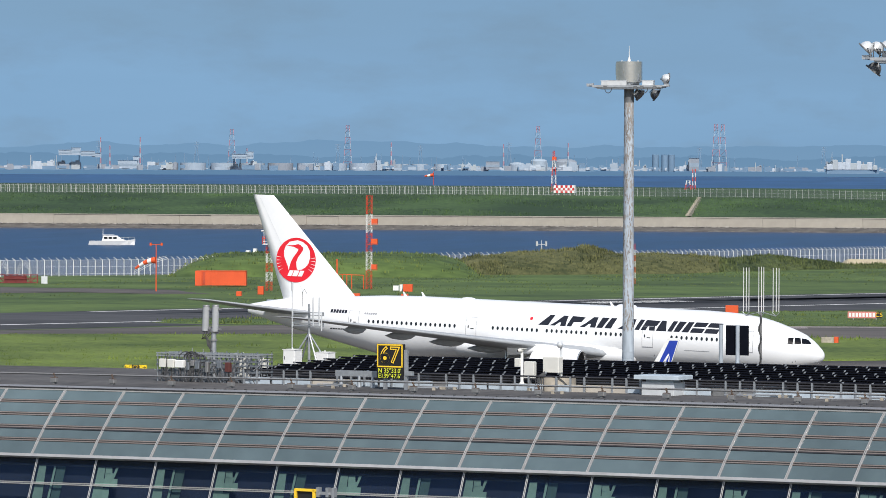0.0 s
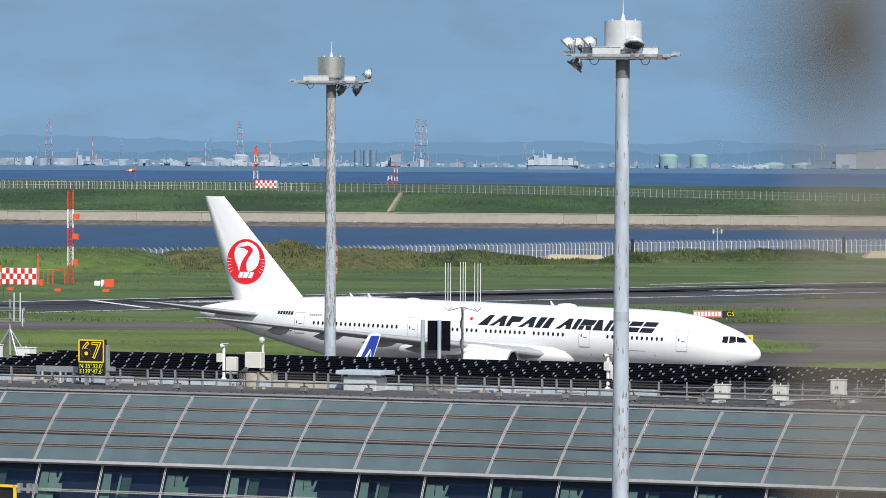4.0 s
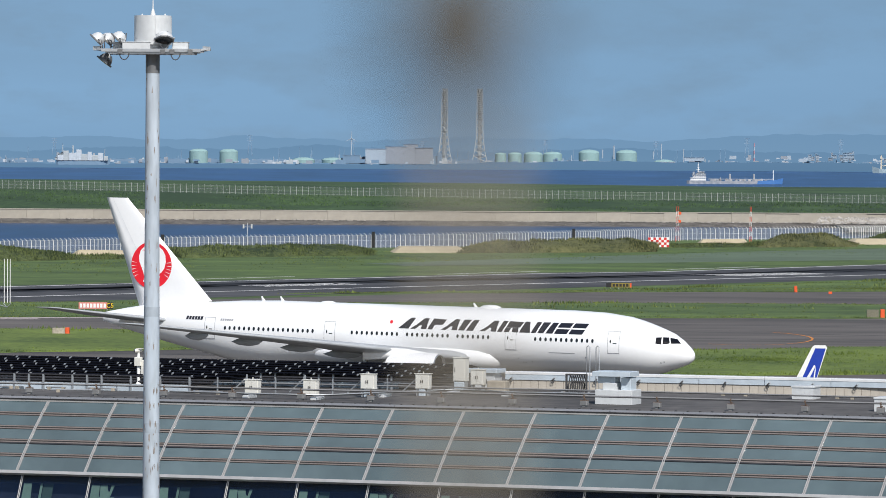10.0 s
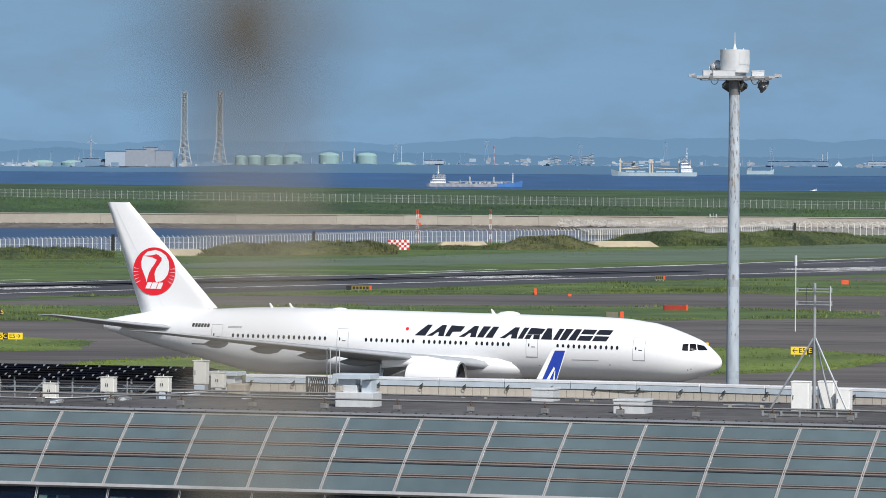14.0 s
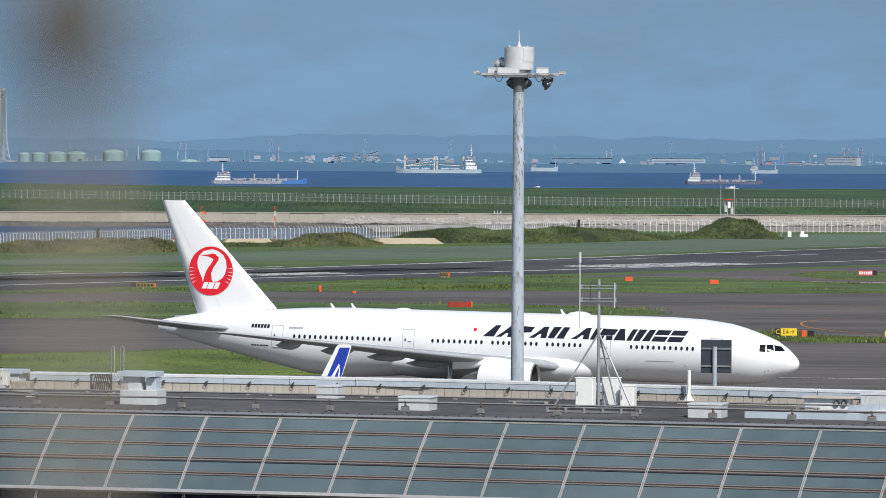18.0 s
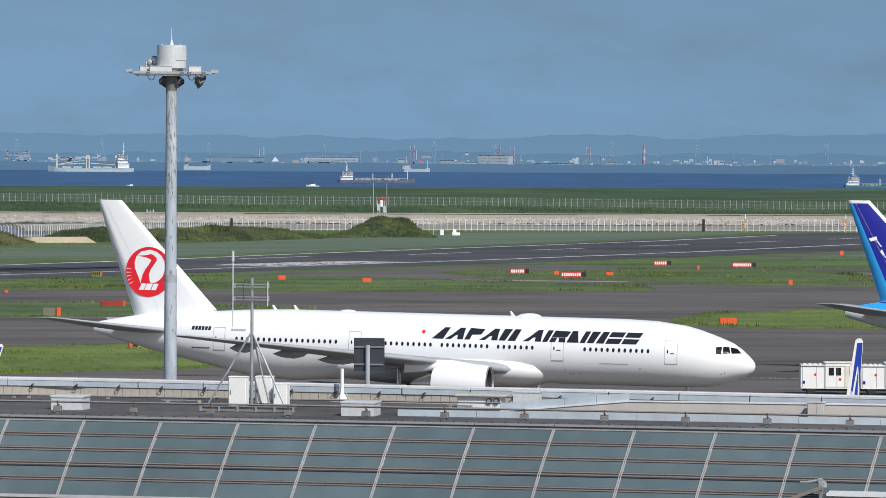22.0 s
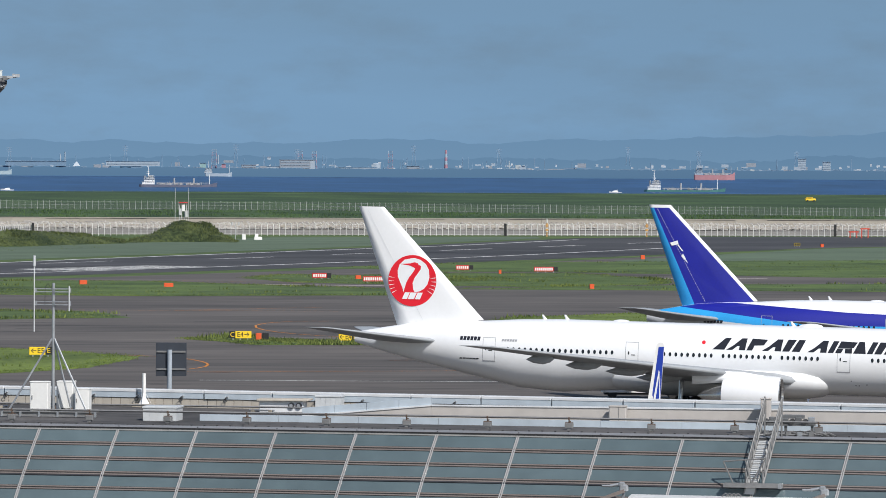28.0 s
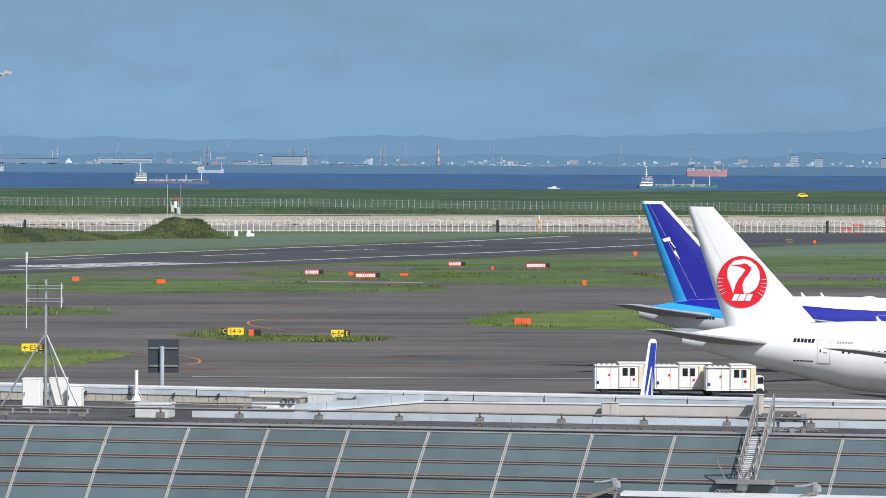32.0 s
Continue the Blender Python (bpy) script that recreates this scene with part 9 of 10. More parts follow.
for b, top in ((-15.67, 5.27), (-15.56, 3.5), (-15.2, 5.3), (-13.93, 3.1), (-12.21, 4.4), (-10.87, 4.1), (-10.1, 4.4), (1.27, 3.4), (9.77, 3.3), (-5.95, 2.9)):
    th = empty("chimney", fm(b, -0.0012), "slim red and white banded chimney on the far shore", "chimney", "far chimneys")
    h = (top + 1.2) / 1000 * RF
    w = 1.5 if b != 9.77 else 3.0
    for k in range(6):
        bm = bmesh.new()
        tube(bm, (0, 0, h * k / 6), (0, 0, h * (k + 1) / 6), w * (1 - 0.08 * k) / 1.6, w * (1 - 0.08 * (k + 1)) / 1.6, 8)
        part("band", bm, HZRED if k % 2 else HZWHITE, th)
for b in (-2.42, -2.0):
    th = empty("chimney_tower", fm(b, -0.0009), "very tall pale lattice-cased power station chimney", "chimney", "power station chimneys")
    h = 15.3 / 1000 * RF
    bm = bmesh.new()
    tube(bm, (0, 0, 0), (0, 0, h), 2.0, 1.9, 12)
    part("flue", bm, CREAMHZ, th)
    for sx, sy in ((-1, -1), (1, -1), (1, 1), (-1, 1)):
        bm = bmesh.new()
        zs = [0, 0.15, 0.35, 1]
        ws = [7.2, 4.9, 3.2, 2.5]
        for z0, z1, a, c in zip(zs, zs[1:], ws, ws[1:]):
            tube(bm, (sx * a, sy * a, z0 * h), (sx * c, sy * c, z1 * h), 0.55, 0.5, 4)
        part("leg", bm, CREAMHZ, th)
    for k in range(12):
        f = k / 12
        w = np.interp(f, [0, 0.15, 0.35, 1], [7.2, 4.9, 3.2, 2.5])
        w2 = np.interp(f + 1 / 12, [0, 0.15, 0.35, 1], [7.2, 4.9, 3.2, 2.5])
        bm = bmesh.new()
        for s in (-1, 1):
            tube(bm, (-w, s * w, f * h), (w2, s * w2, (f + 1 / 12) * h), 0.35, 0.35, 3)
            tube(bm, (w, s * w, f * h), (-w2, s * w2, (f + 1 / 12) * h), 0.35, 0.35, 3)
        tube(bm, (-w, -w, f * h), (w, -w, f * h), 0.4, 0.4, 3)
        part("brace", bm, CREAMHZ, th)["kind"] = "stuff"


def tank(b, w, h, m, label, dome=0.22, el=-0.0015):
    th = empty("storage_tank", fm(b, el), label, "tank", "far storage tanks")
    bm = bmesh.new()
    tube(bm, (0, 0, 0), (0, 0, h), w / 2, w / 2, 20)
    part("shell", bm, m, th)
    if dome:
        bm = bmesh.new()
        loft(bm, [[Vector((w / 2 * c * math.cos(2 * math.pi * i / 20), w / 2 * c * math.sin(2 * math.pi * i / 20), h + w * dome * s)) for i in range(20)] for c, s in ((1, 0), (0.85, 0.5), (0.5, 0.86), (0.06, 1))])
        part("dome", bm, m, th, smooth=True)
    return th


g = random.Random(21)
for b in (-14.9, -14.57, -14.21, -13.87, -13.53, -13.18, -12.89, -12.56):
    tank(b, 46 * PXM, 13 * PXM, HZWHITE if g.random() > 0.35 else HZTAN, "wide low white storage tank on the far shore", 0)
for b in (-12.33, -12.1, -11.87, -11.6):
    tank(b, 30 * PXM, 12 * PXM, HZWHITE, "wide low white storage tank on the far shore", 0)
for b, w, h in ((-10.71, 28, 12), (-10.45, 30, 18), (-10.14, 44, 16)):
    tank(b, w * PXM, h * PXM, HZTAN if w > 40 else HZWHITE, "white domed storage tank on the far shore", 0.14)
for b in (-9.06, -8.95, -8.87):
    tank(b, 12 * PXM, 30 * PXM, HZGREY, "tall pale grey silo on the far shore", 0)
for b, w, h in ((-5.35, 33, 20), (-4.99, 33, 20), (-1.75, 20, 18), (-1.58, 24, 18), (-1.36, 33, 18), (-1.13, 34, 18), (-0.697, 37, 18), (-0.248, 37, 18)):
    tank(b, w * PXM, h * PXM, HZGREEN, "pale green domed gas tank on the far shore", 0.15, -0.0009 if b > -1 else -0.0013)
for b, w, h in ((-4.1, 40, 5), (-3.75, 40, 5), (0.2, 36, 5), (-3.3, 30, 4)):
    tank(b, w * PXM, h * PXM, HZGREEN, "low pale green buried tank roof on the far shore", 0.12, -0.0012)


def works(b, w, h, m, label, el=-0.0013, roof=True, rows=0):
    th = empty("works_building", fm(b, el, RF - 30), label, "building", "far shore buildings")
    bm = bmesh.new()
    box(bm, (0, 0, h / 2), (w, w * 0.4 + 6, h))
    part("wall", bm, m, th)
    if roof:
        bm = bmesh.new()
        box(bm, (0, 0, h + 0.3), (w + 1, w * 0.4 + 7, 0.7))
        part("roof", bm, HZGREY, th)
    for k in range(rows):
        bm = bmesh.new()
        box(bm, (0, -w * 0.2 - 3.1, h * (k + 0.6) / (rows + 0.3)), (w * 0.94, 0.3, h * 0.4 / (rows + 0.3)))
        part("window_band", bm, HZBAND, th)


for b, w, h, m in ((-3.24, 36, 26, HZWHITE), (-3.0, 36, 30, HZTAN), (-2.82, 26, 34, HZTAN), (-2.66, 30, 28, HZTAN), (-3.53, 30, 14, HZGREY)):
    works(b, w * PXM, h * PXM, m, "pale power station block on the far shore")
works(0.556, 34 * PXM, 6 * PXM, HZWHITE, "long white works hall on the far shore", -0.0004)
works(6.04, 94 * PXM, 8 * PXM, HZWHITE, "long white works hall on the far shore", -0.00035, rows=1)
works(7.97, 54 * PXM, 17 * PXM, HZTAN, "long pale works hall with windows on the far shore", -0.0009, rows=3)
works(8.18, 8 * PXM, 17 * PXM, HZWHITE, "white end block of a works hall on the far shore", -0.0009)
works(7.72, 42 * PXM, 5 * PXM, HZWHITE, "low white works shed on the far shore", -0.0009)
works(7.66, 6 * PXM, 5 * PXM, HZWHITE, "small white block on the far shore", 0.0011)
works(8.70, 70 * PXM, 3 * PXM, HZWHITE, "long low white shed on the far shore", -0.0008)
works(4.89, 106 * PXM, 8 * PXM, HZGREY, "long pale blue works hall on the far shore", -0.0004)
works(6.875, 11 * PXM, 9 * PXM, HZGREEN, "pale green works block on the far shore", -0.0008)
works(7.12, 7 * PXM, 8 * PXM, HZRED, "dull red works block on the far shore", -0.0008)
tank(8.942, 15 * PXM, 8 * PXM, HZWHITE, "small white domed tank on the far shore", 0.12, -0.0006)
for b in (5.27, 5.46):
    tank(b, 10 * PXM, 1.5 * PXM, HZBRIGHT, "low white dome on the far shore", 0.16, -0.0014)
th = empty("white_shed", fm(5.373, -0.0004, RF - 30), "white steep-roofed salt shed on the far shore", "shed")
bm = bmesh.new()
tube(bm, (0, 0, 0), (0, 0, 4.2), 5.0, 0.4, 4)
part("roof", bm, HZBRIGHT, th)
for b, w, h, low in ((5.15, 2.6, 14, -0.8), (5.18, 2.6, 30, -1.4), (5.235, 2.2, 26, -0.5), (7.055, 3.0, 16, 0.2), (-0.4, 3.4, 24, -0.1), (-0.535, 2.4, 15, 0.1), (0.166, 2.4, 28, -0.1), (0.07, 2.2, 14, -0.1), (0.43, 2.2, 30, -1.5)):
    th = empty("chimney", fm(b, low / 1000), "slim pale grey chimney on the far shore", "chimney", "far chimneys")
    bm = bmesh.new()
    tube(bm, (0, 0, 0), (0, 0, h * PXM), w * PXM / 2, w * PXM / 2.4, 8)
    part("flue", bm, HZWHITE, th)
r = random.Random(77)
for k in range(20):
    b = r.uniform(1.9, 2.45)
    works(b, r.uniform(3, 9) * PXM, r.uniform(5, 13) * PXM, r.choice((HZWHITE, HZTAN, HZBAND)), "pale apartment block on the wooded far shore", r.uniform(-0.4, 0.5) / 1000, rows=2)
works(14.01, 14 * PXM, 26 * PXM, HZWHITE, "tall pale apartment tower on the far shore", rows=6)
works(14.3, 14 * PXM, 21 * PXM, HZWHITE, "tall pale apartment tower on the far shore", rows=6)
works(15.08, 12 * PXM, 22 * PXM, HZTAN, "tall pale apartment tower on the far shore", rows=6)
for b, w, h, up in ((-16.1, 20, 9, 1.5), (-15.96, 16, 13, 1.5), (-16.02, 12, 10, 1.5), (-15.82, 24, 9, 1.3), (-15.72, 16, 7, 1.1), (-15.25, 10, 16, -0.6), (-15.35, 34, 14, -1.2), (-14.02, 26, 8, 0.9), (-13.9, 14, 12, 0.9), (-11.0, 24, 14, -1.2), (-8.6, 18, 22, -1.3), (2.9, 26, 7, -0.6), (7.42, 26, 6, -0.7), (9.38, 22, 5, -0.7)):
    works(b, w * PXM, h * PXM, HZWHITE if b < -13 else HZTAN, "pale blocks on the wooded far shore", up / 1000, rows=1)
th = empty("wind_turbine", fm(-3.53, 0.0005), "white wind turbine on the far shore", "wind turbine")
bm = bmesh.new()
tube(bm, (0, 0, 0), (0, 0, 16), 0.7, 0.5, 8)
part("tower", bm, HZWHITE, th)
for a in (90, 210, 330):
    bm = bmesh.new()
    tube(bm, (0, -1, 16), (6.5 * math.cos(radians(a)), -1, 16 + 6.5 * math.sin(radians(a))), 0.45, 0.15, 5)
    part("blade", bm, HZWHITE, th)
def plant(b, w, h, n, label, seed, el=-0.0014):
    """A crowded works of pale blocks, frames and slim columns."""
    r = random.Random(seed)
    th = empty("works_plant", fm(b, el, RF - 20), label, "factory", "far shore works")
    for k in range(n):
        bm = bmesh.new()
        x = r.uniform(-0.5, 0.5) * w
        if k % 3 == 2:
            hh = h * r.uniform(0.5, 1.0)
            tube(bm, (x, 0, 0), (x, 0, hh), 0.6, 0.4, 6)
            part("column", bm, r.choice((HZWHITE, HZGREY, CREAMHZ)), th)
        else:
            hh, ww = h * r.uniform(0.15, 0.62), w * r.uniform(0.06, 0.2)
            box(bm, (x, r.uniform(-3, 3), hh / 2), (ww, 6, hh))
            if k % 2:
                box(bm, (x + ww * 0.2, 0, hh + 0.5), (ww * 0.4, 4, 1.2))
            part("block", bm, r.choice((HZWHITE, HZTAN, HZGREY, HZBRIGHT, CREAMHZ)), th)


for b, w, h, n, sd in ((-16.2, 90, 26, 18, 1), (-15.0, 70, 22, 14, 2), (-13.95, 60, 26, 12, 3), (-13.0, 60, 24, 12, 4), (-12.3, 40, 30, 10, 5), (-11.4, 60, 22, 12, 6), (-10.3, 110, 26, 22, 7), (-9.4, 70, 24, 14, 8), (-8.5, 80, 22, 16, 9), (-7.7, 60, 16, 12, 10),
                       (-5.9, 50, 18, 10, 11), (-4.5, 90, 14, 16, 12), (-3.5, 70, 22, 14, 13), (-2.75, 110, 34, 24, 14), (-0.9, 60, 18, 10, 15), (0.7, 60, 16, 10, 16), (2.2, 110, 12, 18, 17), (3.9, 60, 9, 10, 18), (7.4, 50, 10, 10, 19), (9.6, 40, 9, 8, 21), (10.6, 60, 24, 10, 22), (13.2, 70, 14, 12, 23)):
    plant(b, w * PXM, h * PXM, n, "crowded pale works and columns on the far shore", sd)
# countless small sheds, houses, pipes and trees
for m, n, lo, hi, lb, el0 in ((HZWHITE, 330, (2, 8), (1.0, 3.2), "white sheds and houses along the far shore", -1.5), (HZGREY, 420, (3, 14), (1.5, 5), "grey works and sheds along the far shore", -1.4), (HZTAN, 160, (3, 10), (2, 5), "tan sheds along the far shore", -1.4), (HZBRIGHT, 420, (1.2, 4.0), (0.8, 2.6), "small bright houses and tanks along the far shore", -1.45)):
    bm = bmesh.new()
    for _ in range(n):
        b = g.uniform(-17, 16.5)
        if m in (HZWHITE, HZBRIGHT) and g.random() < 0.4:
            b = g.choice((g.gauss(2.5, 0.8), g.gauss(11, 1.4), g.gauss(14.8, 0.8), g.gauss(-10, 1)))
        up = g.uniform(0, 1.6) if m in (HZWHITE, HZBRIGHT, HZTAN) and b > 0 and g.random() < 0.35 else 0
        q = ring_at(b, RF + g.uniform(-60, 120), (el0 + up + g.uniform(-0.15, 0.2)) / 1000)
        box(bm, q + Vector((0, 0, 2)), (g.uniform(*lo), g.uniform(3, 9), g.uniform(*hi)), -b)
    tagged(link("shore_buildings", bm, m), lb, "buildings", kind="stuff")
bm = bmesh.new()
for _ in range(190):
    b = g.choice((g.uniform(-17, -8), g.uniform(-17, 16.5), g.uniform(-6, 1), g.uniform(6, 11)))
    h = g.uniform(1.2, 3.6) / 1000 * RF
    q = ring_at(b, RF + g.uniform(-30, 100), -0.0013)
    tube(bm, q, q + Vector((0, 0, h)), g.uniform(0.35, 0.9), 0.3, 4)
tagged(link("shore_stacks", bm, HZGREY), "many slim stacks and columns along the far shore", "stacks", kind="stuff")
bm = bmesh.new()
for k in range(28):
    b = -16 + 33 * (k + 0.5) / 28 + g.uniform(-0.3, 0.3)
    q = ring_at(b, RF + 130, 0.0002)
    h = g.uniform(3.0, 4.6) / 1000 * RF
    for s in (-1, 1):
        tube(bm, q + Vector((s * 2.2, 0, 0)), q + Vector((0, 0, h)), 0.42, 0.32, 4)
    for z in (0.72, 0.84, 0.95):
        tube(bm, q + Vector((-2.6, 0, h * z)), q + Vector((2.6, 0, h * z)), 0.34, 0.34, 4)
# Pylon steel is pulled towards the haze blue of the hills
tagged(link("power_pylons", bm, mat("haze-blued pylon steel", (0.165, 0.25, 0.345), 0.8, var=0.05)), "faint power pylons on the far hills", "pylons", kind="stuff")


# ---------------------------------------------------------------- ships
SHIPTAN = mat("sunlit cream crane paint", (0.52, 0.47, 0.38), 0.7, var=0.12)
SHIPGEAR = mat("weathered grey-brown deck gear", (0.35, 0.36, 0.38), 0.8, var=0.25)


def ship(b, r, length, hull_m, deck_m, label, low, house=0.16, hull_h=2.6, mast=8.0, aft=-1, pipes=True, name="tanker_ship", house_h=7.0, bow_m=None):
    s = length
    th = empty(name, Matrix.Translation(ring_at(b, r, low / 1000)) @ Matrix.Rotation(radians(-b), 4, "Z"), label, "ship")
    bm = bmesh.new()
    prof = [(-0.5, 0.05, 1.0), (-0.47, 0.085, 1.0), (-0.3, 0.095, 0.92), (0.3, 0.095, 0.92), (0.42, 0.06, 1.15), (0.5, 0.006, 1.6)]
    loft(bm, [[Vector((-aft * x * s, -w * s * 0.9, hull_h * h)), Vector((-aft * x * s, w * s * 0.9, hull_h * h)), Vector((-aft * (x - 0.01 * (x > 0.4)) * s, w * s * 0.92, -1.0)), Vector((-aft * (x - 0.01 * (x > 0.4)) * s, -w * s * 0.92, -1.0))] for x, w, h in prof], smooth=False)
    part("hull", bm, hull_m, th)
    if bow_m:
        bm = bmesh.new()
        loft(bm, [[Vector((-aft * x * s, -w * s * 0.92, hull_h * h + 0.15)), Vector((-aft * x * s, w * s * 0.92, hull_h * h + 0.15)), Vector((-aft * (x - 0.01) * s, w * s * 0.94, -1.0)), Vector((-aft * (x - 0.01) * s, -w * s * 0.94, -1.0))] for x, w, h in ((0.24, 0.097, 0.92), (0.3, 0.096, 0.93), (0.42, 0.061, 1.16), (0.503, 0.007, 1.62))], smooth=False)
        part("bow", bm, bow_m, th)
    hx = aft * 0.38 * s
    hs = None
    for k, (w, z0, z1, dx) in enumerate(((house, 0, 0.34, 0), (house * 0.86, 0.34, 0.62, 0.01), (house * 0.62, 0.62, 0.84, 0.025), (house * 0.40, 0.84, 1.0, 0.03))):
        bm = bmesh.new()
        chamfer(bm, (hx - aft * dx * s, 0, hull_h + house_h * (z0 + z1) / 2), (w * s, (0.13 - 0.012 * k) * s, house_h * (z1 - z0) - 0.05), 0.15)
        hs = part("deckhouse", bm, deck_m, th)
        bm = bmesh.new()
        n = max(3, int(w * s / 1.4))
        for q in range(n):
            box(bm, (hx - aft * dx * s + w * s * (-0.42 + 0.84 * q / (n - 1)), -(0.065 - 0.006 * k) * s - 0.02, hull_h + house_h * (z0 + z1) / 2 + 0.1), (0.38, 0.1, house_h * 0.055))
        part("window_row", bm, HZDARK, hs)
        bm = bmesh.new()
        box(bm, (hx - aft * dx * s, 0, hull_h + house_h * z1), (w * s + 0.9, 0.15 * s, 0.12))
        part("deck_edge", bm, deck_m, hs)
    bm = bmesh.new()
    tube(bm, (hx + aft * house * s * 0.30, 0, hull_h + house_h * 0.5), (hx + aft * house * s * 0.30, 0, hull_h + house_h * 0.98), 0.09 * house * s, 0.075 * house * s, 10)
    part("funnel", bm, HZTAN, th)
    bm = bmesh.new()
    tube(bm, (hx, 0, hull_h + house_h), (hx, 0, hull_h + house_h + mast * 0.85), 0.32, 0.15, 5)
    for z, w in ((0.2, 2.6), (0.4, 1.8), (0.6, 1.2)):
        box(bm, (hx, 0, hull_h + house_h + mast * z), (w, 0.3, 0.25))
    part("mast", bm, deck_m, th)
    bm = bmesh.new()
    tube(bm, (-aft * 0.40 * s, 0, hull_h), (-aft * 0.40 * s, 0, hull_h + mast), 0.4, 0.25, 5)
    part("fore_mast", bm, deck_m, th)
    if pipes:
        gr = random.Random(int(b * 100))
        bm = bmesh.new()
        for k in range(34):
            x = aft * gr.uniform(-0.34, 0.27) * s
            box(bm, (x, gr.uniform(-2, 2), hull_h + 0.4), (gr.uniform(0.4, 2.6), 1.5, gr.uniform(0.5, 1.9)))
            if k % 3 == 0:
                tube(bm, (x, -2, hull_h), (x, -2, hull_h + gr.uniform(1.2, 2.8)), 0.16, 0.14, 4)
        for z, y in ((1.3, -2.2), (1.0, 0.5)):
            tube(bm, (aft * 0.28 * s, y, hull_h + z), (-aft * 0.40 * s, y, hull_h + z), 0.14, 0.14, 4)
        part("deck_gear", bm, SHIPGEAR, th)["kind"] = "stuff"
        for x in (0.05, -0.2):
            bm = bmesh.new()
            tube(bm, (aft * x * s, 0, hull_h), (aft * x * s, 0, hull_h + mast * 0.62), 0.7, 0.7, 6)
            part("vent_post", bm, SHIPGEAR, th)
    return th


HULLSTEEL = mat("faded grey hull paint", (0.20, 0.235, 0.29), 0.7, var=0.2, second=(0.30, 0.31, 0.33))
HULLBLUE = mat("faded blue hull paint", (0.05, 0.16, 0.40), 0.7, var=0.1)
SHIPWHITE = mat("hazed white ship paint", (0.72, 0.73, 0.74), 0.7, var=0.12)
HULLGREY = mat("faded grey-green hull paint", (0.32, 0.41, 0.45), 0.7, var=0.1)
HULLDARK = mat("faded black hull paint", (0.10, 0.11, 0.16), 0.7, var=0.15)
HULLGREEN = mat("faded dark green hull paint", (0.05, 0.16, 0.15), 0.7, var=0.1)
# Red is paled in the base colour for distance haze
HULLRED = mat("haze-paled red hull paint", (0.38, 0.19, 0.21), 0.7, var=0.1)
ship(1.04, 3560, 71, HULLSTEEL, SHIPWHITE, "grey coastal tanker with a blue bow and white deckhouse", -5.25, hull_h=2.9, house_h=6.6, bow_m=HULLBLUE)
ship(6.58, 3700, 60, HULLDARK, SHIPWHITE, "dark hulled coastal tanker in the bay", -4.95, hull_h=3.0, house_h=6.8)
ship(12.62, 3560, 60, HULLGREEN, SHIPWHITE, "dark green and white coastal tanker in the bay", -5.45)
ship(3.18, 4420, 79, HULLGREY, SHIPWHITE, "grey-green cargo ship with cream cranes far out in the bay", -2.95, aft=1, pipes=False, hull_h=4.6, house_h=12.5, house=0.13, mast=12, name="cargo_ship")
crane_ship = bpy.data.objects["cargo_ship"]
for x, h in ((-31, 13.5), (-4, 12), (-1.5, 12), (23, 13)):
    bm = bmesh.new()
    tube(bm, (x, 0, 4), (x, 0, 4 + h), 0.8, 0.55, 6)
    box(bm, (x, 0, 4 + h * 0.8), (2.0, 1.6, 1.6))
    part("deck_crane", bm, SHIPTAN, crane_ship)
for a, c, z0, z1 in ((-30, -5, 7.6, 8.6), (0, 22, 8.6, 7.6), (-28, -6, 8.0, 11.5)):
    bm = bmesh.new()
    tube(bm, (a, -1, z0), (c, -1, z1), 0.4, 0.32, 5)
    part("crane_boom", bm, SHIPTAN, crane_ship)
for x in (-22, -12, 6, 15):
    bm = bmesh.new()
    chamfer(bm, (x, 0, 5.2), (8.2, 7, 1.3), 0.2)
    part("hatch_cover", bm, HULLGREY, crane_ship)
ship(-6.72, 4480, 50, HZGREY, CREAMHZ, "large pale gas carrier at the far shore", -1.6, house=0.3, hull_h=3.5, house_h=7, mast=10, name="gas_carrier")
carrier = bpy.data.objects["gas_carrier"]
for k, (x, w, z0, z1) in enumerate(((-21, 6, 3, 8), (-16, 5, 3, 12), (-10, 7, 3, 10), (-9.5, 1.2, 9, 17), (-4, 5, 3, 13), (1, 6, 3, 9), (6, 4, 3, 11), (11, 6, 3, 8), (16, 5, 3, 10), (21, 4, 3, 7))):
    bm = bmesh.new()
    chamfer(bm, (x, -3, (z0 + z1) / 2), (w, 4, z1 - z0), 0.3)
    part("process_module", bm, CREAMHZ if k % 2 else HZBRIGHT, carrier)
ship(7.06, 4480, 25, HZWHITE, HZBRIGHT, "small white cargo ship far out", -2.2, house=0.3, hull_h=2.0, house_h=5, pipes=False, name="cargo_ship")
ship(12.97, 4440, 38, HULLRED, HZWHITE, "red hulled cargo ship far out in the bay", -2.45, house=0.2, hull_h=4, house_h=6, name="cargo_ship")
ship(4.44, 4500, 26, HULLGREY, HZWHITE, "small pale ship at the far shore", -2.0, house_h=4, pipes=False, name="cargo_ship")


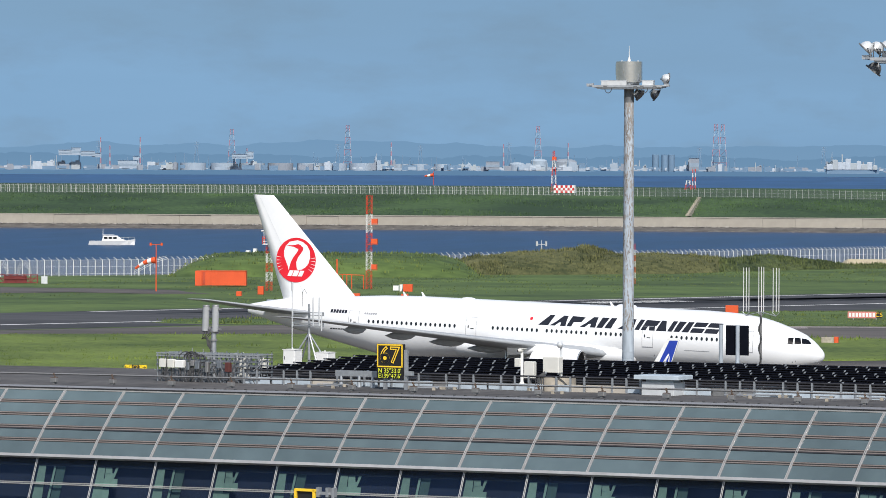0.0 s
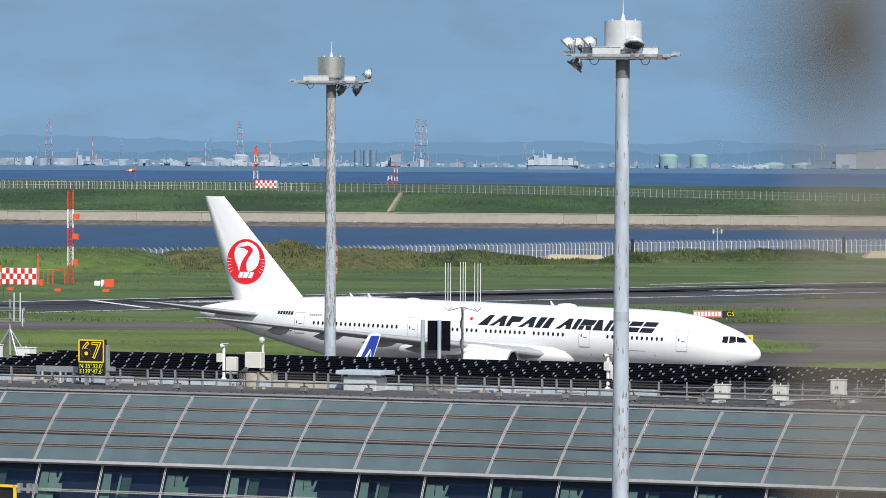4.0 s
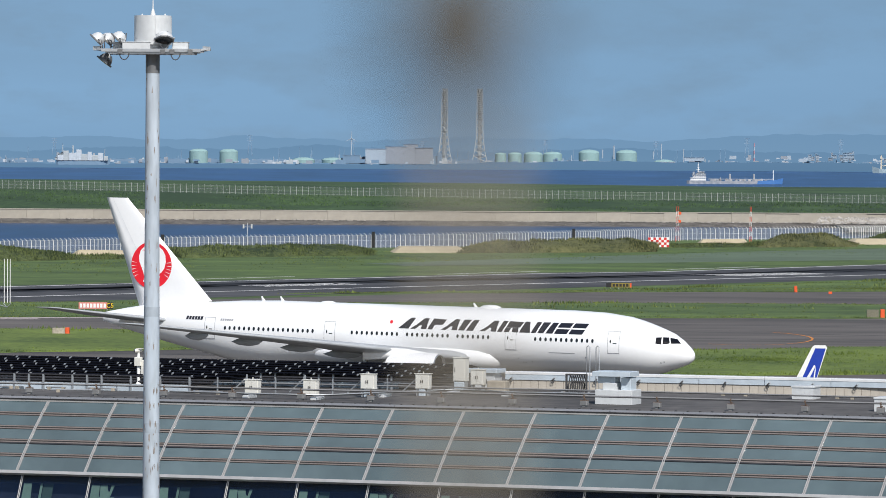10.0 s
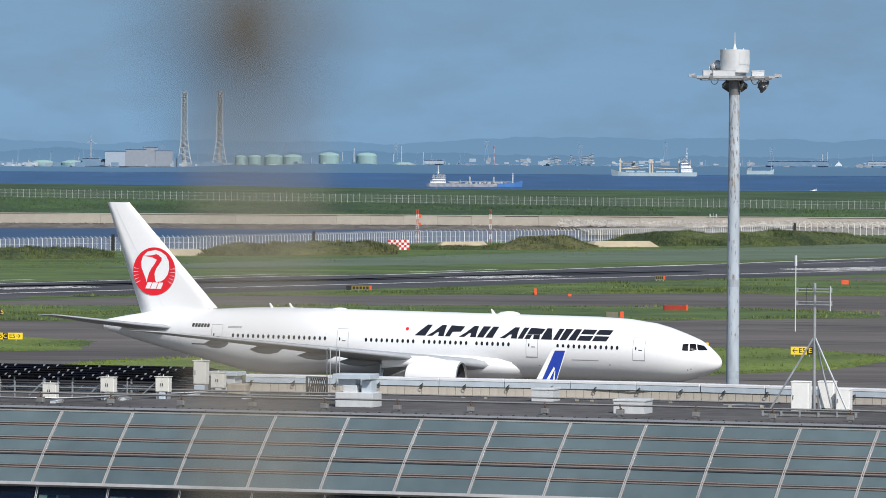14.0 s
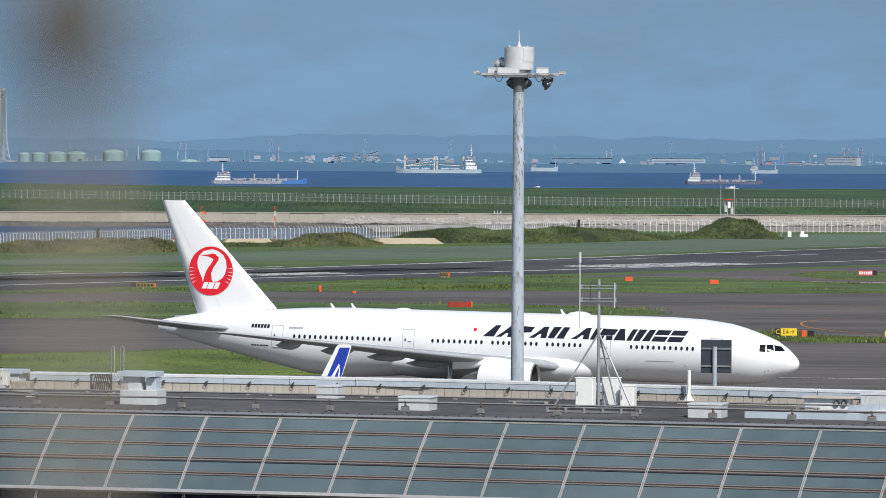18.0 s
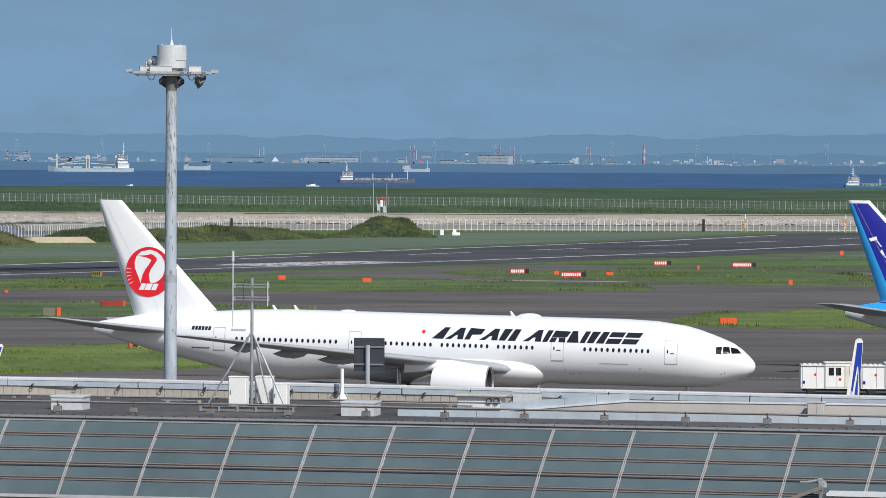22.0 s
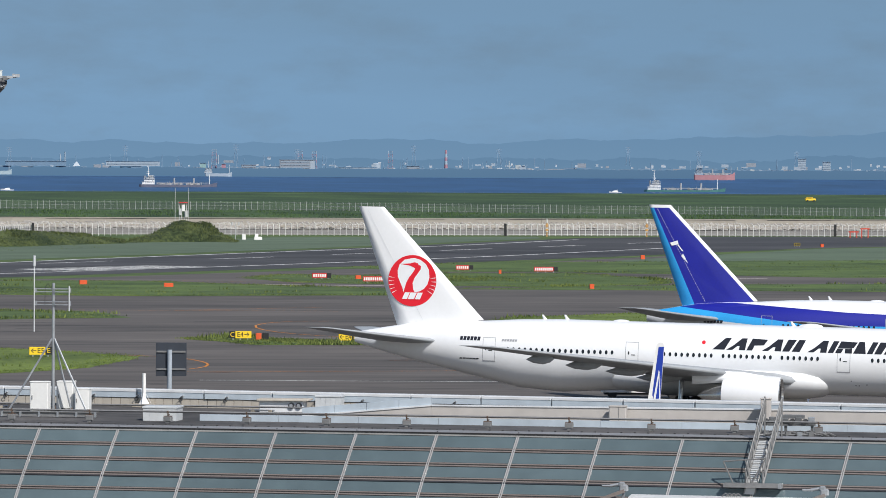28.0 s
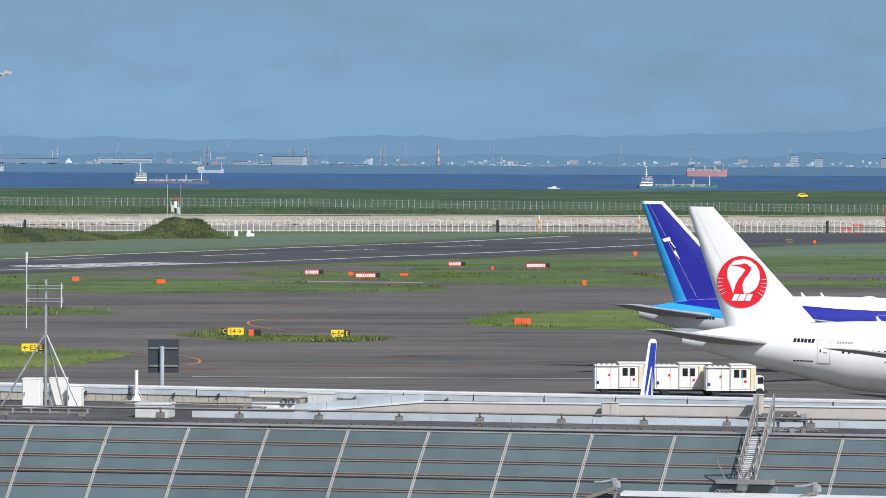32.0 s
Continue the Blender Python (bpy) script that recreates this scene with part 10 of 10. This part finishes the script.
def launch(label, length, wake=False):
    th = empty("motor_boat", Matrix.Identity(4), label, "boat")
    s = length
    bm = bmesh.new()
    loft(bm, [[Vector((x * s, -w * s, h)), Vector((x * s, w * s, h)), Vector(((x - 0.02) * s, w * s * 0.6, -0.5)), Vector(((x - 0.02) * s, -w * s * 0.6, -0.5))] for x, w, h in ((-0.5, 0.11, 0.085 * s), (0.1, 0.12, 0.09 * s), (0.35, 0.08, 0.105 * s), (0.5, 0.006, 0.125 * s))], smooth=False)
    part("hull", bm, WHITEW, th)
    bm = bmesh.new()
    loft(bm, [[Vector((x * s, -0.085 * s, z0)), Vector((x * s, 0.085 * s, z0)), Vector(((x + dx) * s, 0.07 * s, z1)), Vector(((x + dx) * s, -0.07 * s, z1))] for x, dx, z0, z1 in ((-0.22, 0.02, 0.08 * s, 0.2 * s), (0.16, -0.05, 0.08 * s, 0.2 * s), (0.3, -0.1, 0.1 * s, 0.13 * s))], smooth=False)
    c = part("cabin", bm, WHITEW, th)
    bm = bmesh.new()
    for k in range(3):
        box(bm, (-0.14 * s + 0.1 * s * k, -0.083 * s, 0.155 * s), (0.075 * s, 0.02 * s, 0.045 * s))
    part("window", bm, PANE, c)
    bm = bmesh.new()
    box(bm, (-0.08 * s, 0, 0.215 * s), (0.26 * s, 0.15 * s, 0.012 * s))
    tube(bm, (-0.2 * s, 0, 0.2 * s), (-0.2 * s, 0, 0.34 * s), 0.008 * s, 0.004 * s, 5)
    part("flybridge", bm, WHITEW, th)
    bm = bmesh.new()
    for q in (0.12, 0.24, 0.36, 0.48):
        tube(bm, (q * s, -0.07 * s * (1.1 - q), 0.1 * s), (q * s, -0.07 * s * (1.1 - q), 0.16 * s), 0.004 * s, 0.004 * s, 4)
    tube(bm, (0.1 * s, -0.07 * s, 0.16 * s), (0.49 * s, -0.04 * s, 0.17 * s), 0.004 * s, 0.004 * s, 4)
    part("rail", bm, FENCEGREY, th)
    if wake:
        bm = bmesh.new()
        gg = random.Random(4)
        for k in range(40):
            x = -0.4 - gg.random() * 6
            box(bm, (x * s, gg.uniform(-0.3, 0.3) * s, -0.1), (gg.uniform(0.1, 0.5) * s, 0.5, 0.25))
        part("wake_foam", bm, WHITEW, th)["kind"] = "stuff"
    return th


YACHT = launch("white cabin cruiser on the canal", 13.5)
BOAT = launch("small white motor boat out in the bay", 9.5, True)
SKIFF = launch("tiny white motor boat out in the bay", 6.5, True)
RUNNER = launch("small white motor boat throwing a wake", 9.0, True)

# ---------------------------------------------------------------- the wire fence of the viewing deck, an arm's length before the lens
WIRE = mat("dull brown-grey fence wire", (0.105, 0.093, 0.072), 0.6, 0.3, var=0.2, small=60, large=8)
th = empty("deck_fence", Matrix.Translation((-0.0155, 0.40, 22.60)), "rusty wire fence with a tied knot close to the lens", "fence")
bm = bmesh.new()
tube(bm, (0.001, 0, 0.006), (0, 0, -1.8), 0.0021, 0.0021, 8)
# Lighter tan puts the wire's sunlit look into its colour
part("wire", bm, mat("sunlit tan fence wire", (0.25, 0.22, 0.17), 0.7, 0.0, var=0.2, small=60, large=8), th)
bm = bmesh.new()
bmesh.ops.create_icosphere(bm, subdivisions=3, radius=1.0)
for v in bm.verts:
    v.co *= 1 + 0.25 * noise.noise(v.co * 2.2)
    v.co = Vector((v.co.x * 0.0070, v.co.y * 0.0060, 0.0134 + v.co.z * 0.0092))
part("knot", bm, WIRE, th, "dark tied wire knot", True)
bm = bmesh.new()
tube(bm, (-1.0, 0, -1.0), (1.0, 0, -1.0), 0.012, 0.012, 8)
tube(bm, (-1.0, 0, -1.0), (-1.0, 0, -1.8), 0.012, 0.012, 8)
tube(bm, (1.0, 0, -1.0), (1.0, 0, -1.8), 0.012, 0.012, 8)
part("lower_rail", bm, WIRE, th)
bm = bmesh.new()
box(bm, (0, 0.5, -1.95), (6.0, 3.0, 0.3))
tagged(link("viewing_deck", bm, CONC2), "concrete viewing deck under the lens", "deck", kind="structure").matrix_basis = Matrix.Translation((0, 0, 22.60))

def afloat(b, r, el, turn):
    return Matrix.Translation(ring_at(b, r, el / 1000)) @ Matrix.Rotation(radians(turn - b), 4, "Z")


def motions():
    walk(JET, [(t, pose(x, y, 0.03 + up, 0, 0, -h) @ pose(-32, 0, 0, 0, dip, 0) @ pose(32, 0, 0)) for t, x, y, h, dip, up in PLANE_ROWS])
    walk(YACHT, [(0, afloat(-15.53, 1410, -17.1, 0)), (16, afloat(-14.1, 1410, -17.1, 0)), (32, afloat(-12.7, 1410, -17.1, 0))])
    walk(BOAT, [(0, afloat(10.7, 3420, -5.75, 180)), (18, afloat(6.68, 3420, -5.72, 180)), (23, afloat(5.61, 3440, -5.6, 180)), (32, afloat(3.7, 3440, -5.6, 180))])
    walk(SKIFF, [(0, afloat(7.6, 3440, -5.7, 180)), (16, afloat(4.73, 3440, -5.7, 180)), (18, afloat(4.37, 3440, -5.7, 180)), (32, afloat(1.9, 3440, -5.7, 180))])
    walk(RUNNER, [(0, afloat(16.3, 3470, -5.45, 180)), (28, afloat(11.79, 3470, -5.45, 180)), (32, afloat(11.15, 3470, -5.45, 180))])


motions()
